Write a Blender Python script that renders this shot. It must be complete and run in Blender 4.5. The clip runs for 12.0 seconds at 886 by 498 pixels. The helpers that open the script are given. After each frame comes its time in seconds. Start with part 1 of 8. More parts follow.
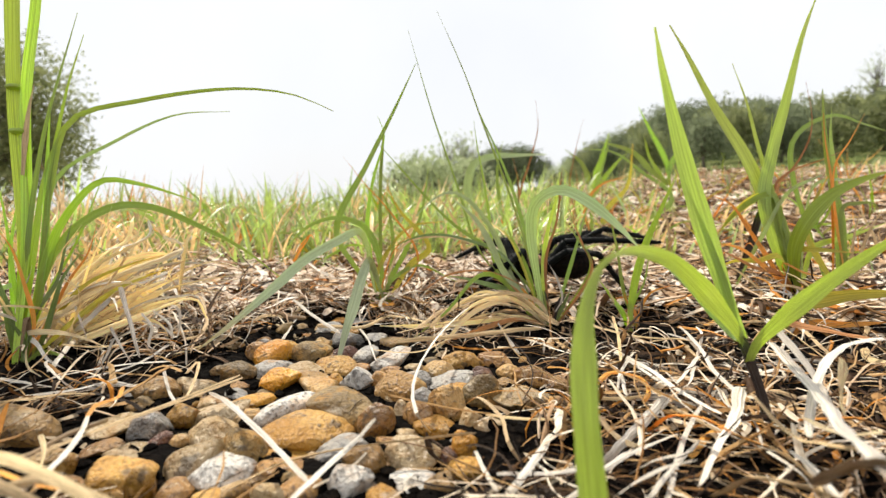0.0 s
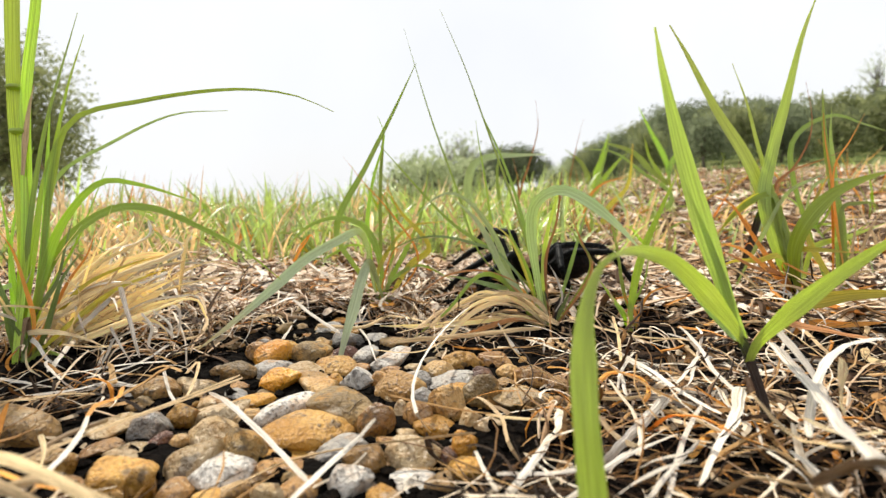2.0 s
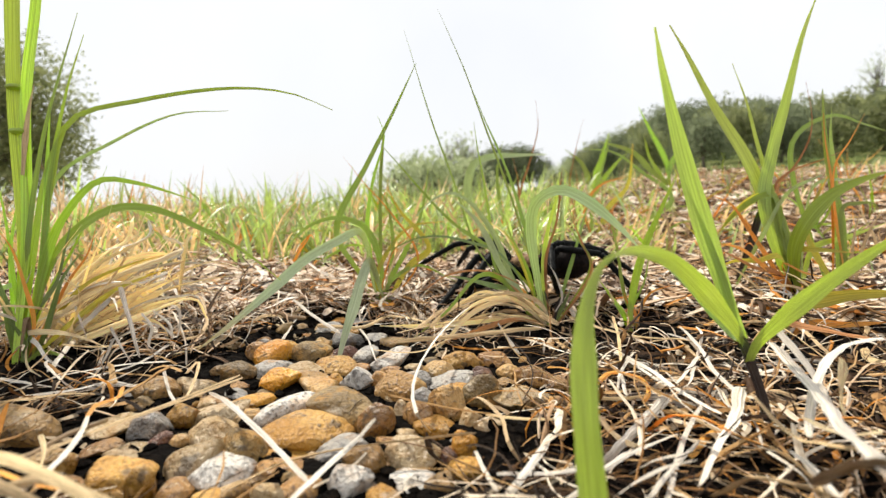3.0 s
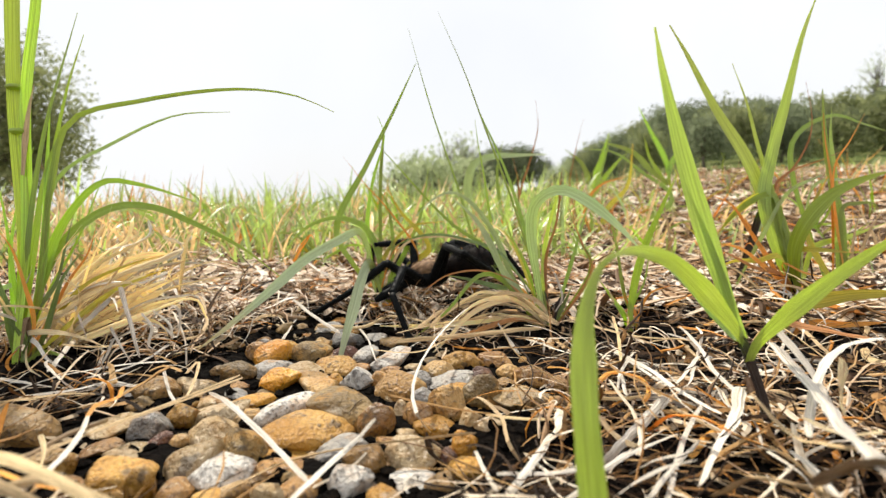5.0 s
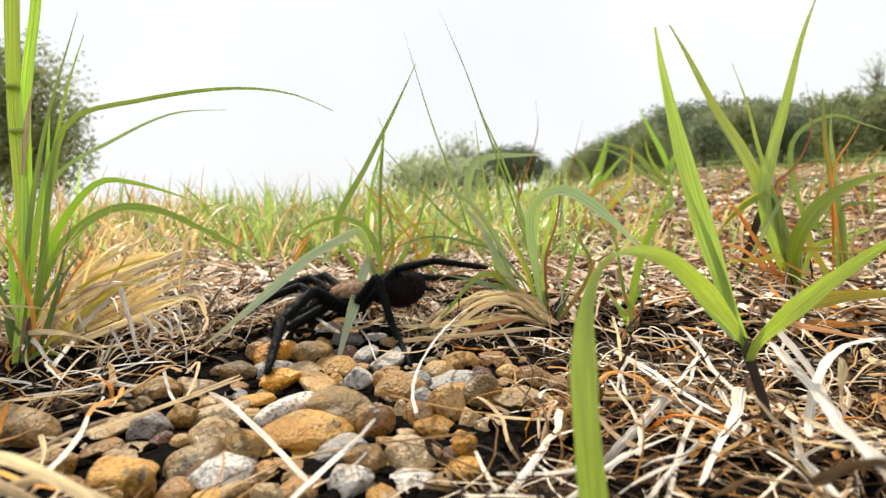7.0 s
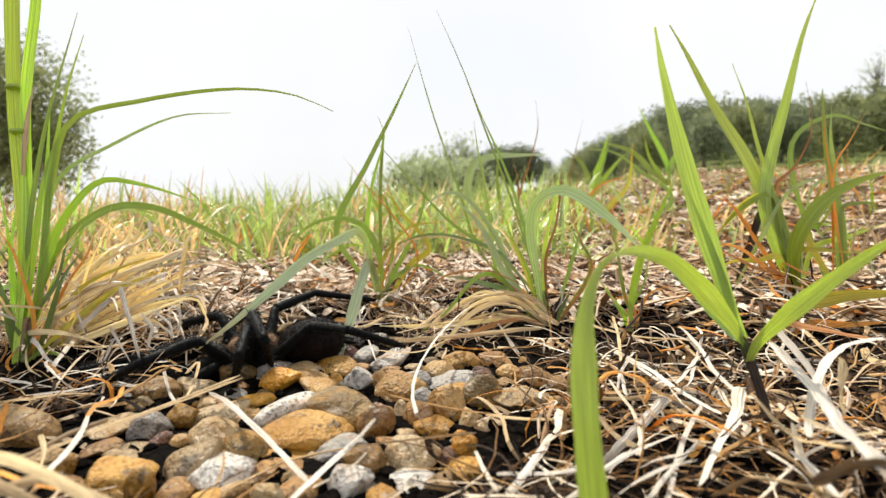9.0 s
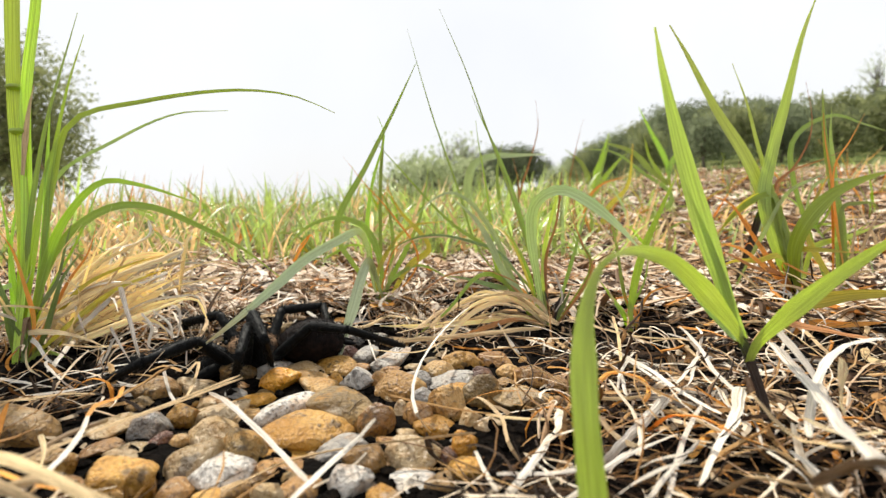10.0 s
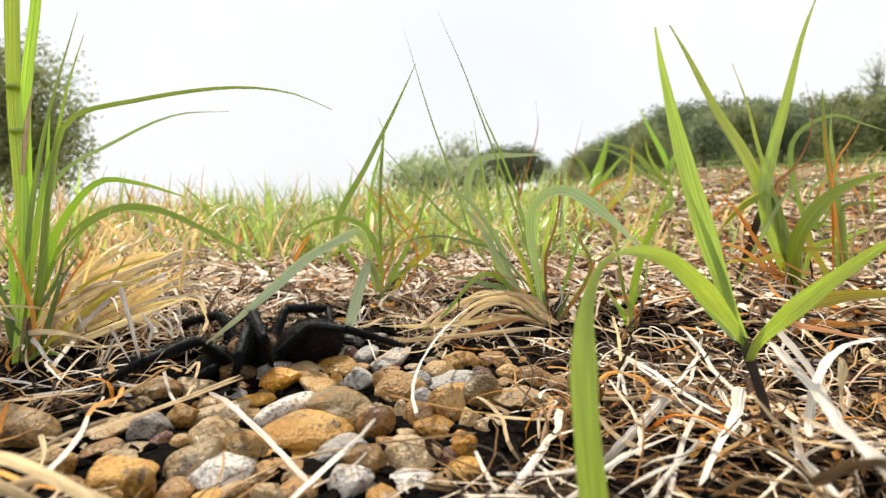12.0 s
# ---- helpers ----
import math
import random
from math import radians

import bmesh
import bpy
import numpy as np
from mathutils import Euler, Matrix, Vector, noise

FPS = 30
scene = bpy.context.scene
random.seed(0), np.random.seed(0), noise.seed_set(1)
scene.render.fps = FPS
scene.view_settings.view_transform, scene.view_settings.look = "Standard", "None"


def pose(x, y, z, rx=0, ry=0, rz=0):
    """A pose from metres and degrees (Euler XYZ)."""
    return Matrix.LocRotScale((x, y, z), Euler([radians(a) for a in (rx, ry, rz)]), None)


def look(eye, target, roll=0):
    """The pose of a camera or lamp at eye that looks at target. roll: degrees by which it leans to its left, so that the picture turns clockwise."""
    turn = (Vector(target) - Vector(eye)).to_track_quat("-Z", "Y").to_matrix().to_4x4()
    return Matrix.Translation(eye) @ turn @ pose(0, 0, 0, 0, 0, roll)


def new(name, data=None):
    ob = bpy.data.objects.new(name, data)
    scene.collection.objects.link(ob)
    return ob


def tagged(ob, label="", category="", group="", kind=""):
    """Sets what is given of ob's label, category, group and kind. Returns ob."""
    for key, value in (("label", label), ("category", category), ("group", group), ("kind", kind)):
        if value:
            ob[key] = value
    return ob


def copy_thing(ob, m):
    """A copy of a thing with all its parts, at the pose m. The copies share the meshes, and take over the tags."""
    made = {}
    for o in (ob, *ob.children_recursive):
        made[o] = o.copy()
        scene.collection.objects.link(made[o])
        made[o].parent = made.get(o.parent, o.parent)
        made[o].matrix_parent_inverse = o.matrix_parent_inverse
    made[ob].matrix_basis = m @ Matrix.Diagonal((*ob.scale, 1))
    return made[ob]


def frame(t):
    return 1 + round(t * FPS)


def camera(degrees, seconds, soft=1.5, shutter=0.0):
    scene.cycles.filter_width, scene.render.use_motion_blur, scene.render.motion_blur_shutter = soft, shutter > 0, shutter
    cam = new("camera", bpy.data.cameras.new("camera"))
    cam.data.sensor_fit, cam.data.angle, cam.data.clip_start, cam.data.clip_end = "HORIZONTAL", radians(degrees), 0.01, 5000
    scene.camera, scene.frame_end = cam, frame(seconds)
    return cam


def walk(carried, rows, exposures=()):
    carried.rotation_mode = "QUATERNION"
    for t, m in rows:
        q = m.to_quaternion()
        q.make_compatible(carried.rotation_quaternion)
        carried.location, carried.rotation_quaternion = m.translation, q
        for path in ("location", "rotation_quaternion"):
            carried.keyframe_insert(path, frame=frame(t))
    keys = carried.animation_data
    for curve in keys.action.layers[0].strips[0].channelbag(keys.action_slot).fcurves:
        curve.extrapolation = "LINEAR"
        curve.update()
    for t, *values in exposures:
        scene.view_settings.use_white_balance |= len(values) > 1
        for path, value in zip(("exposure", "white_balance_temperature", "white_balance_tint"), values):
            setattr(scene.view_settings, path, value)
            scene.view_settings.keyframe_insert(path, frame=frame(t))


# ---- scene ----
cam = camera(75.0, 12.0, soft=1.4, shutter=0.5)
cam.data.dof.use_dof, cam.data.dof.focus_distance, cam.data.dof.aperture_fstop = True, 0.28, 15.5
EYE = (0.0, 0.0, 0.085)
AIM = look(EYE, (0.0, 1.0, 0.085 - 0.1037))
walk(cam, [(0.0, AIM), (12.0, AIM)], exposures=[(0.0, 0.0), (12.0, 0.0)])

# ---------------------------------------------------------------- light
SUN_ELEV, SUN_TURN = radians(52), radians(-28)
world = bpy.data.worlds.new("world")
scene.world = world
world.use_nodes = True
wn = world.node_tree
wn.nodes.clear()
w_out = wn.nodes.new("ShaderNodeOutputWorld")
w_bg = wn.nodes.new("ShaderNodeBackground")
w_sky = wn.nodes.new("ShaderNodeTexSky")
w_sky.sky_type, w_sky.sun_disc = "NISHITA", False
w_sky.sun_elevation, w_sky.sun_rotation = SUN_ELEV, SUN_TURN
w_sky.air_density, w_sky.dust_density = 1.0, 2.0
w_tc = wn.nodes.new("ShaderNodeTexCoord")
w_no = wn.nodes.new("ShaderNodeTexNoise")
w_no.inputs["Scale"].default_value, w_no.inputs["Detail"].default_value = 2.2, 5.0
w_map = wn.nodes.new("ShaderNodeMapRange")
w_map.inputs["From Min"].default_value, w_map.inputs["From Max"].default_value = 0.3, 0.62
w_map.inputs["To Min"].default_value, w_map.inputs["To Max"].default_value = 0.86, 1.0
w_mix = wn.nodes.new("ShaderNodeMix")
w_mix.data_type = "RGBA"
w_mix.inputs[7].default_value = (12.0, 12.2, 12.5, 1)      # cloud cover
wn.links.new(w_tc.outputs["Generated"], w_no.inputs["Vector"])
wn.links.new(w_no.outputs["Fac"], w_map.inputs["Value"])
wn.links.new(w_map.outputs["Result"], w_mix.inputs[0])
wn.links.new(w_sky.outputs["Color"], w_mix.inputs[6])
wn.links.new(w_mix.outputs[2], w_bg.inputs["Color"])
w_bg.inputs["Strength"].default_value = 0.084
wn.links.new(w_bg.outputs["Background"], w_out.inputs["Surface"])

sun_data = bpy.data.lights.new("sun", "SUN")
sun_data.energy, sun_data.angle, sun_data.color = 5.0, radians(2.5), (1.0, 0.93, 0.80)
sun = new("sun", sun_data)
sun.matrix_world = look((math.sin(SUN_TURN) * math.cos(SUN_ELEV) * 50, math.cos(SUN_TURN) * math.cos(SUN_ELEV) * 50, math.sin(SUN_ELEV) * 50), (0, 0, 0))


# ---------------------------------------------------------------- materials
def mat(name):
    m = bpy.data.materials.new(name)
    m.use_nodes = True
    n = m.node_tree.nodes
    return m, n, m.node_tree.links, n["Principled BSDF"], n["Material Output"]


def noise_node(n, l, scale, detail=4.0, coords="Object", stretch=None):
    tc = n.new("ShaderNodeTexCoord")
    no = n.new("ShaderNodeTexNoise")
    no.inputs["Scale"].default_value, no.inputs["Detail"].default_value = scale, detail
    if stretch:
        mp = n.new("ShaderNodeMapping")
        mp.inputs["Scale"].default_value = stretch
        l.new(tc.outputs[coords], mp.inputs["Vector"])
        l.new(mp.outputs["Vector"], no.inputs["Vector"])
    else:
        l.new(tc.outputs[coords], no.inputs["Vector"])
    return no


def ramp(n, l, src, stops):
    r = n.new("ShaderNodeValToRGB")
    els = r.color_ramp.elements
    while len(els) < len(stops):
        els.new(0.5)
    for e, (p, c) in zip(els, stops):
        e.position, e.color = p, (*c, 1)
    l.new(src, r.inputs["Fac"])
    return r


def mixed(n, l, fac, a, b, blend="MIX"):
    x = n.new("ShaderNodeMix")
    x.data_type, x.blend_type = "RGBA", blend
    for sock, v in ((x.inputs[0], fac), (x.inputs[6], a), (x.inputs[7], b)):
        if isinstance(v, (int, float)):
            sock.default_value = v
        elif isinstance(v, tuple):
            sock.default_value = (*v, 1)
        else:
            l.new(v, sock)
    return x.outputs[2]


def bumped(n, l, bsdf, height, strength, distance):
    b = n.new("ShaderNodeBump")
    b.inputs["Strength"].default_value, b.inputs["Distance"].default_value = strength, distance
    l.new(height, b.inputs["Height"])
    l.new(b.outputs["Normal"], bsdf.inputs["Normal"])


def leaf_material(name, low, mid, tip, thin=0.5, rough=0.42, island=False, fibre=0.0, gloss=None):
    """A blade of grass: colour runs from the base to the tip, with streaks, spots and light shining through."""
    m, n, l, p, out = mat(name)
    at = n.new("ShaderNodeAttribute")
    at.attribute_name = "along"
    col = ramp(n, l, at.outputs["Fac"], [(0.0, low), (0.35, mid), (0.8, mid), (1.0, tip)]).outputs["Color"]
    spots = n.new("ShaderNodeTexNoise")
    spots.inputs["Scale"].default_value, spots.inputs["Detail"].default_value = 1.0, 4.0
    if island:
        l.new(n.new("ShaderNodeTexCoord").outputs["Object"], spots.inputs["Vector"])
        spots.inputs["Scale"].default_value = 160
    else:
        lane = n.new("ShaderNodeAttribute")
        lane.attribute_name = "across"
        xyz, scl = n.new("ShaderNodeCombineXYZ"), n.new("ShaderNodeVectorMath")
        scl.operation = "MULTIPLY"
        scl.inputs[1].default_value = (3.0, 30.0, 40.0)
        l.new(at.outputs["Fac"], xyz.inputs[0])
        l.new(lane.outputs["Fac"], xyz.inputs[1])
        l.new(n.new("ShaderNodeObjectInfo").outputs["Random"], xyz.inputs[2])
        l.new(xyz.outputs[0], scl.inputs[0])
        l.new(scl.outputs[0], spots.inputs["Vector"])
    col = mixed(n, l, ramp(n, l, spots.outputs["Fac"], [(0.42, (0, 0, 0)), (0.62, (1, 1, 1))]).outputs["Color"], col, tuple(min(1, c * 1.45 + 0.03) for c in mid))
    big = noise_node(n, l, 24, 3)
    col = mixed(n, l, ramp(n, l, big.outputs["Fac"], [(0.58, (0, 0, 0)), (0.75, (0.8, 0.8, 0.8))]).outputs["Color"], col, tip)
    rib = n.new("ShaderNodeAttribute")
    rib.attribute_name = "across"
    stripe = ramp(n, l, rib.outputs["Fac"], [(0.0, (0.22,) * 3), (0.10, (0, 0, 0)), (0.44, (0, 0, 0)), (0.5, (0.45,) * 3), (0.56, (0, 0, 0)), (1.0, (0.22,) * 3)])
    col = mixed(n, l, stripe.outputs["Color"], col, tuple(min(0.8, c * 1.25 + 0.12) for c in mid))
    if fibre:
        grain, gx, gs = n.new("ShaderNodeTexNoise"), n.new("ShaderNodeCombineXYZ"), n.new("ShaderNodeVectorMath")
        grain.inputs["Scale"].default_value, grain.inputs["Detail"].default_value = 1.0, 6.0
        gs.operation = "MULTIPLY"
        gs.inputs[1].default_value = (7.0, 34.0, 50.0)
        l.new(at.outputs["Fac"], gx.inputs[0])
        l.new(rib.outputs["Fac"], gx.inputs[1])
        l.new(n.new("ShaderNodeObjectInfo").outputs["Random"], gx.inputs[2])
        l.new(gx.outputs[0], gs.inputs[0])
        l.new(gs.outputs[0], grain.inputs["Vector"])
        col = mixed(n, l, ramp(n, l, grain.outputs["Fac"], [(0.46, (0, 0, 0)), (0.66, (fibre,) * 3)]).outputs["Color"], col, tuple(c * 0.38 for c in low))
    rnd = n.new("ShaderNodeNewGeometry").outputs["Random Per Island"] if island else n.new("ShaderNodeObjectInfo").outputs["Random"]
    hs = n.new("ShaderNodeHueSaturation")
    for sock, lo, hi in (("Hue", *((0.484, 0.510) if mid[1] > mid[0] else (0.491, 0.502))), ("Value", *((0.5, 1.45) if island else (0.84, 1.18)))):
        mr = n.new("ShaderNodeMapRange")
        mr.inputs["To Min"].default_value, mr.inputs["To Max"].default_value = lo, hi
        l.new(rnd, mr.inputs["Value"])
        l.new(mr.outputs["Result"], hs.inputs[sock])
    l.new(col, hs.inputs["Color"])
    col = hs.outputs["Color"]
    l.new(col, p.inputs["Base Color"])
    p.inputs["Roughness"].default_value = rough
    alive = mid[1] > mid[0]
    p.inputs["Specular IOR Level"].default_value = gloss if gloss is not None else (0.8 if alive else 0.22)
    p.inputs["Coat Weight"].default_value, p.inputs["Coat Roughness"].default_value = (0.35 if alive and gloss is None else 0.0), 0.3
    at2 = n.new("ShaderNodeAttribute")
    at2.attribute_name = "across"
    wv = n.new("ShaderNodeMath")
    wv.operation = "SINE"
    mu = n.new("ShaderNodeMath")
    mu.operation = "MULTIPLY"
    mu.inputs[1].default_value = 40.0
    l.new(at2.outputs["Fac"], mu.inputs[0])
    l.new(mu.outputs[0], wv.inputs[0])
    bumped(n, l, p, wv.outputs[0], 0.35, 0.0003)
    tr = n.new("ShaderNodeBsdfTranslucent")
    l.new(mixed(n, l, 1.0, col, (1.52, 1.52, 0.95) if alive else (1.4, 1.32, 1.08), "MULTIPLY"), tr.inputs["Color"])
    mx = n.new("ShaderNodeMixShader")
    mx.inputs[0].default_value = thin
    l.new(p.outputs[0], mx.inputs[1])
    l.new(tr.outputs[0], mx.inputs[2])
    l.new(mx.outputs[0], out.inputs["Surface"])
    return m


LEAF = {
    "green": leaf_material("green_blade", (0.30, 0.32, 0.05), (0.25, 0.325, 0.05), (0.36, 0.40, 0.11)),
    # darker copy of green: shade on the low leaves put into the colour
    "deep": leaf_material("shaded_green_blade", (0.10, 0.12, 0.03), (0.14, 0.20, 0.035), (0.30, 0.33, 0.08), thin=0.4),
    "lime": leaf_material("lime_blade", (0.26, 0.34, 0.035), (0.31, 0.42, 0.04), (0.42, 0.48, 0.10)),
    "fresh": leaf_material("fresh_blade", (0.29, 0.38, 0.10), (0.38, 0.455, 0.15), (0.55, 0.58, 0.36), thin=0.6),
    "culm": leaf_material("culm", (0.36, 0.45, 0.06), (0.43, 0.55, 0.05), (0.45, 0.55, 0.08), thin=0.4, rough=0.35),
    "pale": leaf_material("pale_blade", (0.26, 0.34, 0.08), (0.34, 0.43, 0.20), (0.54, 0.54, 0.38)),
    "yellow": leaf_material("yellowing_blade", (0.30, 0.34, 0.04), (0.46, 0.44, 0.08), (0.62, 0.32, 0.06)),
    "orange": leaf_material("withered_blade", (0.44, 0.24, 0.08), (0.74, 0.36, 0.06), (0.58, 0.26, 0.08), thin=0.3, fibre=0.22),
    "dead": leaf_material("dead_blade", (0.36, 0.23, 0.10), (0.60, 0.44, 0.23), (0.70, 0.53, 0.30), thin=0.1, rough=0.55, fibre=0.6),
    "gold": leaf_material("golden_dry_blade", (0.54, 0.40, 0.23), (0.82, 0.66, 0.43), (0.88, 0.77, 0.58), thin=0.42, rough=0.5, fibre=0.4),
    # withers to an orange tip; the pale middle has surface sheen painted in
    "fading": leaf_material("fading_blade", (0.24, 0.31, 0.12), (0.42, 0.50, 0.32), (0.66, 0.38, 0.13), thin=0.38, rough=0.25),
    "arch": leaf_material("arched_blade", (0.34, 0.42, 0.14), (0.40, 0.52, 0.10), (0.42, 0.52, 0.10), thin=0.55),
    "white": leaf_material("bleached_straw", (0.42, 0.35, 0.25), (0.66, 0.605, 0.52), (0.58, 0.49, 0.36), thin=0.08, rough=0.45, fibre=0.55),
    # grey-green leaf, its colour paled further to paint the sky's sheen
    "sheen": leaf_material("grey_green_sheen_blade", (0.22, 0.28, 0.09), (0.36, 0.43, 0.25), (0.58, 0.62, 0.48), thin=0.38, rough=0.25),
    "rust": leaf_material("rust_brown_blade", (0.24, 0.12, 0.05), (0.44, 0.21, 0.07), (0.48, 0.26, 0.11), thin=0.25, fibre=0.3),
    "stem": leaf_material("dark_stem", (0.018, 0.010, 0.008), (0.024, 0.013, 0.009), (0.16, 0.24, 0.05), thin=0.05, gloss=0.25),
    "brown": leaf_material("brown_sheath", (0.16, 0.10, 0.06), (0.30, 0.20, 0.10), (0.36, 0.28, 0.12), thin=0.15, fibre=0.7),
    "field": leaf_material("field_grass", (0.32, 0.30, 0.12), (0.22, 0.30, 0.075), (0.32, 0.37, 0.14), thin=0.42, island=True),
    "field_dry": leaf_material("field_dry_grass", (0.44, 0.33, 0.17), (0.54, 0.40, 0.21), (0.56, 0.30, 0.11), thin=0.25, island=True),
}


def straw_material(name, stops):
    m, n, l, p, out = mat(name)
    geo = n.new("ShaderNodeNewGeometry")
    col = ramp(n, l, geo.outputs["Random Per Island"], stops).outputs["Color"]
    fine = noise_node(n, l, 300, 4)
    col = mixed(n, l, ramp(n, l, fine.outputs["Fac"], [(0.45, (0, 0, 0)), (0.75, (0.8, 0.8, 0.8))]).outputs["Color"], col, (0.62, 0.5, 0.38), "MULTIPLY")
    hs = n.new("ShaderNodeHueSaturation")
    hs.inputs["Saturation"].default_value = 1.04
    l.new(col, hs.inputs["Color"])
    l.new(hs.outputs["Color"], p.inputs["Base Color"])
    p.inputs["Roughness"].default_value = 0.6
    p.inputs["Specular IOR Level"].default_value = 0.12
    bumped(n, l, p, fine.outputs["Fac"], 0.4, 0.0005)
    return m


STRAW = straw_material("straw_litter", [(0.0, (0.012, 0.006, 0.003)), (0.40, (0.06, 0.030, 0.012)), (0.58, (0.27, 0.14, 0.05)), (0.76, (0.56, 0.36, 0.17)), (0.83, (0.80, 0.68, 0.52)), (0.94, (0.84, 0.75, 0.61)), (0.96, (0.52, 0.24, 0.06)), (1.0, (0.44, 0.18, 0.04))])
PALE = straw_material("pale_litter", [(0.0, (0.03, 0.017, 0.010)), (0.24, (0.20, 0.115, 0.06)), (0.42, (0.52, 0.345, 0.205)), (0.62, (0.78, 0.62, 0.45)), (0.74, (0.86, 0.75, 0.61)), (0.94, (0.88, 0.80, 0.69)), (0.96, (0.60, 0.27, 0.06)), (1.0, (0.50, 0.20, 0.05))])
BLEACHED = straw_material("bleached_litter", [(0.0, (0.10, 0.055, 0.03)), (0.2, (0.36, 0.23, 0.14)), (0.5, (0.70, 0.55, 0.41)), (0.75, (0.86, 0.76, 0.65)), (0.94, (0.88, 0.81, 0.72)), (0.96, (0.60, 0.27, 0.06)), (1.0, (0.50, 0.20, 0.05))])
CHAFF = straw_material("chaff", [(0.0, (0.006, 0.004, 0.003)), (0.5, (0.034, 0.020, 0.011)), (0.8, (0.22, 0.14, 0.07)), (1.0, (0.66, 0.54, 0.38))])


def pebble_material(name, a, b, spot, rough=0.36, stain=(0.46, 0.235, 0.065)):
    """Water-worn stone: two mingled tones, iron stains, pale chips, dark pits and adhering dirt."""
    m, n, l, p, out = mat(name)
    big, fine, patch, dirt = noise_node(n, l, 60, 7), noise_node(n, l, 800, 6), noise_node(n, l, 130, 4), noise_node(n, l, 210, 8)
    for k, no in enumerate((big, fine, patch, dirt)):
        no.noise_dimensions = "4D"
        mu = n.new("ShaderNodeMath")
        mu.operation = "MULTIPLY_ADD"
        mu.inputs[1].default_value, mu.inputs[2].default_value = 37.0, 5.0 * k
        l.new(n.new("ShaderNodeObjectInfo").outputs["Random"], mu.inputs[0])
        l.new(mu.outputs[0], no.inputs["W"])
    col = mixed(n, l, ramp(n, l, big.outputs["Fac"], [(0.4, (0, 0, 0)), (0.6, (1, 1, 1))]).outputs["Color"], a, b)
    col = mixed(n, l, ramp(n, l, patch.outputs["Fac"], [(0.52, (0, 0, 0)), (0.72, (0.7, 0.7, 0.7))]).outputs["Color"], col, stain)
    col = mixed(n, l, ramp(n, l, patch.outputs["Fac"], [(0.26, (0.7, 0.7, 0.7)), (0.40, (0, 0, 0))]).outputs["Color"], col, (0.62, 0.53, 0.40))
    col = mixed(n, l, ramp(n, l, fine.outputs["Fac"], [(0.51, (0, 0, 0)), (0.66, (0.8, 0.8, 0.8))]).outputs["Color"], col, spot)
    col = mixed(n, l, ramp(n, l, dirt.outputs["Fac"], [(0.59, (0, 0, 0)), (0.66, (0.72, 0.72, 0.72))]).outputs["Color"], col, (0.045, 0.028, 0.016))
    hs = n.new("ShaderNodeHueSaturation")
    mr = n.new("ShaderNodeMapRange")
    mr.inputs["To Min"].default_value, mr.inputs["To Max"].default_value = 0.62, 1.22
    l.new(n.new("ShaderNodeObjectInfo").outputs["Random"], mr.inputs["Value"])
    l.new(mr.outputs["Result"], hs.inputs["Value"])
    hs.inputs["Saturation"].default_value = 1.12
    l.new(col, hs.inputs["Color"])
    l.new(hs.outputs["Color"], p.inputs["Base Color"])
    p.inputs["Specular IOR Level"].default_value = 0.6
    l.new(ramp(n, l, patch.outputs["Fac"], [(0.3, (rough - 0.12,) * 3), (0.7, (rough + 0.25,) * 3)]).outputs["Color"], p.inputs["Roughness"])
    crack = n.new("ShaderNodeTexVoronoi")
    crack.feature = "DISTANCE_TO_EDGE"
    crack.inputs["Scale"].default_value = 95
    l.new(n.new("ShaderNodeTexCoord").outputs["Object"], crack.inputs["Vector"])
    add = n.new("ShaderNodeMath")
    add.operation = "ADD"
    l.new(fine.outputs["Fac"], add.inputs[0])
    l.new(dirt.outputs["Fac"], add.inputs[1])
    seam = n.new("ShaderNodeMapRange")
    seam.inputs["From Max"].default_value, seam.inputs["To Max"].default_value = 0.02, 0.06
    l.new(crack.outputs["Distance"], seam.inputs["Value"])
    rise = n.new("ShaderNodeMath")
    rise.operation = "ADD"
    l.new(add.outputs[0], rise.inputs[0])
    l.new(seam.outputs["Result"], rise.inputs[1])
    bumped(n, l, p, rise.outputs[0], 0.85, 0.0021)
    return m


PEBBLE = {
    "ochre": pebble_material("ochre_stone", (0.46, 0.235, 0.055), (0.62, 0.375, 0.13), (0.20, 0.09, 0.025)),
    "orange": pebble_material("orange_stone", (0.50, 0.225, 0.05), (0.64, 0.36, 0.11), (0.26, 0.10, 0.02), 0.28),
    "tan": pebble_material("tan_stone", (0.36, 0.205, 0.075), (0.54, 0.355, 0.165), (0.13, 0.08, 0.045)),
    "cream": pebble_material("cream_stone", (0.50, 0.36, 0.20), (0.64, 0.51, 0.34), (0.32, 0.18, 0.06), 0.26),
    "grey": pebble_material("grey_stone", (0.25, 0.235, 0.215), (0.42, 0.39, 0.35), (0.09, 0.085, 0.08)),
    "white": pebble_material("speckled_stone", (0.46, 0.43, 0.39), (0.64, 0.60, 0.54), (0.06, 0.05, 0.045)),
    "olive": pebble_material("olive_stone", (0.17, 0.11, 0.045), (0.30, 0.205, 0.09), (0.07, 0.045, 0.02), 0.55),
    "brown": pebble_material("brown_stone", (0.25, 0.13, 0.05), (0.40, 0.235, 0.10), (0.10, 0.05, 0.03), 0.3),
    "red": pebble_material("dark_red_stone", (0.11, 0.05, 0.035), (0.19, 0.09, 0.06), (0.05, 0.03, 0.022), 0.3),
}

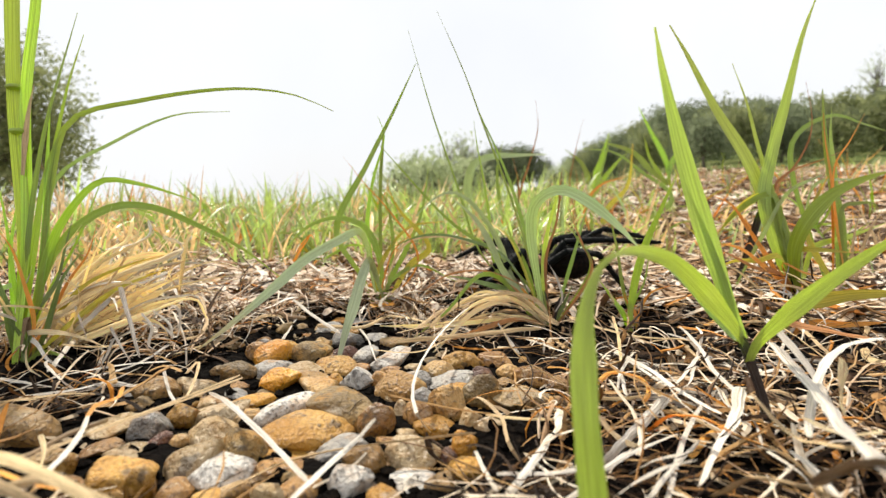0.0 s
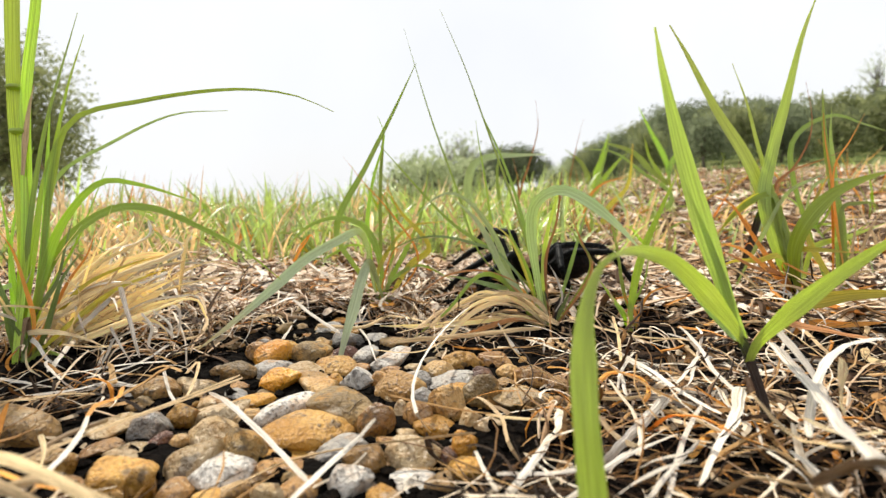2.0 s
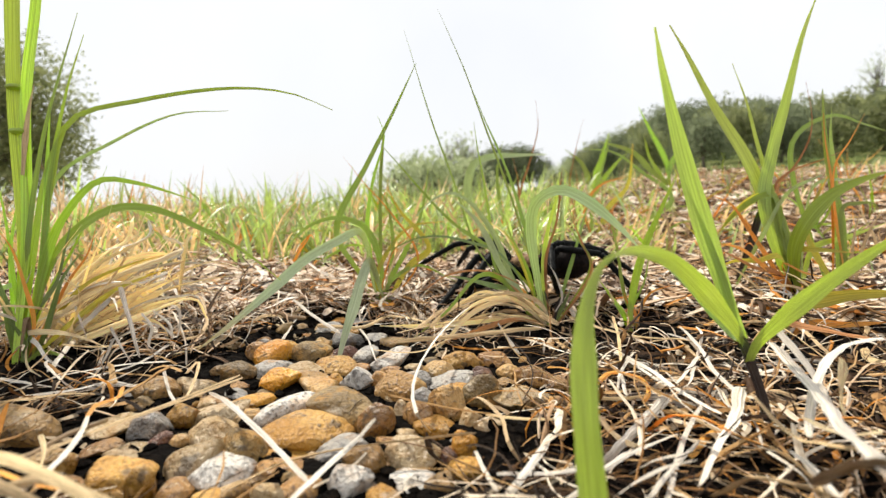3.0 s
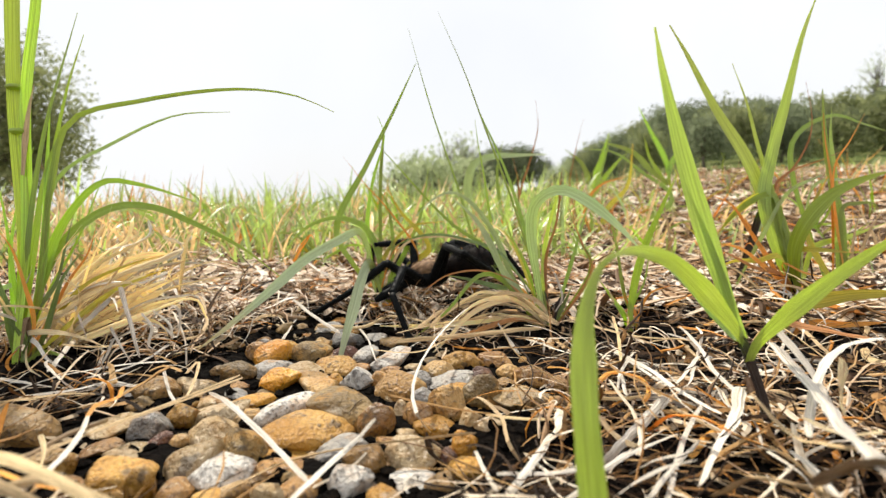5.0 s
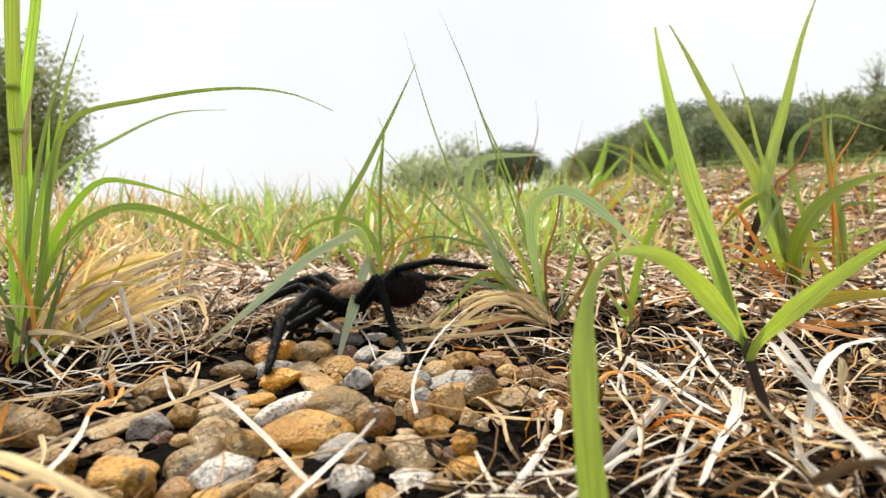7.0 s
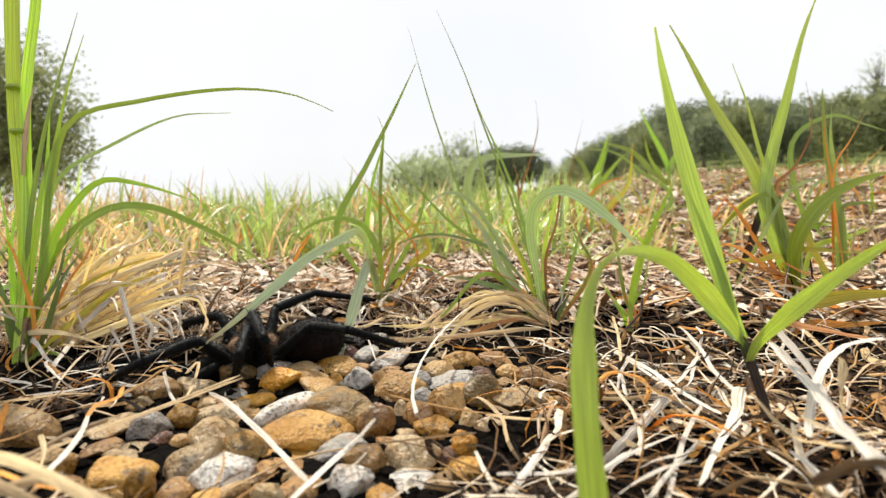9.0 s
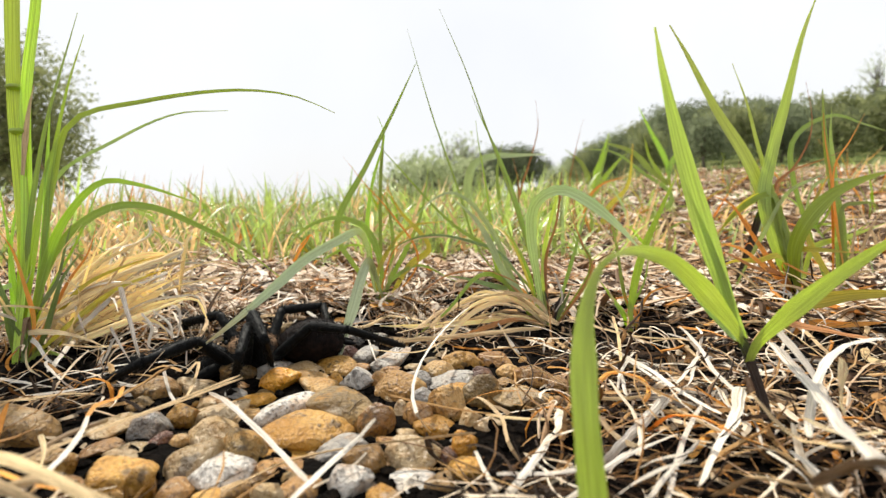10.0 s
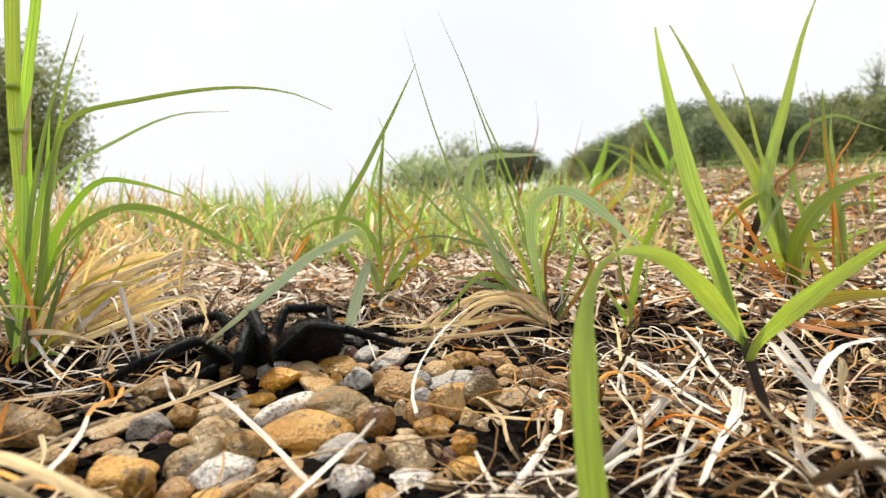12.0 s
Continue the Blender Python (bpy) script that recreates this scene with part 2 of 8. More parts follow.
# ground: dark crumbly soil near by, dry litter and thin grass further off
GROUND, gn, gl, gp, gout = mat("soil_and_meadow")
g_fine, g_big = noise_node(gn, gl, 260, 6), noise_node(gn, gl, 30, 5)
# dark soil, blackened further so its colour holds the shade of the gaps
g_soil_shade = ramp(gn, gl, g_fine.outputs["Fac"], [(0.35, (0.0022, 0.0017, 0.0014)), (0.6, (0.006, 0.0044, 0.0032)), (0.85, (0.028, 0.019, 0.012))]).outputs["Color"]
g_lit = ramp(gn, gl, g_big.outputs["Fac"], [(0.3, (0.14, 0.09, 0.05)), (0.5, (0.38, 0.27, 0.16)), (0.7, (0.24, 0.21, 0.09))]).outputs["Color"]
g_geo = gn.new("ShaderNodeNewGeometry")
g_len = gn.new("ShaderNodeVectorMath")
g_len.operation = "LENGTH"
gl.new(g_geo.outputs["Position"], g_len.inputs[0])
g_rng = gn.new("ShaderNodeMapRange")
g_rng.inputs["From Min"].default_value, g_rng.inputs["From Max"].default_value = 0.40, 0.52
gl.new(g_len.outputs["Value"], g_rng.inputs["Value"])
# darker ground tone out to 1.8 m, blending into g_lit by 3.2 m
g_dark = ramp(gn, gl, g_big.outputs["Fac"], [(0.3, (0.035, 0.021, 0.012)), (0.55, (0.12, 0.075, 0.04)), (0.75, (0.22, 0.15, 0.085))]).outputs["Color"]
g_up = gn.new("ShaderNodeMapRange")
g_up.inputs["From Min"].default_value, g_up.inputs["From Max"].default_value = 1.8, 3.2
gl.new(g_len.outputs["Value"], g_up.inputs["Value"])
g_mix = mixed(gn, gl, g_rng.outputs["Result"], g_soil_shade, mixed(gn, gl, g_up.outputs["Result"], g_dark, g_lit))
g_far = gn.new("ShaderNodeMapRange")
g_far.inputs["From Min"].default_value, g_far.inputs["From Max"].default_value = 6.0, 25.0
gl.new(g_len.outputs["Value"], g_far.inputs["Value"])
g_field = noise_node(gn, gl, 0.25, 5)
g_mix = mixed(gn, gl, g_far.outputs["Result"], g_mix, ramp(gn, gl, g_field.outputs["Fac"], [(0.3, (0.07, 0.11, 0.03)), (0.7, (0.16, 0.17, 0.06))]).outputs["Color"])
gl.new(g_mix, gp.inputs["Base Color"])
gp.inputs["Roughness"].default_value = 0.95
gp.inputs["Specular IOR Level"].default_value = 0.05
bumped(gn, gl, gp, g_fine.outputs["Fac"], 0.8, 0.004)


def foliage_material(name, a, b):
    m, n, l, p, out = mat(name)
    geo = n.new("ShaderNodeNewGeometry")
    col = ramp(n, l, geo.outputs["Random Per Island"], [(0.0, a), (1.0, b)]).outputs["Color"]
    l.new(col, p.inputs["Base Color"])
    p.inputs["Roughness"].default_value = 0.6
    tr = n.new("ShaderNodeBsdfTranslucent")
    l.new(col, tr.inputs["Color"])
    mx = n.new("ShaderNodeMixShader")
    mx.inputs[0].default_value = 0.7
    l.new(p.outputs[0], mx.inputs[1])
    l.new(tr.outputs[0], mx.inputs[2])
    l.new(mx.outputs[0], out.inputs["Surface"])
    return m


# dark and light tones are raised to paint haze over the far trees
FOLIAGE = {"deep": foliage_material("deep_green_foliage", (0.09, 0.11, 0.06), (0.20, 0.235, 0.13)),
           "dark": foliage_material("dark_foliage", (0.15, 0.18, 0.10), (0.31, 0.35, 0.21)),
           "mid": foliage_material("mid_foliage", (0.16, 0.19, 0.075), (0.34, 0.36, 0.17)),
           "light": foliage_material("haze_paled_foliage", (0.32, 0.38, 0.20), (0.52, 0.56, 0.34))}
BARK, bn, bl, bp, bo = mat("bark")
b_no = noise_node(bn, bl, 9, 6, stretch=(1, 1, 0.2))
bl.new(ramp(bn, bl, b_no.outputs["Fac"], [(0.3, (0.05, 0.04, 0.03)), (0.7, (0.16, 0.13, 0.10))]).outputs["Color"], bp.inputs["Base Color"])
bp.inputs["Roughness"].default_value = 0.9


def chitin(name, a, b, rough):
    m, n, l, p, out = mat(name)
    no = noise_node(n, l, 420, 5)
    l.new(ramp(n, l, no.outputs["Fac"], [(0.35, a), (0.7, b)]).outputs["Color"], p.inputs["Base Color"])
    p.inputs["Roughness"].default_value = rough
    p.inputs["Specular IOR Level"].default_value = 0.12
    bumped(n, l, p, no.outputs["Fac"], 0.6, 0.001)
    return m


BLACK = chitin("black_velvet_hair", (0.0014, 0.0016, 0.0018), (0.0045, 0.0058, 0.0066), 0.6)
COPPER = chitin("copper_brown_hair", (0.14, 0.08, 0.045), (0.40, 0.25, 0.14), 0.65)
RUST = chitin("dark_rust_hair", (0.0022, 0.002, 0.002), (0.018, 0.0095, 0.0075), 0.7)


# ---------------------------------------------------------------- tools
def part(name, bm, material, parent=None, label="", smooth=True):
    me = bpy.data.meshes.new(name)
    bm.to_mesh(me)
    bm.free()
    me.materials.append(material)
    if smooth:
        me.polygons.foreach_set("use_smooth", [True] * len(me.polygons))
    ob = new(name, me)
    ob.parent = parent
    return tagged(ob, label)


def smooth_step(a, b, v):
    v = max(0.0, min(1.0, (v - a) / (b - a)))
    return v * v * (3 - 2 * v)


def curve_points(pts, n):
    """n + 1 evenly spaced points on a smooth curve through pts."""
    pts = [Vector(p) for p in pts]
    pts = [2 * pts[0] - pts[1]] + pts + [2 * pts[-1] - pts[-2]]
    fine = []
    for k in range(len(pts) - 3):
        a, b, c, d = pts[k:k + 4]
        ab, bc, cd = (max((q - p).length, 1e-6) ** 0.5 for p, q in ((a, b), (b, c), (c, d)))
        ta = (b - a) / ab - (c - a) / (ab + bc) + (c - b) / bc
        tb = (c - b) / bc - (d - b) / (bc + cd) + (d - c) / cd
        ta, tb = ta * bc, tb * bc
        for i in range(12):
            f = i / 12
            fine.append(b * (2 * f ** 3 - 3 * f * f + 1) + ta * (f ** 3 - 2 * f * f + f) + c * (3 * f * f - 2 * f ** 3) + tb * (f ** 3 - f * f))
    fine.append(pts[-2])
    run = [0.0]
    for p, q in zip(fine, fine[1:]):
        run.append(run[-1] + (q - p).length)
    res, k = [], 0
    for i in range(n + 1):
        goal = run[-1] * i / n
        while k < len(run) - 2 and run[k + 1] < goal:
            k += 1
        f = (goal - run[k]) / max(run[k + 1] - run[k], 1e-9)
        res.append(fine[k].lerp(fine[k + 1], min(f, 1.0)))
    return res


def blade_mesh(pts, width, face, n=26, fold=0.22, base=0.5, thick=0.0002, twist=0.0, blunt=False, taper=0.62):
    """A folded leaf of grass along pts, its flat side turned to the compass angle face; edges are thin, the midrib stands proud."""
    line = curve_points(pts, n)
    bm = bmesh.new()
    along, across = bm.verts.layers.float.new("along"), bm.verts.layers.float.new("across")
    rings, side = [], None
    for i, p in enumerate(line):
        f = i / n
        t = (line[min(i + 1, n)] - line[max(i - 1, 0)]).normalized()
        a = radians(face + twist * f)
        ref = Vector((math.sin(a), -math.cos(a), 0.25)).normalized()
        s = t.cross(ref)
        if s.length < 0.15:
            s = t.cross(Vector((0, 0, 1)))
        s.normalize()
        if side is not None and s.dot(side) < 0:
            s = -s
        if side is not None:
            s = (s + side * 0.8).normalized()
        side = s
        nrm = s.cross(t).normalized()
        w = width * 0.5 * (base + (1 - base) * smooth_step(0, 0.45, f))
        w *= 1.0 if blunt else max(0.05, min(1.0, (1 - f) / taper)) ** 0.75
        if blunt and f > 0.93:
            w *= 0.6
        w *= 1 + 0.04 * math.sin(f * 19 + face)
        ring = []
        for e, h, c in ((-1, 0, 0.0), (-0.5, -fold * 0.5, 0.25), (0, -fold, 0.5), (0.5, -fold * 0.5, 0.75), (1, 0, 1.0), (0, -fold * 0.86, 0.5)):
            v = bm.verts.new(p + s * w * e + nrm * (w * h + (thick * min(1.0, 3 * w / width) if c == 0.5 and h > -fold else 0)))
            v[along], v[across] = f, c
            ring.append(v)
        rings.append(ring)
    m = len(rings[0])
    for a, b in zip(rings, rings[1:]):
        for j in range(m):
            bm.faces.new((a[j], a[(j + 1) % m], b[(j + 1) % m], b[j]))
        for j in (0, 4):
            bm.edges.get((a[j], b[j])).smooth = False
    for ring in (rings[0], rings[-1][::-1]):
        for e in bm.faces.new(ring).edges:
            e.smooth = False
    return bm


def plant(name, x, y, z, label, category="grass", group=""):
    root = new(name)
    root.location = (x, y, z)
    return tagged(root, label, category, group)


SWAY = []


def leaf(root, kind, width, face, *pts, twist=0.0, name="blade", blunt=False, fold=0.22, taper=0.62, sway=False, base=0.5):
    o = root.location
    ob = part(name, blade_mesh([Vector(p) - o for p in pts], width, face, twist=twist, blunt=blunt, fold=fold, taper=taper, base=base), LEAF[kind], root)
    if sway:
        SWAY.append(ob)
    return ob


def straw(kind, width, *pts):
    """One lying dry stalk: a flattened ribbed tube, thinner and torn towards its ends."""
    o, n, sides = Vector(pts[0]), 20, 8
    line = curve_points([Vector(p) - o for p in pts], n)
    bm = bmesh.new()
    along, across = bm.verts.layers.float.new("along"), bm.verts.layers.float.new("across")
    flat = random.uniform(0.18, 0.42)
    turn, rings, grown, spin = random.uniform(-0.6, 0.6), [], random.uniform(0.7, 1.0), random.uniform(-1.2, 1.2)
    for i, p in enumerate(line):
        f = i / n
        p = p + noise.noise_vector(p * 70 + o * 31) * width * 0.12 + noise.noise_vector(p * 22 + o * 17) * width * 0.4
        t = (line[min(i + 1, n)] - line[max(i - 1, 0)]).normalized()
        s = t.cross(Vector((0, -0.4, 1))).normalized()
        u = s.cross(t)
        s, u = s * math.cos(turn + spin * f) + u * math.sin(turn + spin * f), u * math.cos(turn + spin * f) - s * math.sin(turn + spin * f)
        w = 0.5 * width * (1 - (1 - grown) * f) * (0.75 + 0.25 * smooth_step(0, 0.05, f)) * (0.45 + 0.55 * smooth_step(0, 0.06, 1 - f))
        w *= 1 + 0.18 * noise.noise(p * 55 + o * 13)
        ring = []
        for k in range(sides):
            q = 6.2832 * k / sides
            rib = 1 + 0.16 * math.cos(q * 4 + 0.8)
            v = bm.verts.new(p + s * w * rib * math.cos(q) + u * w * flat * rib * math.sin(q))
            v.co += noise.noise_vector(v.co * 160 + o * 9) * width * 0.16
            v[along], v[across] = f, k / sides
            ring.append(v)
        rings.append(ring)
    for a, b in zip(rings, rings[1:]):
        for k in range(sides):
            bm.faces.new((a[k], a[(k + 1) % sides], b[(k + 1) % sides], b[k]))
    bm.faces.new(rings[0])
    bm.faces.new(rings[-1][::-1])
    bmesh.ops.recalc_face_normals(bm, faces=bm.faces)
    ob = part("straw", bm, LEAF[kind], smooth=False)
    ob.location = o
    word = {"white": "bleached white dry grass stalk lying on the ground", "dead": "tan dry grass stalk lying on the ground", "gold": "golden dry grass stalk lying on the ground", "brown": "brown curled dry leaf sheath on the ground", "rust": "rust-red dry grass leaf lying on the ground", "orange": "rust-orange withered grass leaf on the litter"}[kind]
    return tagged(ob, word, "straw", "dry stalks on the ground")


# ---------------------------------------------------------------- ground
def height(x, y):
    """The lie of the land: level gravel, a low bank, a slope that climbs to one side and falls away on the other."""
    r = math.hypot(x, y) + 1e-6
    w = smooth_step(-0.15, 0.5, x / r)
    z = 0.012 * smooth_step(0.30, 0.46, r)
    z += w * (0.080 * min(max(0.0, r - 0.80), 1.9) + 0.085 * min(max(0.0, r - 16.0), 55))
    z += (1 - w) * (0.012 * smooth_step(0.5, 1.0, r) - 0.05 * max(0.0, r - 1.3))
    return z


def rough_height(x, y):
    r = math.hypot(x, y)
    return height(x, y) + 0.0035 * noise.noise((x * 38, y * 38, 0)) * smooth_step(0.05, 0.2, r) + 0.0015 * noise.noise((x * 130, y * 130, 3)) + 0.007 * noise.noise((x * 21, y * 21, 6)) * smooth_step(0.46, 0.8, r) + (0.012 * noise.noise((x * 5, y * 5, 7)) if r > 1.2 else 0)


def build_ground():
    turns = [radians(a) for a in list(np.linspace(-52, 52, 300)) + list(np.linspace(52, 308, 66))[1:-1]]
    rings = [0.012 * (1.0402 ** i) for i in range(286)]
    verts = [(0, 0, height(0.0, 0.01))]
    for r in rings:
        for a in turns:
            x, y = r * math.sin(a), r * math.cos(a)
            verts.append((x, y, rough_height(x, y)))
    k, faces = len(turns), []
    for j in range(k):
        faces.append((0, 1 + (j + 1) % k, 1 + j))
    for i in range(len(rings) - 1):
        for j in range(k):
            a, b = 1 + i * k + j, 1 + i * k + (j + 1) % k
            faces.append((a, b, b + k, a + k))
    me = bpy.data.meshes.new("ground")
    me.from_pydata(verts, [], faces)
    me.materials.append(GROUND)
    me.polygons.foreach_set("use_smooth", [True] * len(me.polygons))
    tagged(new("ground", me), "dark crumbly soil running into a dry meadow slope", "ground", kind="structure")


build_ground()


# ---------------------------------------------------------------- far trees
def crown_mesh(rng, radius, tall, leaves, size, lobes):
    """A crown of many small leaf sprays gathered in uneven lobes, with gaps between them."""
    verts, faces = [], []
    centres = []
    for i in range(lobes):
        a, h = rng.uniform(0, 6.283), rng.uniform(0.0, 1.0)
        d = radius * rng.uniform(0.25, 0.8) * (1.1 - 0.75 * h)
        centres.append((math.cos(a) * d, math.sin(a) * d, tall * (0.25 + 0.65 * h), radius * rng.uniform(0.22, 0.42)))
    for i in range(leaves):
        cx, cy, cz, cr = centres[rng.randrange(lobes)]
        v = Vector((rng.gauss(0, 1), rng.gauss(0, 1), rng.gauss(0, 0.8))).normalized() * cr * rng.uniform(0.55, 1.08)
        p = Vector((cx, cy, cz)) + v
        u = Vector((rng.gauss(0, 1), rng.gauss(0, 1), rng.gauss(0, 1))).normalized()
        w = u.cross(Vector((rng.gauss(0, 1), rng.gauss(0, 1), rng.gauss(0, 1)))).normalized()
        s = size * rng.uniform(0.5, 1.3)
        b = len(verts)
        c = u.cross(w) * s * 0.2
        verts += [p - u * s, p + w * s * 0.45 + c, p + u * s, p - w * s * 0.45 + c]
        faces += [(b, b + 1, b + 2), (b, b + 2, b + 3)]
    me = bpy.data.meshes.new("crown")
    me.from_pydata(verts, [], faces)
    return me, centres


def limb(bm, a, b, r0, r1, sides=7):
    d = (b - a).normalized()
    u = d.orthogonal().normalized()
    v = d.cross(u)
    ra, rb = [], []
    for i in range(sides):
        q = 6.2832 * i / sides
        o = u * math.cos(q) + v * math.sin(q)
        ra.append(bm.verts.new(a + o * r0))
        rb.append(bm.verts.new(b + o * r1))
    for i in range(sides):
        bm.faces.new((ra[i], ra[(i + 1) % sides], rb[(i + 1) % sides], rb[i]))
    bm.faces.new(rb)
    bm.faces.new(ra[::-1])


def tree(name, seed, radius, tall, leaves, size, foliage, label, lobes=16, category="tree"):
    rng = random.Random(seed)
    root = new(name)
    me, centres = crown_mesh(rng, radius, tall, leaves, size, lobes)
    me.materials.append(FOLIAGE[foliage])
    bm = bmesh.new()
    top = Vector((0, 0, tall * 0.7))
    bend = Vector((rng.uniform(-0.1, 0.1) * tall, rng.uniform(-0.1, 0.1) * tall, tall * 0.35))
    limb(bm, Vector((0, 0, -0.03 * tall)), bend, tall * 0.035, tall * 0.026)
    limb(bm, bend, top, tall * 0.026, tall * 0.008)
    for c in centres:
        start = bend.lerp(top, rng.random())
        limb(bm, start, Vector(c[:3]), tall * 0.011, tall * 0.003, 5)
    part("trunk", bm, BARK, root)
    crown = new("crown", me)
    crown.parent = root
    return tagged(root, label, category)


def sit(root, x, y, turn=0.0, size=1.0, sink=0.0):
    root.matrix_basis = pose(x, y, height(x, y) - sink, 0, 0, turn) @ Matrix.Diagonal((size, size, size, 1))


def skyline(a):
    """How steeply the tops of the far trees stand above the eye at the compass angle a, in degrees."""
    stops = ((-6, 0.03), (-4, 0.05), (2.4, 0.055), (3.2, 0.068), (5, 0.078), (8.5, 0.079), (10, 0.06), (11.2, 0.047), (13, 0.064), (15, 0.084), (17.7, 0.108), (20.4, 0.135), (26.8, 0.158), (28.6, 0.15), (32, 0.158), (37.5, 0.18), (46, 0.20))
    for (p, v), (q, w) in zip(stops, stops[1:]):
        if a <= q:
            return v + (w - v) * max(0.0, (a - p) / (q - p))
    return stops[-1][1]


def build_trees():
    rng = random.Random(5)
    bush = tree("bush", 3, 2.0, 3.2, 15000, 0.055, "mid", "dense olive-green shrub at the edge of the meadow", 60, "bush")
    sit(bush, -8.25, 11.2, 20, 1.04, sink=0.1)

    def plant_out(source, deg, dist, part_of, first=False, turn=0.0):
        """Stand a tree so that it reaches part_of the skyline at that angle."""
        x, y = math.sin(radians(deg)) * dist, math.cos(radians(deg)) * dist
        ob = source if first else copy_thing(source, pose(0, 0, 0))
        size = (0.085 + y * skyline(deg) * part_of - height(x, y) + 0.2) / source["tall"]
        sit(ob, x, y, turn, max(0.3, size), 0.2)

    pale = tree("tree", 11, 2.3, 4.6, 300, 0.12, "light", "thin-leaved tree far across the meadow, paled as by haze", 46)
    pale["tall"] = 4.6
    plant_out(pale, 0.5, 48, 1.7, True)
    plant_out(pale, 2.1, 50, 1.85, turn=200)
    oak = tree("tree", 14, 2.3, 4.8, 2800, 0.12, "deep", "dark green tree far across the meadow", 46)
    oak["tall"] = 4.8
    for k, (deg, dist, share) in enumerate(((6.4, 45, 1.0), (8.6, 47, 0.98), (4.6, 50, 0.97), (3.4, 47, 0.92), (7.5, 52, 1.04), (9.8, 50, 0.9), (5.5, 54, 1.02))):
        plant_out(oak, deg, dist, share, k == 0, 130 * k)
    low = tree("bush", 15, 2.2, 2.6, 1500, 0.12, "light", "low green shrubs far across the meadow", 30, "bush")
    low["tall"] = 2.6
    first = True
    for deg, dist in ((-4.4, 44), (-3.2, 47), (-2.0, 42), (-0.8, 40), (0.6, 45), (2.2, 39), (10.9, 36), (12.2, 40)):
        plant_out(low, deg, dist, rng.uniform(0.75, 1.0), first, deg * 70)
        first = False
    wood = [tree("tree", 21 + i, 2.3, 3.8, 3200, 0.12, ("deep", "mid", "dark")[i], "dark green tree in the wood on the hillside", 34) for i in range(3)]
    for w in wood:
        tagged(w, group="wood on the hillside")
        w["tall"] = 3.8
    n = 0
    for row, dist in enumerate((27, 32, 38, 45, 53)):
        a = (15.5, 14.5, 13.5, 12.6, 12.2)[row]
        while a < 46:
            plant_out(wood[n % 3], a, dist + rng.uniform(-2.4, 2.4), rng.uniform(0.78, 0.96) + 0.02 * row, n < 3, rng.uniform(0, 360))
            n += 1
            a += 135 / dist * rng.uniform(0.7, 1.2)
    tall = tree("tree", 31, 3.0, 9.0, 420, 0.14, "light", "tall thin-leaved tree above the wooded hill, paled as by haze", 22)
    sit(tall, 40.2, 55.0, 0, 0.95)


build_trees()


# ---------------------------------------------------------------- meadow grass and litter
def strip_cloud(name, items, material, label, category, sides=3, segs=5):
    """Many thin strips in one mesh; each item is a base, a heading, a length, a rise, a droop, a width and a curl."""
    verts, faces, alongs, kink = [], [], [], random.Random(len(items))
    for base, head, length, rise, droop, width, curl in items:
        p = Vector(base)
        a, e = head, rise
        b0 = len(verts)
        for i in range(segs + 1):
            f = i / segs
            d = Vector((math.sin(a) * math.cos(e), math.cos(a) * math.cos(e), math.sin(e)))
            s = Vector((math.cos(a), -math.sin(a), 0))
            u = s.cross(d)
            w = width * 0.5 * (max(0.05, 1 - f ** 2.2) if sides == 2 else (1.0 if f < 0.95 else 0.5))
            if sides == 2:
                verts += [p - s * w, p - u * w * 0.35, p + s * w]
            else:
                w *= kink.uniform(0.75, 1.15)
                verts += [p - s * w, p + u * w * 0.45, p + s * w, p - u * w * 0.3]
            alongs += [f] * (3 if sides == 2 else 4)
            p = p + d * (length / segs)
            a += curl / segs + (kink.uniform(-0.3, 0.3) if sides == 3 else 0.0)
            e -= droop / segs + (kink.uniform(-0.16, 0.16) if sides == 3 else 0.0)
        k = 3 if sides == 2 else 4
        for i in range(segs):
            r = b0 + i * k
            for j in range(2 if sides == 2 else 4):
                q = (j + 1) % k
                faces.append((r + j, r + q, r + k + q, r + k + j))
        if sides != 2:
            faces.append((b0, b0 + 1, b0 + 2, b0 + 3))
    me = bpy.data.meshes.new(name)
    me.from_pydata([tuple(v) for v in verts], [], faces)
    at = me.attributes.new("along", "FLOAT", "POINT")
    at.data.foreach_set("value", alongs)
    me.materials.append(material)
    me.polygons.foreach_set("use_smooth", [sides == 2] * len(me.polygons))
    return tagged(new(name, me), label, category, kind="stuff")


GRAVEL = [(-0.170, 0.198), (-0.130, 0.205), (-0.129, 0.239), (-0.112, 0.270), (-0.114, 0.317), (-0.099, 0.348), (-0.068, 0.370), (-0.032, 0.343), (-0.004, 0.297), (0.034, 0.291), (0.061, 0.266), (0.050, 0.211), (0.016, 0.205), (0.012, 0.180), (0.007, 0.153), (-0.012, 0.132), (-0.075, 0.123), (-0.128, 0.147)]
BARE = [(-0.174, 0.273, 0.073, 0.051), (-0.169, 0.350, 0.030, 0.037), (0.027, 0.180, 0.024, 0.026), (0.227, 0.381, 0.041, 0.048), (0.256, 0.355, 0.026, 0.033), (0.087, 0.169, 0.014, 0.019), (0.040, 0.331, 0.049, 0.043), (0.125, 0.316, 0.027, 0.029), (-0.115, 0.381, 0.022, 0.028), (-0.161, 0.219, 0.013, 0.011), (0.002, 0.393, 0.023, 0.024), (0.036, 0.385, 0.066, 0.044)]


def inside(x, y, ring):
    hit = False
    for (ax, ay), (bx, by) in zip(ring, ring[1:] + ring[:1]):
        if (ay > y) != (by > y) and x < ax + (y - ay) / (by - ay) * (bx - ax):
            hit = not hit
    return hit


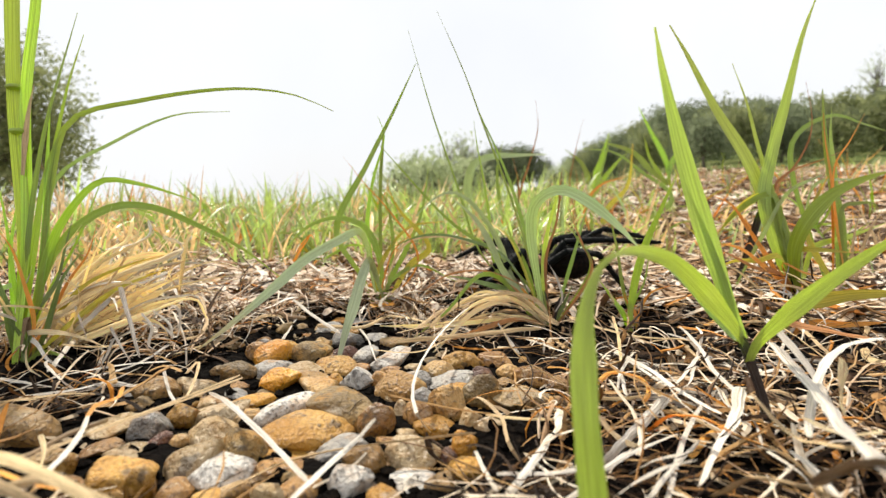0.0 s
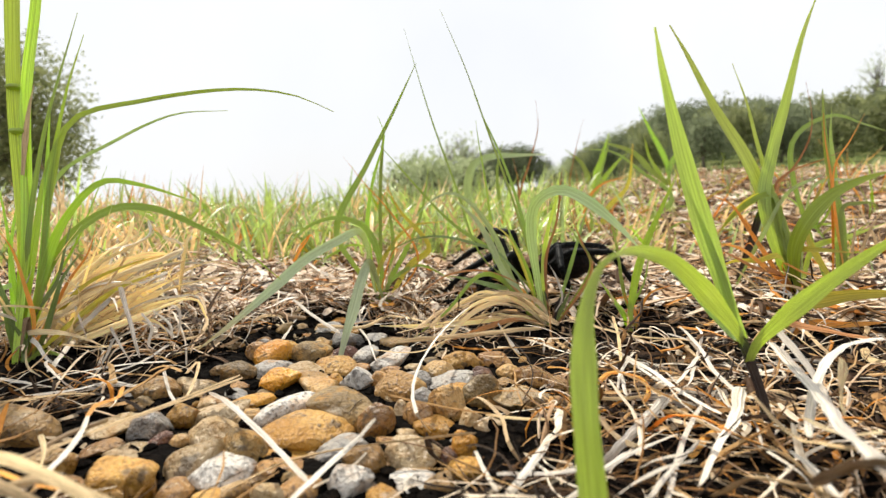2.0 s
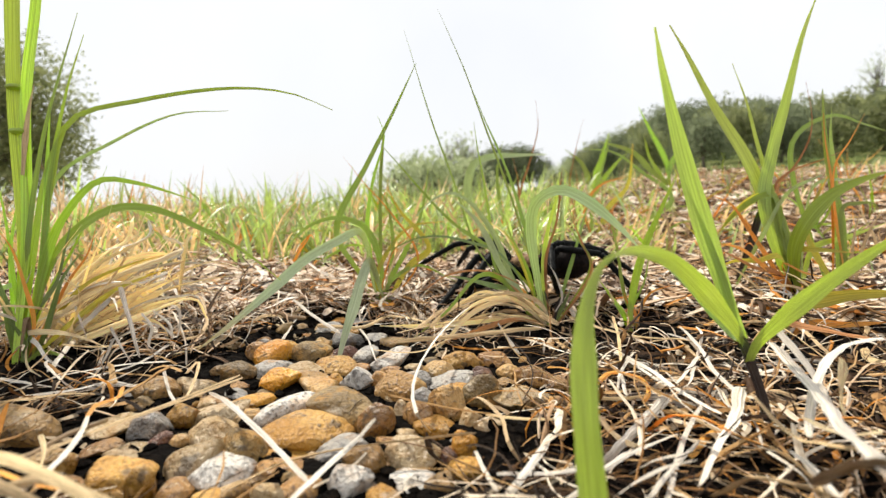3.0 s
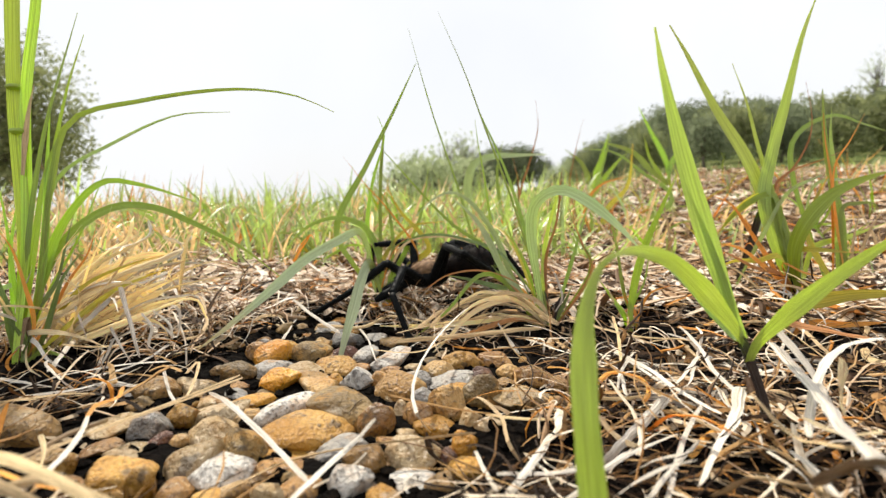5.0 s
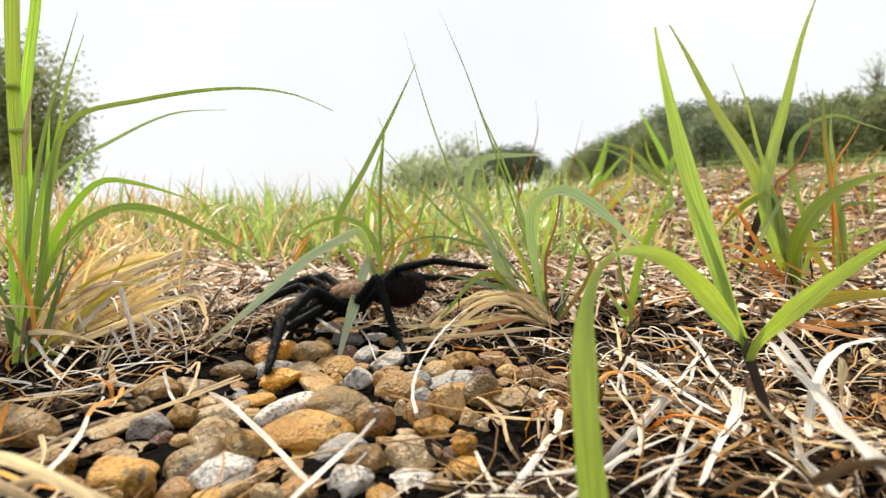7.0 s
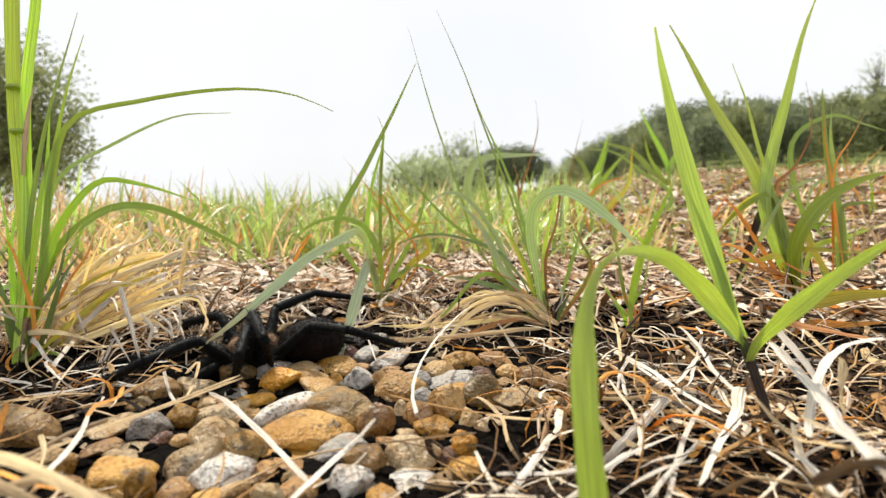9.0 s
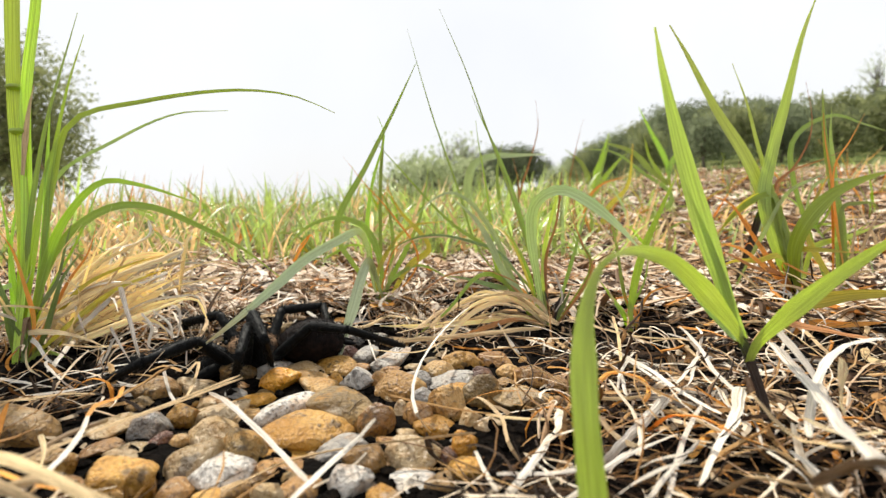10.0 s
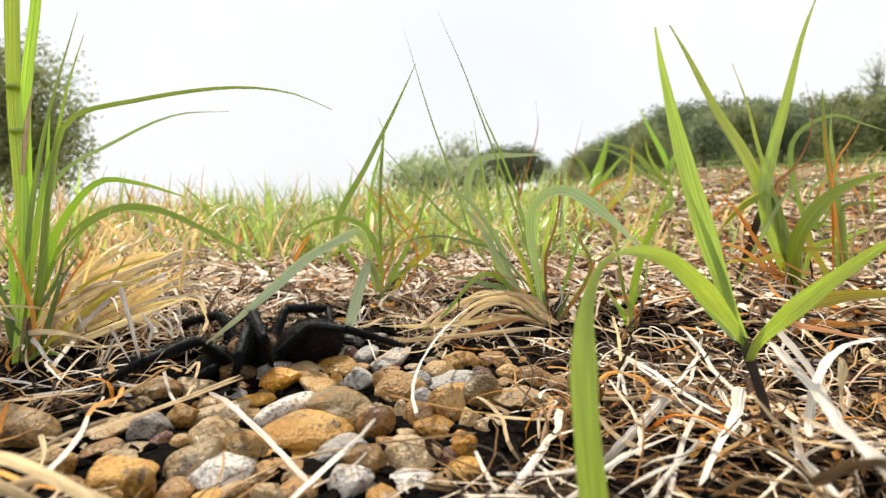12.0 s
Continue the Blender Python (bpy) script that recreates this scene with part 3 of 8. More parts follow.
def gravel_patch(x, y):
    """True in the bare gravel, with a ragged edge."""
    return inside(x + 0.010 * noise.noise((x * 40, y * 40, 1)), y + 0.010 * noise.noise((x * 40, y * 40, 5)), GRAVEL)


def bare(x, y):
    """How bare of litter the soil is, 0 to 1."""
    return max(1 - smooth_step(0.5, 1.0, math.hypot((x - a) / rx, (y - b) / ry)) for a, b, rx, ry in BARE)


def build_field():
    rng = random.Random(8)
    green, dry = [], []
    # clumps get sparser on the climbing side
    for i in range(640):
        r = 0.56 * (6.5 ** (rng.random() ** 1.2))
        a = radians(rng.uniform(-46, 46) if i > 90 else rng.uniform(48, 312))
        cx, cy = r * math.sin(a), r * math.cos(a)
        w = smooth_step(0.10, 0.4, cx / r)
        if rng.random() < w * (0.88 if r < 1.8 else 0.45) or w < 0.2 and rng.random() < 0.75 * smooth_step(1.0, 1.7, r):
            continue
        count = rng.randrange(4, 15)
        grown = rng.uniform(0.7, 1.25) * (1.0 if r < 2.5 else 1.3) * (0.8 - 0.1 * w)
        old = rng.random() < (0.26 + 0.2 * w if a > radians(-22) or r > 2.2 else 0.9)
        for k in range(count):
            x, y = cx + rng.gauss(0, 0.012 + 0.012 * r), cy + rng.gauss(0, 0.012 + 0.012 * r)
            item = ((x, y, height(x, y) - 0.004), rng.uniform(0, 6.283), grown * rng.uniform(0.04, 0.12), rng.uniform(0.85, 1.55), rng.uniform(0.1, 1.7), rng.uniform(0.0022, 0.0060), rng.uniform(-0.6, 0.6))
            (dry if rng.random() < (0.75 if old else 0.2) else green).append(item)
    for i in range(70):
        r, a = rng.uniform(0.55, 1.5), radians(rng.uniform(-9, 15))
        cx, cy = r * math.sin(a), r * math.cos(a)
        for k in range(rng.randrange(4, 9)):
            x, y = cx + rng.gauss(0, 0.014), cy + rng.gauss(0, 0.014)
            item = ((x, y, height(x, y) - 0.004), rng.uniform(0, 6.283), rng.uniform(0.05, 0.10) * (0.6 + 0.6 * r), rng.uniform(0.8, 1.5), rng.uniform(0.2, 1.8), rng.uniform(0.003, 0.0065), rng.uniform(-0.6, 0.6))
            (dry if rng.random() < 0.15 else green).append(item)
    for i in range(170):
        r, a = rng.uniform(0.50, 1.3), radians(rng.uniform(-37, 2))
        cx, cy = r * math.sin(a), r * math.cos(a)
        for k in range(rng.randrange(5, 13)):
            x, y = cx + rng.gauss(0, 0.016 + 0.01 * r), cy + rng.gauss(0, 0.016 + 0.01 * r)
            item = ((x, y, height(x, y) - 0.004), rng.uniform(0, 6.283), rng.uniform(0.03, 0.085) * (0.55 + 0.5 * r), rng.uniform(0.9, 1.55), rng.uniform(0.1, 1.5), rng.uniform(0.002, 0.0046), rng.uniform(-0.6, 0.6))
            (dry if rng.random() < (0.12 if a > radians(-24) else 0.8) else green).append(item)
    strip_cloud("meadow_grass", green, LEAF["field"], "fresh green meadow grass standing in dry thatch", "grass", 2, 7)
    strip_cloud("dry_meadow_grass", dry, LEAF["field_dry"], "withered tan and orange blades in the meadow", "grass", 2, 7)
    litter, chips, slope, bank = [], [], [], []
    for i in range(27000):
        r = 0.13 * (12.0 ** (rng.random() ** 0.8))
        a = radians(rng.uniform(-45, 45))
        x, y = r * math.sin(a), r * math.cos(a)
        if gravel_patch(x, y) and rng.random() < 0.996 or rng.random() < 0.97 * bare(x, y) or rng.random() < 0.72 and noise.noise((x * 36, y * 36, 9)) > -0.12 and r < 0.42:
            continue
        z = rough_height(x, y)
        big = rng.random() * min(1.0, (r / 0.24) ** 0.6)
        if rng.random() < 0.5:
            litter.append(((x, y, z + rng.uniform(0.0, 0.008)), rng.uniform(0, 6.283), rng.uniform(0.010, 0.045), rng.uniform(-0.15, 0.45), rng.uniform(-0.2, 0.8), 0.0006 + 0.0040 * big ** 4, rng.uniform(-1.8, 1.8)))
        else:
            chips.append(((x, y, z + rng.uniform(-0.001, 0.004)), rng.uniform(0, 6.283), rng.uniform(0.004, 0.018), rng.uniform(-0.3, 0.5), rng.uniform(-0.4, 0.4), 0.0006 + 0.0034 * big ** 2, rng.uniform(-1, 1)))
    for i in range(19000):
        r = 0.40 + 2.9 * rng.random() ** 1.7
        a = radians(rng.uniform(-46, 46))
        x, y = r * math.sin(a), r * math.cos(a)
        if gravel_patch(x, y) or rng.random() < 0.96 * bare(x, y):
            continue
        z = rough_height(x, y)
        k = min(1.0, 0.35 + 0.5 * r)
        slope.append(((x, y, z + rng.uniform(-0.001, 0.014) * k), rng.uniform(0, 6.283), rng.uniform(0.010, 0.045) * k, rng.uniform(-0.15, 0.35), rng.uniform(-0.2, 0.6), (rng.uniform(0.0012, 0.006) if i % 3 else rng.uniform(0.006, 0.016)) * k, rng.uniform(-1.2, 1.2)))
    for i in range(3000):
        r, a = rng.uniform(0.37, 0.68), radians(rng.uniform(-30, 20))
        x, y = r * math.sin(a), r * math.cos(a)
        if gravel_patch(x, y) or rng.random() < 0.95 * bare(x, y):
            continue
        bank.append(((x, y, rough_height(x, y) + rng.uniform(0.002, 0.010)), rng.uniform(0, 6.283), rng.uniform(0.008, 0.032), rng.uniform(-0.15, 0.5), rng.uniform(-0.2, 0.9), 0.0010 + 0.0055 * rng.random() ** 2, rng.uniform(-1.6, 1.6)))
    for i in range(3000):
        r = 0.15 + 2.9 * rng.random() ** 0.8
        a = radians(rng.uniform(48, 312))
        x, y = r * math.sin(a), r * math.cos(a)
        slope.append(((x, y, rough_height(x, y) + 0.003), rng.uniform(0, 6.283), rng.uniform(0.02, 0.06), rng.uniform(-0.15, 0.35), rng.uniform(-0.2, 0.6), rng.uniform(0.002, 0.008), rng.uniform(-1.2, 1.2)))
    curls = []
    while len(curls) < 800:
        r = 0.19 * (3.2 ** rng.random())
        a = radians(rng.uniform(-42, 42))
        x, y = r * math.sin(a), r * math.cos(a)
        if gravel_patch(x, y) or rng.random() < 0.9 * bare(x, y) or noise.noise((x * 30, y * 30, 3)) < -0.12:
            continue
        curls.append(((x, y, rough_height(x, y) + rng.uniform(0, 0.006)), rng.uniform(0, 6.283), rng.uniform(0.012, 0.042), rng.uniform(0.2, 1.3), rng.uniform(0.8, 3.4), rng.uniform(0.0005, 0.0015), rng.uniform(-3.2, 3.2)))
    while len(curls) < 2600:
        x, y = rng.uniform(-0.27, 0.03), rng.uniform(0.27, 0.42)
        if gravel_patch(x, y) or rng.random() < 0.6 * bare(x, y):
            continue
        curls.append(((x, y, rough_height(x, y) + rng.uniform(-0.001, 0.006)), rng.uniform(0, 6.283), rng.uniform(0.010, 0.035), rng.uniform(-0.1, 0.9), rng.uniform(-0.2, 2.6), rng.uniform(0.0004, 0.0013), rng.uniform(-2.6, 2.6)))
    strip_cloud("curled_straw", curls, PALE, "thin curled shreds of bleached straw on the bank", "straw", 3, 9)
    strip_cloud("straw_litter", litter, STRAW, "tangled tan and bleached straw lying on the soil", "straw", 3, 5)
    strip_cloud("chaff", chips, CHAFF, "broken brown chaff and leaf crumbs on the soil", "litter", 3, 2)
    strip_cloud("bank_litter", bank, BLEACHED, "bleached shreds of leaf and straw on the bank", "straw", 3, 4)
    strip_cloud("slope_litter", slope, PALE, "pale dry leaves and straw strewn up the slope", "straw", 3, 4)


build_field()


def build_crumbs():
    rng = random.Random(41)
    verts, faces, n = [], [], 0
    while n < 5200:
        x, y = rng.uniform(-0.30, 0.34), rng.uniform(0.13, 0.48)
        if not gravel_patch(x, y) and rng.random() > 0.25 + bare(x, y):
            continue
        n += 1
        size, z, b = 0.0005 + 0.0028 * rng.random() ** 3, rough_height(x, y), len(verts)
        ring = [rng.uniform(0.7, 1.2) for _ in range(5)]
        a = rng.uniform(0, 6.28)
        verts.append((x, y, z + size * rng.uniform(0.7, 1.1)))
        for k in range(5):
            q = a + k * 1.2566
            verts.append((x + size * ring[k] * math.cos(q), y + size * ring[k] * math.sin(q), z + size * rng.uniform(0.1, 0.5)))
        for k in range(5):
            q = a + k * 1.2566
            verts.append((x + size * 0.8 * math.cos(q), y + size * 0.8 * math.sin(q), z - size * 0.4))
        for k in range(5):
            k2 = (k + 1) % 5
            faces += [(b, b + 1 + k, b + 1 + k2), (b + 1 + k, b + 6 + k, b + 6 + k2, b + 1 + k2)]
    me = bpy.data.meshes.new("soil_crumbs")
    me.from_pydata(verts, [], faces)
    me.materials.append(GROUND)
    tagged(new("soil_crumbs", me), "crumbs of dark bare soil, blackened as in shade, between stones and straw", "soil", kind="stuff")


build_crumbs()


# ---------------------------------------------------------------- pebbles
def pebble_mesh(seed, angular):
    """A water-worn stone: an ellipsoid with broken, softened faces and a grain of fine dents."""
    bm = bmesh.new()
    bmesh.ops.create_icosphere(bm, subdivisions=4, radius=1.0)
    o = Vector((seed * 3.7, seed * 1.3, seed * 0.7))
    rng = random.Random(seed)
    cuts = [(Vector((rng.gauss(0, 1), rng.gauss(0, 1), rng.gauss(0, 0.9))).normalized(), rng.uniform(0.58, 0.86)) for _ in range(13)]
    for v in bm.verts:
        d = v.co.normalized()
        p = d * (1.06 + 0.26 * noise.noise(d * 1.1 + o) + 0.12 * noise.noise(d * 2.4 + o))
        for c, h in cuts:
            over = p.dot(c) - h
            if over > 0:
                p -= c * (over - 0.05 * smooth_step(0.0, 0.3, over)) * (0.25 + 0.75 * angular)
        v.co = p * (1 + 0.035 * noise.noise(d * 4.6 + o) + 0.024 * noise.noise(d * 11 + o))
    return bm


def pebble(kind, x, y, z, length, width, high, turn, seed, tilt=0.0, angular=0.64):
    bm = pebble_mesh(seed, angular)
    bmesh.ops.transform(bm, matrix=Matrix.Diagonal((length / 2, width / 2, high / 2, 1)), verts=bm.verts)
    ob = part("pebble", bm, PEBBLE[kind])
    ob.matrix_basis = pose(x, y, z, 0, tilt, turn)
    words = {"ochre": "smooth ochre-yellow pebble", "orange": "rounded orange pebble", "tan": "worn tan pebble", "cream": "smooth cream pebble", "grey": "dull grey pebble", "white": "speckled grey-white pebble", "olive": "rough olive-brown pebble", "brown": "worn brown pebble", "red": "dark red-brown pebble"}
    return tagged(ob, words[kind] + " lying in the gravel patch", "pebble", "pebbles of the gravel patch")


pebble("tan", -0.1470, 0.1907, 0.0024, 0.0308, 0.0269, 0.0156, -7, 1, 3, 0.5)
pebble("cream", -0.1167, 0.1998, 0.0005, 0.0241, 0.0210, 0.0059, -5, 2, -8, 0.8)
pebble("grey", -0.1023, 0.1935, 0.0019, 0.0183, 0.0160, 0.0128, -11, 3, -18, 1)
pebble("red", -0.0936, 0.1837, 0.0010, 0.0090, 0.0079, 0.0085, 9, 4, 0, 0.7)
pebble("tan", -0.0866, 0.1835, 0.0010, 0.0085, 0.0075, 0.0081, -2, 5, 0, 0.7)
pebble("brown", -0.1124, 0.1831, 0.0001, 0.0170, 0.0149, 0.0034, 1, 6, -10, 0.7)
pebble("cream", -0.1008, 0.1785, 0.0002, 0.0188, 0.0165, 0.0042, -10, 7, 2, 0.6)
pebble("ochre", -0.0935, 0.1590, 0.0018, 0.0248, 0.0217, 0.0124, -12, 8, -8, 0.8)
pebble("tan", -0.0910, 0.1511, 0.0006, 0.0120, 0.0105, 0.0063, -12, 9, -20, 0.8)
pebble("ochre", -0.0834, 0.1522, 0.0021, 0.0094, 0.0082, 0.0138, -14, 10, 10, 0.8)
pebble("cream", -0.0759, 0.1659, 0.0020, 0.0234, 0.0204, 0.0133, -2, 11, -30, 0.8)
pebble("cream", -0.0770, 0.1868, 0.0020, 0.0193, 0.0169, 0.0132, 3, 12, -22, 1)
pebble("brown", -0.0749, 0.1527, 0.0006, 0.0133, 0.0116, 0.0064, -5, 13, -8, 0.6)
pebble("white", -0.0659, 0.1620, 0.0015, 0.0228, 0.0199, 0.0107, 11, 14, -6, 1)
pebble("tan", -0.1162, 0.2301, 0.0019, 0.0204, 0.0178, 0.0130, 10, 15, -14, 0.7)
pebble("cream", -0.1055, 0.2376, 0.0010, 0.0175, 0.0153, 0.0081, -13, 16, 12, 0.7)
pebble("ochre", -0.0954, 0.2049, 0.0013, 0.0145, 0.0127, 0.0098, -7, 17, 0, 0.8)
pebble("cream", -0.0845, 0.2088, 0.0008, 0.0234, 0.0205, 0.0074, 2, 18, -14, 0.7)
pebble("brown", -0.0912, 0.2243, 0.0002, 0.0120, 0.0105, 0.0043, 3, 19, 5, 0.7)
pebble("olive", -0.0629, 0.1762, 0.0027, 0.0164, 0.0143, 0.0170, -3, 20, -4, 0.7)
pebble("tan", -0.1045, 0.2603, 0.0008, 0.0069, 0.0060, 0.0073, -6, 21, 0, 0.5)
pebble("olive", -0.0925, 0.2546, 0.0021, 0.0166, 0.0145, 0.0141, 10, 22, 5, 0.7)
pebble("brown", -0.0946, 0.2876, 0.0018, 0.0139, 0.0122, 0.0125, -9, 23, -20, 0.7)
pebble("orange", -0.0858, 0.2808, 0.0019, 0.0234, 0.0204, 0.0129, 12, 24, -18, 0.6)
pebble("ochre", -0.0823, 0.3010, 0.0011, 0.0139, 0.0121, 0.0086, -11, 25, 10, 0.6)
pebble("olive", -0.0683, 0.2855, 0.0021, 0.0216, 0.0189, 0.0141, -6, 26, 0, 0.35)
pebble("cream", -0.0833, 0.3280, 0.0001, 0.0257, 0.0225, 0.0038, -8, 27, -12, 0.8)
pebble("orange", -0.0772, 0.3230, 0.0004, 0.0101, 0.0088, 0.0053, -14, 28, 0, 0.6)
pebble("grey", -0.0674, 0.3283, 0.0017, 0.0191, 0.0167, 0.0121, 12, 29, -20, 0.5)
pebble("orange", -0.0640, 0.3517, 0.0014, 0.0148, 0.0129, 0.0103, 6, 30, -5, 0.6)
pebble("grey", -0.0529, 0.3102, 0.0017, 0.0175, 0.0153, 0.0119, 11, 31, 0, 0.6)
pebble("tan", -0.0644, 0.3047, 0.0010, 0.0125, 0.0110, 0.0081, -6, 32, 10, 0.6)
pebble("grey", -0.0788, 0.2621, 0.0012, 0.0235, 0.0206, 0.0092, 11, 33, -6, 0.6)
pebble("cream", -0.0635, 0.2597, 0.0010, 0.0197, 0.0172, 0.0082, -6, 34, 10, 0.5)
pebble("orange", -0.0717, 0.2437, 0.0016, 0.0221, 0.0193, 0.0114, -8, 35, -20, 0.6)
pebble("tan", -0.0579, 0.2488, 0.0008, 0.0179, 0.0156, 0.0072, -9, 36, 14, 0.7)
pebble("tan", -0.0520, 0.2376, 0.0008, 0.0192, 0.0168, 0.0074, -5, 37, 10, 0.5)
pebble("ochre", -0.0504, 0.2655, 0.0012, 0.0238, 0.0208, 0.0093, -5, 38, -6, 0.5)
pebble("red", -0.0498, 0.2871, 0.0011, 0.0160, 0.0140, 0.0087, 6, 39, -8, 0.6)
pebble("grey", -0.0390, 0.2831, 0.0014, 0.0146, 0.0127, 0.0102, 13, 40, -25, 0.5)
pebble("white", -0.0265, 0.2722, 0.0012, 0.0244, 0.0213, 0.0094, 9, 41, -22, 0.8)
pebble("white", -0.0371, 0.2439, 0.0019, 0.0184, 0.0161, 0.0129, 13, 42, -8, 1)
pebble("ochre", -0.0466, 0.2431, 0.0011, 0.0082, 0.0072, 0.0086, 13, 43, 0, 0.6)
pebble("brown", -0.0418, 0.2682, 0.0002, 0.0149, 0.0131, 0.0043, 14, 44, -6, 0.7)
pebble("ochre", -0.0753, 0.2228, 0.0006, 0.0185, 0.0162, 0.0061, -3, 45, -6, 0.5)
pebble("grey", -0.0857, 0.2317, 0.0003, 0.0112, 0.0098, 0.0044, -12, 46, 0, 0.6)
pebble("brown", -0.0882, 0.2408, 0.0002, 0.0099, 0.0087, 0.0042, 13, 47, 0, 0.6)
pebble("white", -0.0602, 0.2131, 0.0015, 0.0282, 0.0247, 0.0110, 5, 48, -20, 0.8)
pebble("olive", -0.0382, 0.2081, 0.0025, 0.0310, 0.0271, 0.0160, -4, 49, 6, 0.7)
pebble("ochre", -0.0467, 0.1906, 0.0016, 0.0331, 0.0290, 0.0113, 7, 50, 5, 0.45)
pebble("brown", -0.0226, 0.1953, 0.0032, 0.0143, 0.0125, 0.0199, -2, 51, 20, 1)
pebble("cream", -0.0162, 0.2076, 0.0014, 0.0076, 0.0066, 0.0103, 2, 52, 0, 0.9)
pebble("brown", -0.0086, 0.2020, 0.0022, 0.0128, 0.0112, 0.0144, -7, 53, 10, 0.7)
pebble("tan", -0.0193, 0.2336, 0.0023, 0.0226, 0.0198, 0.0153, -9, 54, 3, 0.7)
pebble("grey", -0.0113, 0.2448, 0.0015, 0.0130, 0.0114, 0.0107, -7, 55, 5, 0.7)
pebble("brown", -0.0275, 0.2447, 0.0015, 0.0115, 0.0101, 0.0109, 1, 56, -8, 0.6)
pebble("brown", -0.0219, 0.2585, 0.0006, 0.0113, 0.0099, 0.0061, -6, 57, 8, 0.6)
pebble("tan", -0.0023, 0.2583, 0.0013, 0.0169, 0.0148, 0.0100, -12, 58, 5, 0.8)
pebble("cream", -0.0131, 0.2657, 0.0003, 0.0109, 0.0095, 0.0047, 12, 59, 0, 0.6)
pebble("white", 0.0025, 0.2471, 0.0008, 0.0247, 0.0216, 0.0073, 13, 60, -16, 0.5)
pebble("ochre", 0.0041, 0.2377, 0.0004, 0.0190, 0.0166, 0.0053, 3, 61, -3, 0.6)
pebble("red", 0.0180, 0.2562, 0.0008, 0.0124, 0.0109, 0.0073, 12, 62, 6, 0.7)
pebble("ochre", 0.0093, 0.2763, 0.0015, 0.0217, 0.0190, 0.0110, -5, 63, 4, 0.8)
pebble("brown", 0.0255, 0.2762, 0.0011, 0.0186, 0.0163, 0.0089, -14, 64, 0, 0.7)
pebble("tan", 0.0301, 0.2581, 0.0009, 0.0137, 0.0120, 0.0076, -5, 65, 5, 0.4)
pebble("olive", 0.0167, 0.2263, 0.0022, 0.0159, 0.0139, 0.0146, 4, 66, 5, 1)
pebble("tan", 0.0279, 0.2424, 0.0007, 0.0107, 0.0094, 0.0065, 8, 67, 14, 0.8)
pebble("brown", 0.0417, 0.2464, 0.0016, 0.0216, 0.0189, 0.0112, 14, 68, 8, 0.6)
pebble("brown", 0.0497, 0.2392, 0.0014, 0.0140, 0.0122, 0.0103, -5, 69, -10, 0.8)
pebble("cream", 0.0308, 0.2223, 0.0017, 0.0232, 0.0203, 0.0118, 13, 70, -4, 1)
pebble("tan", 0.0451, 0.2195, 0.0010, 0.0145, 0.0127, 0.0083, 10, 71, -8, 0.8)
pebble("tan", 0.0020, 0.2102, 0.0031, 0.0156, 0.0136, 0.0193, 2, 72, 18, 0.7)
pebble("grey", -0.0074, 0.2249, 0.0011, 0.0101, 0.0088, 0.0086, -8, 73, 0, 0.7)
pebble("ochre", -0.0026, 0.1962, 0.0009, 0.0200, 0.0175, 0.0077, -1, 74, 12, 0.7)
pebble("cream", 0.0098, 0.2001, 0.0015, 0.0098, 0.0085, 0.0111, -1, 75, -45, 0.7)
pebble("cream", 0.0157, 0.1978, 0.0007, 0.0126, 0.0110, 0.0070, 5, 76, -6, 0.6)
pebble("orange", 0.0070, 0.1805, 0.0014, 0.0102, 0.0089, 0.0102, -5, 77, 0, 0.4)
pebble("ochre", 0.0063, 0.1661, 0.0009, 0.0127, 0.0111, 0.0079, -1, 78, -4, 0.4)
pebble("cream", -0.0091, 0.1752, 0.0020, 0.0193, 0.0169, 0.0135, 0, 79, -4, 1)
pebble("cream", -0.0130, 0.1920, 0.0005, 0.0091, 0.0080, 0.0055, -9, 80, 0, 0.8)
pebble("tan", -0.0248, 0.1709, 0.0015, 0.0159, 0.0139, 0.0108, -7, 81, -2, 0.7)
pebble("grey", -0.0333, 0.1795, 0.0010, 0.0214, 0.0187, 0.0081, -5, 82, -22, 0.6)
pebble("white", -0.0274, 0.1568, 0.0016, 0.0166, 0.0146, 0.0114, -6, 83, -4, 1)
pebble("ochre", -0.0496, 0.1778, 0.0001, 0.0188, 0.0136, 0.0035, 12, 84, 6, 0.5)
pebble("brown", -0.0479, 0.1678, 0.0003, 0.0219, 0.0177, 0.0048, 11, 85, 4, 0.7)
pebble("brown", -0.0402, 0.1546, 0.0009, 0.0126, 0.0110, 0.0079, -13, 86, 0, 0.7)
pebble("orange", -0.0157, 0.1493, 0.0008, 0.0118, 0.0103, 0.0074, -12, 87, 0, 0.5)
pebble("white", -0.0059, 0.1596, 0.0005, 0.0174, 0.0152, 0.0056, -13, 88, 6, 1)
pebble("cream", -0.0481, 0.1501, 0.0012, 0.0100, 0.0088, 0.0095, 0, 89, 0, 0.8)
pebble("tan", -0.0585, 0.1521, 0.0008, 0.0120, 0.0105, 0.0074, 6, 90, -4, 0.7)
pebble("ochre", -0.0643, 0.1505, 0.0004, 0.0123, 0.0108, 0.0051, -6, 91, -4, 0.7)
pebble("red", 0.0015, 0.1739, 0.0006, 0.0075, 0.0065, 0.0061, 2, 92, 0, 0.7)
pebble("tan", -0.0543, 0.1614, 0.0002, 0.0072, 0.0063, 0.0042, 3, 93, 0, 0.7)
pebble("brown", -0.0190, 0.1864, 0.0003, 0.0082, 0.0072, 0.0049, 6, 94, 0, 0.8)
pebble("ochre", -0.1156, 0.1696, 0.0009, 0.0083, 0.0073, 0.0077, 1, 95, 0, 0.8)
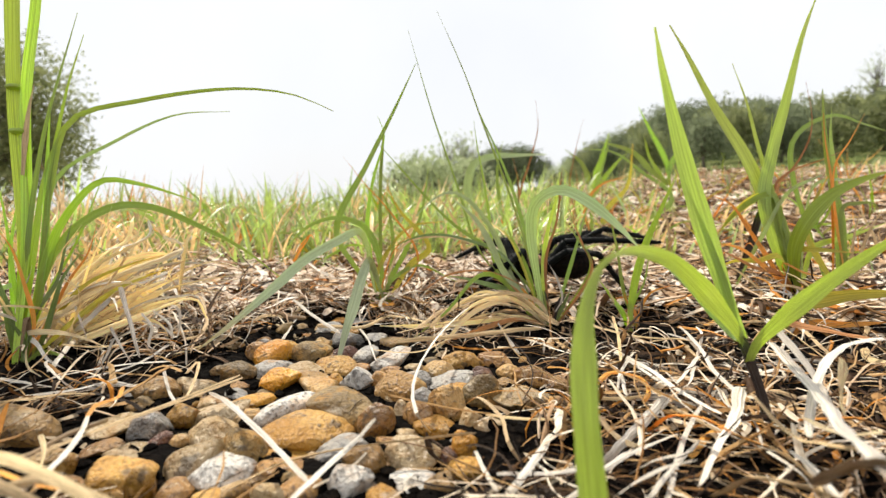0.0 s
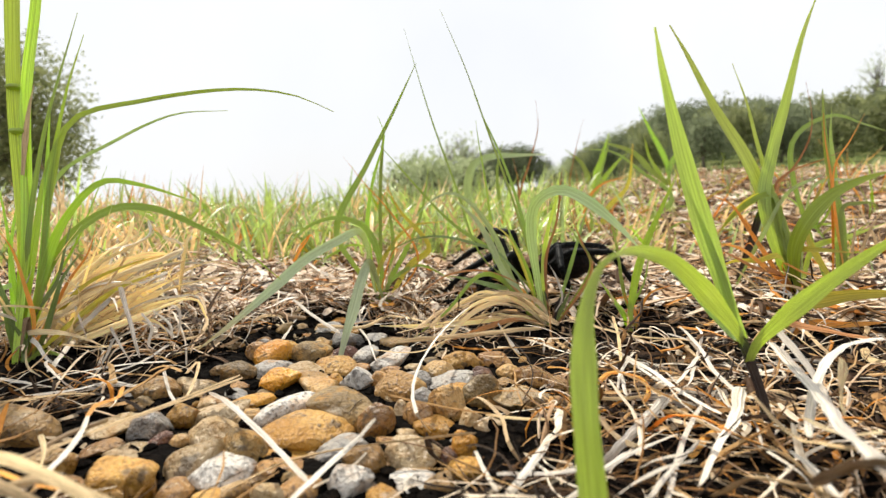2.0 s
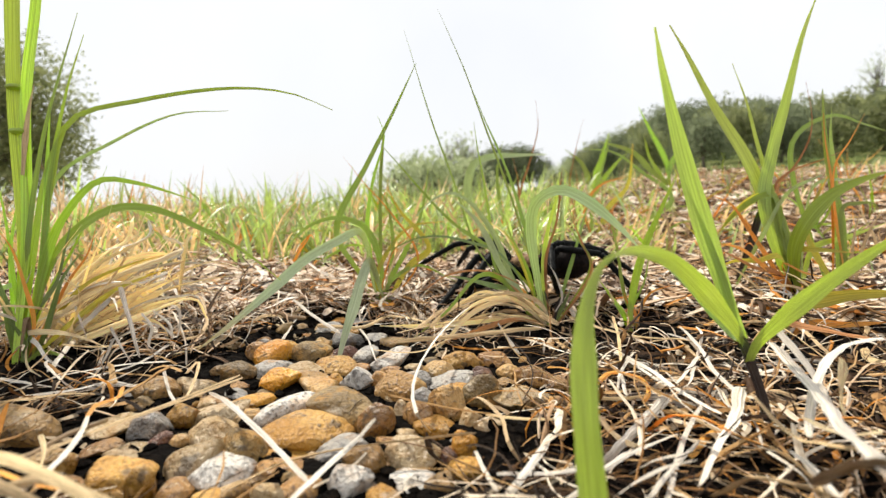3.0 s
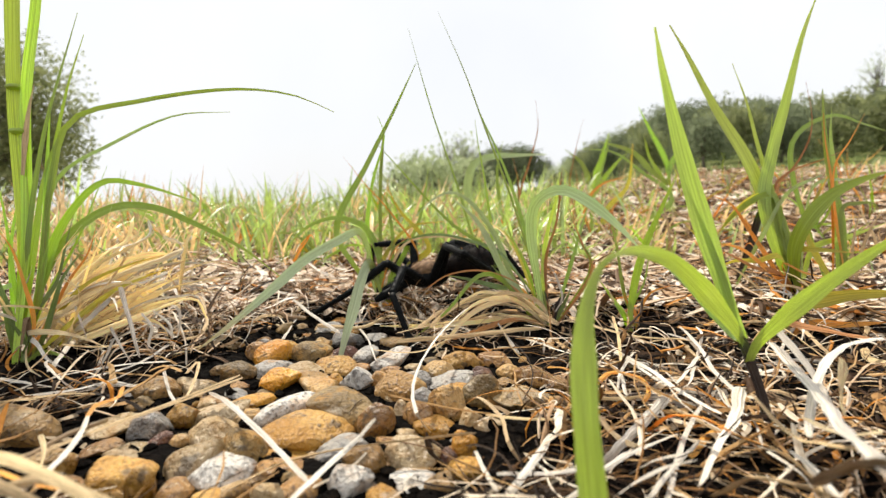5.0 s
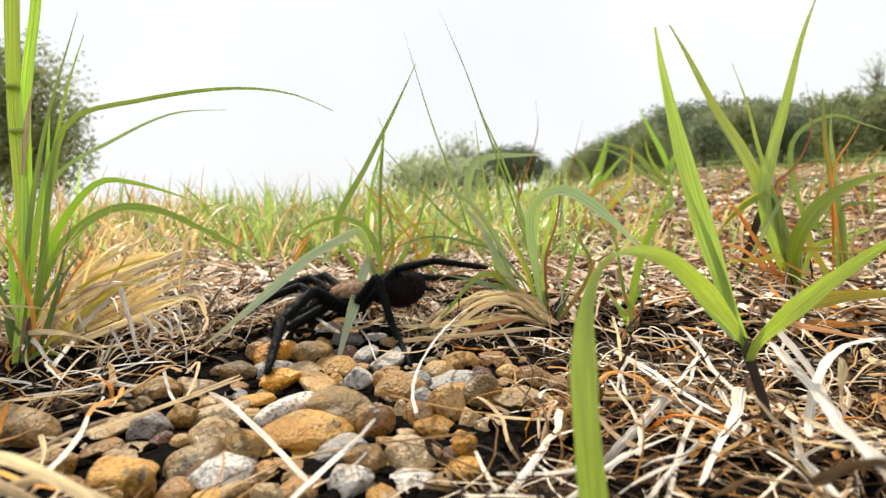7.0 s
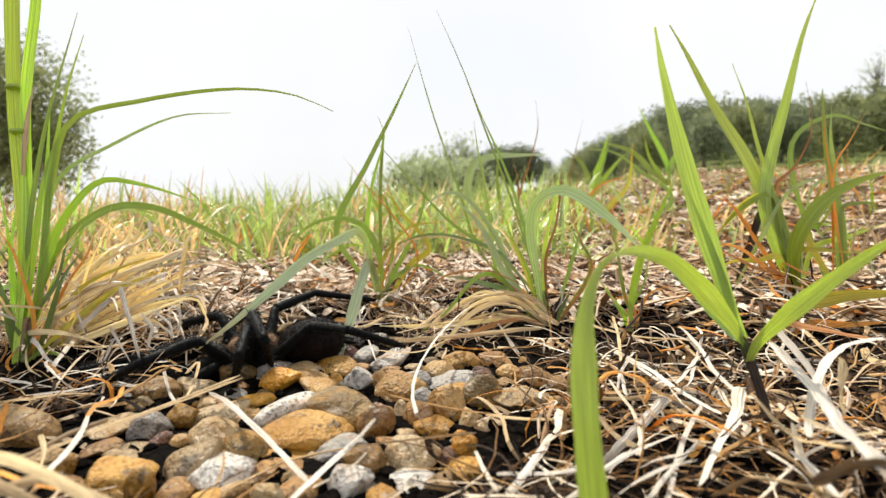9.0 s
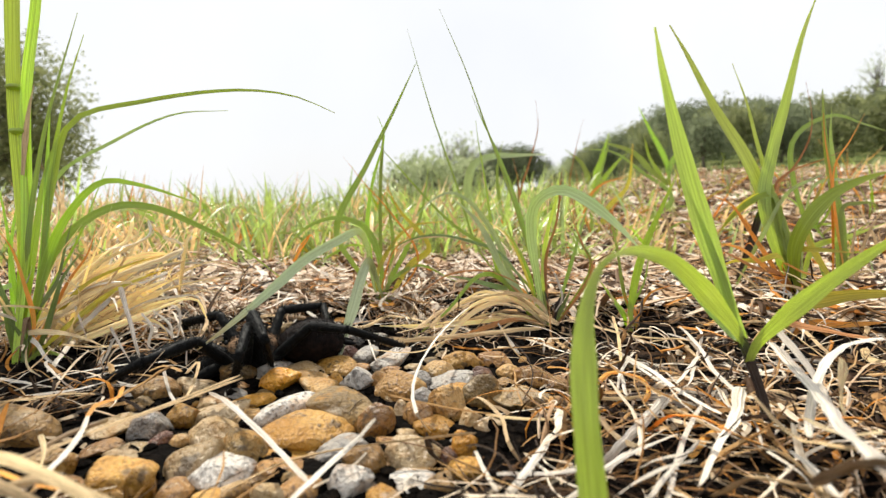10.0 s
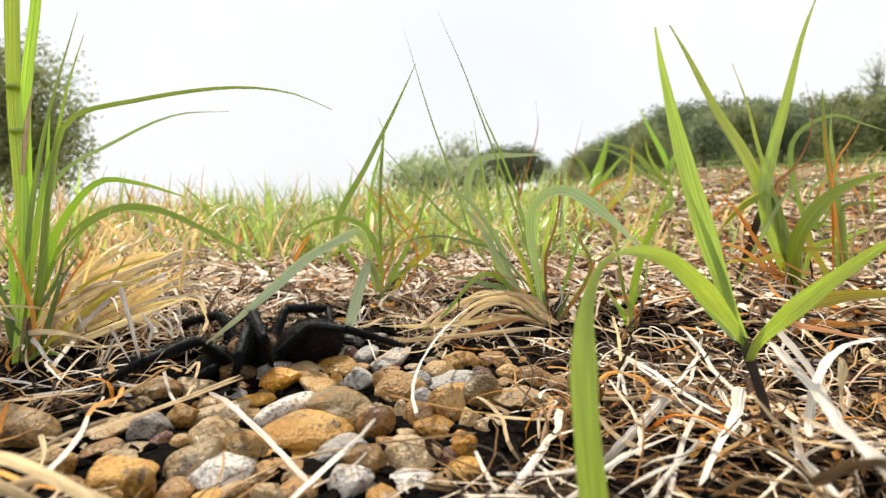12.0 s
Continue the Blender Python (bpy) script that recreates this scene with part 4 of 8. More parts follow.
pebble("tan", -0.1258, 0.1762, 0.0003, 0.0117, 0.0102, 0.0045, 8, 96, 0, 0.7)
pebble("tan", -0.0260, 0.3094, 0.0010, 0.0163, 0.0143, 0.0081, -4, 97, 0, 0.6)
pebble("grey", -0.0387, 0.3196, 0.0007, 0.0146, 0.0127, 0.0065, -10, 98, 0, 0.6)
pebble("grey", -0.0543, 0.3561, 0.0011, 0.0162, 0.0142, 0.0087, 7, 99, 0, 0.6)
pebble("tan", -0.0983, 0.3347, 0.0010, 0.0160, 0.0140, 0.0081, -8, 100, 0, 0.6)
pebble("tan", -0.1005, 0.2309, 0.0002, 0.0073, 0.0064, 0.0041, -12, 101, 0, 0.6)
pebble("brown", -0.1054, 0.1556, 0.0007, 0.0096, 0.0084, 0.0068, -1, 102, 0, 0.7)
pebble("brown", 0.0189, 0.2228, 0.0003, 0.0087, 0.0076, 0.0049, -8, 103, 0, 0.7)


def build_small_stones():
    rng = random.Random(77)
    kinds = ["tan", "brown", "grey", "ochre", "cream", "olive"]
    n = 0
    while n < 210:
        x, y = rng.uniform(-0.19, 0.08), rng.uniform(0.13, 0.43)
        if not gravel_patch(x, y) and rng.random() > 0.02:
            continue
        s = 0.0035 + 0.0075 * rng.random() ** 2
        pebble(rng.choice(kinds), x, y, rough_height(x, y) - 0.0012, s * 1.3, s, s * 0.8, rng.uniform(0, 180), 300 + n, rng.uniform(-15, 15), rng.uniform(0.5, 1.0))
        n += 1


build_small_stones()


# ---------------------------------------------------------------- grass plants

root = tall = plant("tall_grass", -0.2044, 0.2729, 0.0020, "tall bright green grass plant with a thick jointed stem", group="grass plants")
leaf(root, "culm", 0.0069, 10, (-0.2063, 0.2707, -0.0011), (-0.2033, 0.2783, 0.0537), (-0.2083, 0.2867, 0.1354), (-0.2094, 0.2932, 0.1981), name="stem", blunt=True, fold=0.8)
leaf(root, "culm", 0.0058, 0, (-0.2045, 0.2678, -0.0011), (-0.2022, 0.2791, 0.0618), (-0.2022, 0.2864, 0.1327), (-0.1979, 0.2904, 0.1709), (-0.1962, 0.2927, 0.1927), blunt=True, fold=0.5)
leaf(root, "green", 0.0038, -10, (-0.2044, 0.2731, -0.0011), (-0.2025, 0.2774, 0.0455), (-0.1943, 0.2839, 0.1082), (-0.1773, 0.2904, 0.1703))
leaf(root, "lime", 0.0033, 15, (-0.2041, 0.2727, -0.0011), (-0.1951, 0.2763, 0.0346), (-0.1907, 0.2819, 0.0891), (-0.1825, 0.2864, 0.1327), (-0.1743, 0.2892, 0.1594))
leaf(root, "lime", 0.0036, 0, (-0.2037, 0.2721, -0.0011), (-0.1968, 0.2763, 0.0346), (-0.1902, 0.2816, 0.0864), (-0.1814, 0.2849, 0.1175), (-0.1463, 0.2859, 0.1278), (-0.0998, 0.2865, 0.1335), (-0.0723, 0.2862, 0.1305), (-0.0532, 0.2854, 0.1226), sway=True)
leaf(root, "pale", 0.0030, 0, (-0.2030, 0.2693, -0.0011), (-0.1966, 0.2802, 0.0395), (-0.1928, 0.2887, 0.0892), (-0.1658, 0.2941, 0.1085), (-0.1361, 0.2989, 0.1227), (-0.1101, 0.3025, 0.1249), sway=True)
leaf(root, "green", 0.0047, 0, (-0.2024, 0.2709, -0.0011), (-0.1962, 0.2771, 0.0344), (-0.1844, 0.2806, 0.0603), (-0.1614, 0.2830, 0.0759), (-0.1425, 0.2838, 0.0759), (-0.1206, 0.2837, 0.0670), (-0.0987, 0.2833, 0.0553), (-0.0805, 0.2826, 0.0411), sway=True)
leaf(root, "lime", 0.0047, 20, (-0.2034, 0.2719, -0.0011), (-0.1935, 0.2774, 0.0455), (-0.1847, 0.2798, 0.0687), (-0.1661, 0.2819, 0.0886), (-0.1477, 0.2818, 0.0875), (-0.1195, 0.2809, 0.0790), sway=True)
leaf(root, "lime", 0.0019, 0, (-0.2054, 0.2711, -0.0011), (-0.1948, 0.2809, 0.0337), (-0.1838, 0.2881, 0.0583), (-0.1709, 0.2969, 0.0973))
leaf(root, "pale", 0.0049, 30, (-0.2015, 0.2705, -0.0011), (-0.2028, 0.2751, 0.0237), (-0.2055, 0.2767, 0.0384), (-0.2143, 0.2765, 0.0368), (-0.2258, 0.2757, 0.0291))
leaf(root, "deep", 0.0049, 20, (-0.2071, 0.2734, -0.0011), (-0.2074, 0.2725, 0.0160), (-0.2093, 0.2720, 0.0299), (-0.2138, 0.2721, 0.0489))
leaf(root, "lime", 0.0044, 0, (-0.2039, 0.2730, -0.0011), (-0.1943, 0.2777, 0.0482), (-0.1924, 0.2816, 0.0864), (-0.1913, 0.2842, 0.1109), (-0.1902, 0.2859, 0.1273))
leaf(root, "lime", 0.0044, 10, (-0.2066, 0.2715, -0.0011), (-0.2011, 0.2768, 0.0400), (-0.1970, 0.2797, 0.0673), (-0.1943, 0.2816, 0.0864), (-0.1888, 0.2836, 0.1055), (-0.1847, 0.2845, 0.1136))
leaf(root, "deep", 0.0036, -20, (-0.2025, 0.2706, -0.0011), (-0.1984, 0.2751, 0.0237), (-0.1874, 0.2768, 0.0400), (-0.1833, 0.2785, 0.0564), (-0.1792, 0.2802, 0.0727))
leaf(root, "lime", 0.0038, -20, (-0.2031, 0.2745, -0.0011), (-0.2066, 0.2750, 0.0403), (-0.2098, 0.2765, 0.0729), (-0.2132, 0.2768, 0.0944))
leaf(root, "green", 0.0022, 0, (-0.2041, 0.2702, -0.0011), (-0.1937, 0.2706, 0.0068), (-0.1837, 0.2678, 0.0070), (-0.1744, 0.2648, 0.0052))
leaf(root, "brown", 0.0033, 0, (-0.2003, 0.2732, -0.0011), (-0.2009, 0.2733, 0.0241), (-0.2039, 0.2692, 0.0030), (-0.2089, 0.2658, -0.0125))
leaf(root, "yellow", 0.0027, 0, (-0.2040, 0.2721, -0.0011), (-0.1765, 0.2751, 0.0237), (-0.1600, 0.2764, 0.0359), (-0.1326, 0.2776, 0.0471))
leaf(root, "lime", 0.0025, 0, (-0.2065, 0.2723, -0.0011), (-0.2129, 0.2835, 0.0587), (-0.2107, 0.2910, 0.0864), (-0.2083, 0.2978, 0.1065))
leaf(root, "dead", 0.0036, 0, (-0.2039, 0.2822, 0.0918), (-0.2022, 0.2845, 0.1136), (-0.2001, 0.2859, 0.1273), (-0.1984, 0.2867, 0.1354))
leaf(root, "orange", 0.0022, 0, (-0.2040, 0.2710, -0.0011), (-0.1902, 0.2751, 0.0237), (-0.1820, 0.2768, 0.0400), (-0.1724, 0.2783, 0.0537), (-0.1677, 0.2798, 0.0687))
leaf(root, "orange", 0.0027, 0, (-0.2042, 0.2754, -0.0011), (-0.1974, 0.2735, 0.0213), (-0.2005, 0.2738, 0.0378), (-0.2062, 0.2744, 0.0568), (-0.2132, 0.2741, 0.0676))
leaf(root, "yellow", 0.0025, 0, (-0.2035, 0.2727, -0.0011), (-0.1884, 0.2765, 0.0234), (-0.1755, 0.2795, 0.0382), (-0.1555, 0.2819, 0.0477), (-0.1381, 0.2838, 0.0525))
leaf(root, "deep", 0.0038, -10, (-0.2021, 0.2749, -0.0011), (-0.1920, 0.2729, 0.0159), (-0.1869, 0.2730, 0.0297), (-0.1814, 0.2730, 0.0434), (-0.1703, 0.2730, 0.0570))
leaf(root, "deep", 0.0025, 0, (-0.2025, 0.2711, -0.0011), (-0.2019, 0.2713, 0.0135), (-0.2079, 0.2694, 0.0222), (-0.2137, 0.2661, 0.0176))
leaf(root, "gold", 0.0025, 0, (-0.2084, 0.2746, -0.0011), (-0.1888, 0.2749, 0.0210), (-0.1710, 0.2763, 0.0346), (-0.1518, 0.2768, 0.0400), (-0.1354, 0.2763, 0.0346))

root = plant("grass_plant", 0.0632, 0.3446, 0.0040, "green grass plant with arching folded leaves and dry brown foot", group="grass plants")
leaf(root, "stem", 0.0030, 0, (0.0632, 0.3446, 0.0010), (0.0631, 0.3446, 0.0134), (0.0608, 0.3446, 0.0238), name="stem", blunt=True, fold=0.8)
leaf(root, "stem", 0.0027, 0, (0.0672, 0.3446, 0.0010), (0.0689, 0.3446, 0.0134), (0.0738, 0.3446, 0.0221), name="stem", blunt=True, fold=0.8)
leaf(root, "sheen", 0.0063, 0, (0.0622, 0.3446, 0.0010), (0.0560, 0.3409, 0.0330), (0.0516, 0.3371, 0.0603), (0.0524, 0.3334, 0.0750), (0.0581, 0.3296, 0.0821), (0.0669, 0.3259, 0.0847), (0.0804, 0.3221, 0.0785), (0.0954, 0.3184, 0.0661), (0.1077, 0.3146, 0.0527), base=0.4, taper=0.22)
leaf(root, "fresh", 0.0050, 30, (0.0642, 0.3446, 0.0010), (0.0608, 0.3459, 0.0392), (0.0633, 0.3471, 0.0613), (0.0683, 0.3484, 0.0799), (0.0702, 0.3496, 0.0951), taper=0.75, base=0.32)
leaf(root, "sheen", 0.0045, -20, (0.0602, 0.3446, 0.0010), (0.0501, 0.3459, 0.0184), (0.0415, 0.3471, 0.0321), (0.0336, 0.3484, 0.0527), (0.0226, 0.3496, 0.0704), (0.0130, 0.3509, 0.0799), (0.0045, 0.3521, 0.0830), (-0.0055, 0.3534, 0.0792), (-0.0177, 0.3546, 0.0674), taper=0.8, sway=True, base=0.32)
leaf(root, "sheen", 0.0043, 20, (0.0652, 0.3466, 0.0010), (0.0497, 0.3426, 0.0190), (0.0363, 0.3406, 0.0358), (0.0273, 0.3386, 0.0542), (0.0191, 0.3366, 0.0676), (0.0062, 0.3346, 0.0792), taper=0.35, base=0.32)
leaf(root, "green", 0.0033, 0, (0.0662, 0.3486, 0.0010), (0.0611, 0.3546, 0.0274), (0.0545, 0.3646, 0.0512), (0.0452, 0.3746, 0.0850), (0.0364, 0.3846, 0.1098), (0.0273, 0.3946, 0.1314), (0.0209, 0.4046, 0.1494), taper=0.9, sway=True, base=0.32)
leaf(root, "lime", 0.0030, 10, (0.0632, 0.3526, 0.0010), (0.0346, 0.3646, 0.0331), (0.0308, 0.3746, 0.0642), (0.0269, 0.3846, 0.0936), (0.0232, 0.3946, 0.1165), (0.0218, 0.4046, 0.1322), taper=0.9, sway=True, base=0.32)
leaf(root, "deep", 0.0033, 60, (0.0592, 0.3446, 0.0010), (0.0479, 0.3430, 0.0293), (0.0323, 0.3413, 0.0483), (0.0180, 0.3396, 0.0535), (0.0013, 0.3380, 0.0576), (-0.0139, 0.3363, 0.0571), (-0.0343, 0.3346, 0.0486), taper=0.8, sway=True, base=0.32)
leaf(root, "deep", 0.0041, 70, (0.0612, 0.3406, 0.0010), (0.0462, 0.3421, 0.0226), (0.0296, 0.3396, 0.0278), (0.0140, 0.3371, 0.0323), (0.0026, 0.3346, 0.0347), taper=0.4, base=0.32)
leaf(root, "green", 0.0026, 0, (0.0592, 0.3416, 0.0010), (0.0314, 0.3309, 0.0346), (0.0194, 0.3221, 0.0359), (0.0025, 0.3134, 0.0183), (-0.0155, 0.3046, 0.0053), taper=0.5, base=0.32)
leaf(root, "rust", 0.0020, 0, (0.0652, 0.3446, 0.0010), (0.0621, 0.3463, 0.0426), (0.0685, 0.3480, 0.0657), (0.0716, 0.3496, 0.0975))
leaf(root, "rust", 0.0024, 20, (0.0682, 0.3446, 0.0010), (0.0898, 0.3446, 0.0376), (0.0833, 0.3446, 0.0530), (0.0740, 0.3446, 0.0746))
leaf(root, "green", 0.0022, 0, (0.0682, 0.3476, 0.0010), (0.0891, 0.3446, 0.0393), (0.0799, 0.3446, 0.0564), (0.0708, 0.3446, 0.0682), base=0.32)
leaf(root, "rust", 0.0027, 30, (0.0602, 0.3446, 0.0010), (0.0443, 0.3413, 0.0244), (0.0355, 0.3380, 0.0301), (0.0285, 0.3346, 0.0327))
leaf(root, "yellow", 0.0028, 40, (0.0632, 0.3506, 0.0010), (0.0407, 0.3573, 0.0554), (0.0301, 0.3660, 0.0636), (0.0249, 0.3746, 0.0686))
leaf(root, "deep", 0.0033, 0, (0.0612, 0.3426, 0.0010), (0.0496, 0.3413, 0.0141), (0.0388, 0.3380, 0.0284), (0.0284, 0.3346, 0.0407), base=0.32)
leaf(root, "deep", 0.0028, 10, (0.0662, 0.3446, 0.0010), (0.0760, 0.3496, 0.0184), (0.0801, 0.3546, 0.0256), base=0.32)
leaf(root, "orange", 0.0035, 0, (0.0602, 0.3466, 0.0010), (0.0514, 0.3546, 0.0203), (0.0437, 0.3646, 0.0258))
leaf(root, "dead", 0.0026, 0, (0.0602, 0.3406, 0.0010), (0.0585, 0.3346, 0.0172), (0.0341, 0.3246, 0.0258), (0.0113, 0.3146, 0.0149))
leaf(root, "green", 0.0026, 0, (0.0672, 0.3496, 0.0010), (0.0804, 0.3606, 0.0372), (0.0898, 0.3726, 0.0614), (0.0982, 0.3846, 0.0813), base=0.32)
leaf(root, "lime", 0.0029, 0, (0.0612, 0.3496, 0.0010), (0.0515, 0.3573, 0.0377), (0.0435, 0.3660, 0.0546), (0.0396, 0.3746, 0.0686), base=0.32)
leaf(root, "green", 0.0025, 0, (0.0634, 0.3495, 0.0001), (0.0565, 0.3538, 0.0204), (0.0340, 0.3598, 0.0445), (0.0057, 0.3654, 0.0637), (-0.0304, 0.3729, 0.1019), (-0.0438, 0.3780, 0.1166), sway=True, base=0.32)
leaf(root, "green", 0.0016, 10, (0.0609, 0.3485, 0.0001), (0.0571, 0.3584, 0.0304), (0.0473, 0.3695, 0.0688), (0.0261, 0.3829, 0.1290), (0.0143, 0.3936, 0.1634), (-0.0034, 0.4051, 0.2055), sway=True, base=0.32)
leaf(root, "green", 0.0015, 0, (0.0583, 0.3472, 0.0001), (0.0411, 0.3576, 0.0233), (0.0220, 0.3673, 0.0473), (0.0088, 0.3785, 0.0868), (-0.0071, 0.3903, 0.1317), (-0.0252, 0.4038, 0.1926), sway=True, base=0.32)

root = plant("grass_shoot", 0.2015, 0.7834, 0.0200, "green grass shoot with rust-brown withered stems in the meadow", group="grass plants")
leaf(root, "green", 0.0066, 0, (0.2015, 0.7834, 0.0160), (0.2058, 0.7934, 0.0735), (0.2190, 0.8034, 0.1122), (0.2330, 0.8134, 0.1568), taper=0.8)
leaf(root, "rust", 0.0021, 0, (0.1915, 0.7834, 0.0160), (0.1708, 0.7834, 0.0888), (0.1746, 0.7834, 0.1205), (0.1868, 0.7834, 0.1772))
leaf(root, "orange", 0.0054, 0, (0.2045, 0.7834, 0.0160), (0.1929, 0.7868, 0.0583), (0.2122, 0.7901, 0.0889), (0.2512, 0.7934, 0.1027))
leaf(root, "green", 0.0073, 0, (0.2215, 0.7834, 0.0160), (0.3181, 0.8034, 0.0718), (0.2780, 0.8234, 0.1113), (0.2464, 0.8434, 0.1378), (0.2053, 0.8634, 0.1440))
leaf(root, "rust", 0.0021, 0, (0.1975, 0.7834, 0.0160), (0.1770, 0.7834, 0.0507), (0.1814, 0.7834, 0.0888), (0.1777, 0.7834, 0.1153))
leaf(root, "yellow", 0.0070, 0, (0.2075, 0.7834, 0.0160), (0.2246, 0.7901, 0.0582), (0.2527, 0.7968, 0.0889), (0.2607, 0.8034, 0.1468))
leaf(root, "sheen", 0.0069, 0, (0.2055, 0.7834, 0.0160), (0.2503, 0.7834, 0.0354), (0.2416, 0.7834, 0.0660), (0.2256, 0.7834, 0.0888))

root = plant("grass_shoot", 0.0931, 0.7834, 0.0200, "grass shoot with one pale arched leaf and brown tips", group="grass plants")
leaf(root, "sheen", 0.0114, 0, (0.0831, 0.7834, 0.0160), (0.0350, 0.7794, 0.0737), (0.0406, 0.7754, 0.1172), (0.0627, 0.7714, 0.1274), (0.0995, 0.7674, 0.1294), (0.1359, 0.7634, 0.1299), taper=0.5)
leaf(root, "rust", 0.0025, 0, (0.0951, 0.7834, 0.0160), (0.1052, 0.7834, 0.0850), (0.1169, 0.7834, 0.1228), (0.1267, 0.7834, 0.1676), (0.1231, 0.7834, 0.2023))
leaf(root, "rust", 0.0021, 0, (0.0931, 0.7834, 0.0160), (0.1021, 0.7834, 0.0888), (0.0957, 0.7834, 0.1190), (0.0916, 0.7834, 0.1400))
leaf(root, "green", 0.0058, 0, (0.0891, 0.7834, 0.0160), (0.0782, 0.7934, 0.0658), (0.0748, 0.8034, 0.1122), (0.0832, 0.8134, 0.1514))
leaf(root, "orange", 0.0091, 40, (0.0911, 0.7834, 0.0160), (0.0765, 0.7734, 0.0421), (0.0658, 0.7634, 0.0456))
leaf(root, "green", 0.0077, 0, (0.0991, 0.7834, 0.0160), (0.1348, 0.7834, 0.0507), (0.1535, 0.7834, 0.0736), (0.1453, 0.7834, 0.1040))

root = plant("grass_plant", -0.0408, 0.3799, 0.0062, "slender green grass plant with one long bent grey-green leaf", group="grass plants")
leaf(root, "green", 0.0045, 0, (-0.0426, 0.3789, 0.0031), (-0.0416, 0.3828, 0.0343), (-0.0525, 0.3855, 0.0598), (-0.0733, 0.3861, 0.0659), (-0.0960, 0.3851, 0.0561), (-0.1073, 0.3832, 0.0380))
leaf(root, "fading", 0.0050, 20, (-0.0415, 0.3792, 0.0031), (-0.0470, 0.3720, 0.0320), (-0.0478, 0.3600, 0.0509), (-0.0505, 0.3480, 0.0596), (-0.0589, 0.3260, 0.0563), (-0.0731, 0.3040, 0.0478), (-0.0827, 0.2840, 0.0375), (-0.0910, 0.2660, 0.0290), (-0.0971, 0.2500, 0.0229), (-0.1029, 0.2360, 0.0180), base=0.25, taper=0.3)
leaf(root, "green", 0.0048, 0, (-0.0450, 0.3829, 0.0031), (-0.0549, 0.3859, 0.0262), (-0.0728, 0.3929, 0.0563), (-0.0521, 0.4015, 0.1024), (-0.0330, 0.4095, 0.1417), (-0.0190, 0.4166, 0.1730))
leaf(root, "green", 0.0023, 0, (-0.0394, 0.3828, 0.0031), (-0.0422, 0.3900, 0.0411), (-0.0433, 0.4012, 0.0870), (-0.0420, 0.4114, 0.1225), name="stem", blunt=True, fold=0.8)
leaf(root, "orange", 0.0016, 0, (-0.0417, 0.3815, 0.0031), (-0.0166, 0.3832, 0.0380), (-0.0355, 0.3865, 0.0700), (-0.0525, 0.3885, 0.0888), (-0.0665, 0.3903, 0.1064))
leaf(root, "yellow", 0.0045, 0, (-0.0404, 0.3800, 0.0031), (-0.0223, 0.3828, 0.0343), (-0.0091, 0.3840, 0.0456), (-0.0298, 0.3867, 0.0719), (-0.0374, 0.3883, 0.0869))
leaf(root, "sheen", 0.0060, 20, (-0.0369, 0.3786, 0.0031), (-0.0435, 0.3553, 0.0362), (-0.0441, 0.3387, 0.0415), (-0.0465, 0.3220, 0.0327), (-0.0480, 0.3053, 0.0216), (-0.0496, 0.2887, 0.0119), (-0.0526, 0.2720, -0.0063), sway=True, base=0.2, taper=0.3)
leaf(root, "green", 0.0029, 10, (-0.0395, 0.3761, 0.0031), (-0.0355, 0.3820, 0.0268), (-0.0336, 0.3848, 0.0531), (-0.0393, 0.3875, 0.0794), (-0.0506, 0.3887, 0.0907))
leaf(root, "lime", 0.0032, 0, (-0.0396, 0.3795, 0.0031), (-0.0473, 0.3862, 0.0300), (-0.0516, 0.3932, 0.0601), (-0.0483, 0.4003, 0.0908), (-0.0409, 0.4074, 0.1221), (-0.0460, 0.4128, 0.1363))
leaf(root, "dead", 0.0019, 0, (-0.0430, 0.3786, 0.0031), (-0.0355, 0.3824, 0.0305), (-0.0242, 0.3844, 0.0493), (0.0023, 0.3848, 0.0531), (0.0287, 0.3840, 0.0456))
leaf(root, "green", 0.0026, 0, (-0.0454, 0.3776, 0.0031), (-0.0355, 0.3816, 0.0230), (-0.0166, 0.3828, 0.0343), (0.0023, 0.3820, 0.0268), (0.0098, 0.3816, 0.0230))
leaf(root, "green", 0.0034, 0, (-0.0404, 0.3741, 0.0031), (-0.0357, 0.3836, 0.0227), (-0.0244, 0.3878, 0.0452), (-0.0150, 0.3921, 0.0679), (-0.0100, 0.3972, 0.0984))
leaf(root, "yellow", 0.0030, 0, (-0.0384, 0.3820, 0.0031), (-0.0450, 0.3816, 0.0230), (-0.0355, 0.3840, 0.0456), (-0.0223, 0.3855, 0.0598), (0.0004, 0.3859, 0.0636))
leaf(root, "orange", 0.0015, 0, (-0.0424, 0.3766, 0.0031), (-0.0393, 0.3820, 0.0268), (-0.0317, 0.3840, 0.0456), (-0.0185, 0.3851, 0.0568))

root = plant("broad_grass", 0.1122, 0.1827, 0.0000, "broad green grass shoot on a dark wet stem", group="grass plants")
leaf(root, "stem", 0.0035, 0, (0.1092, 0.1799, -0.0031), (0.1046, 0.1847, 0.0192), (0.0977, 0.1867, 0.0381), name="stem", blunt=True, fold=0.8)
leaf(root, "fresh", 0.0093, 15, (0.0988, 0.1864, 0.0355), (0.0977, 0.1876, 0.0394), (0.0885, 0.1912, 0.0672), (0.0794, 0.1953, 0.0991), (0.0735, 0.1988, 0.1255), (0.0713, 0.2010, 0.1393))
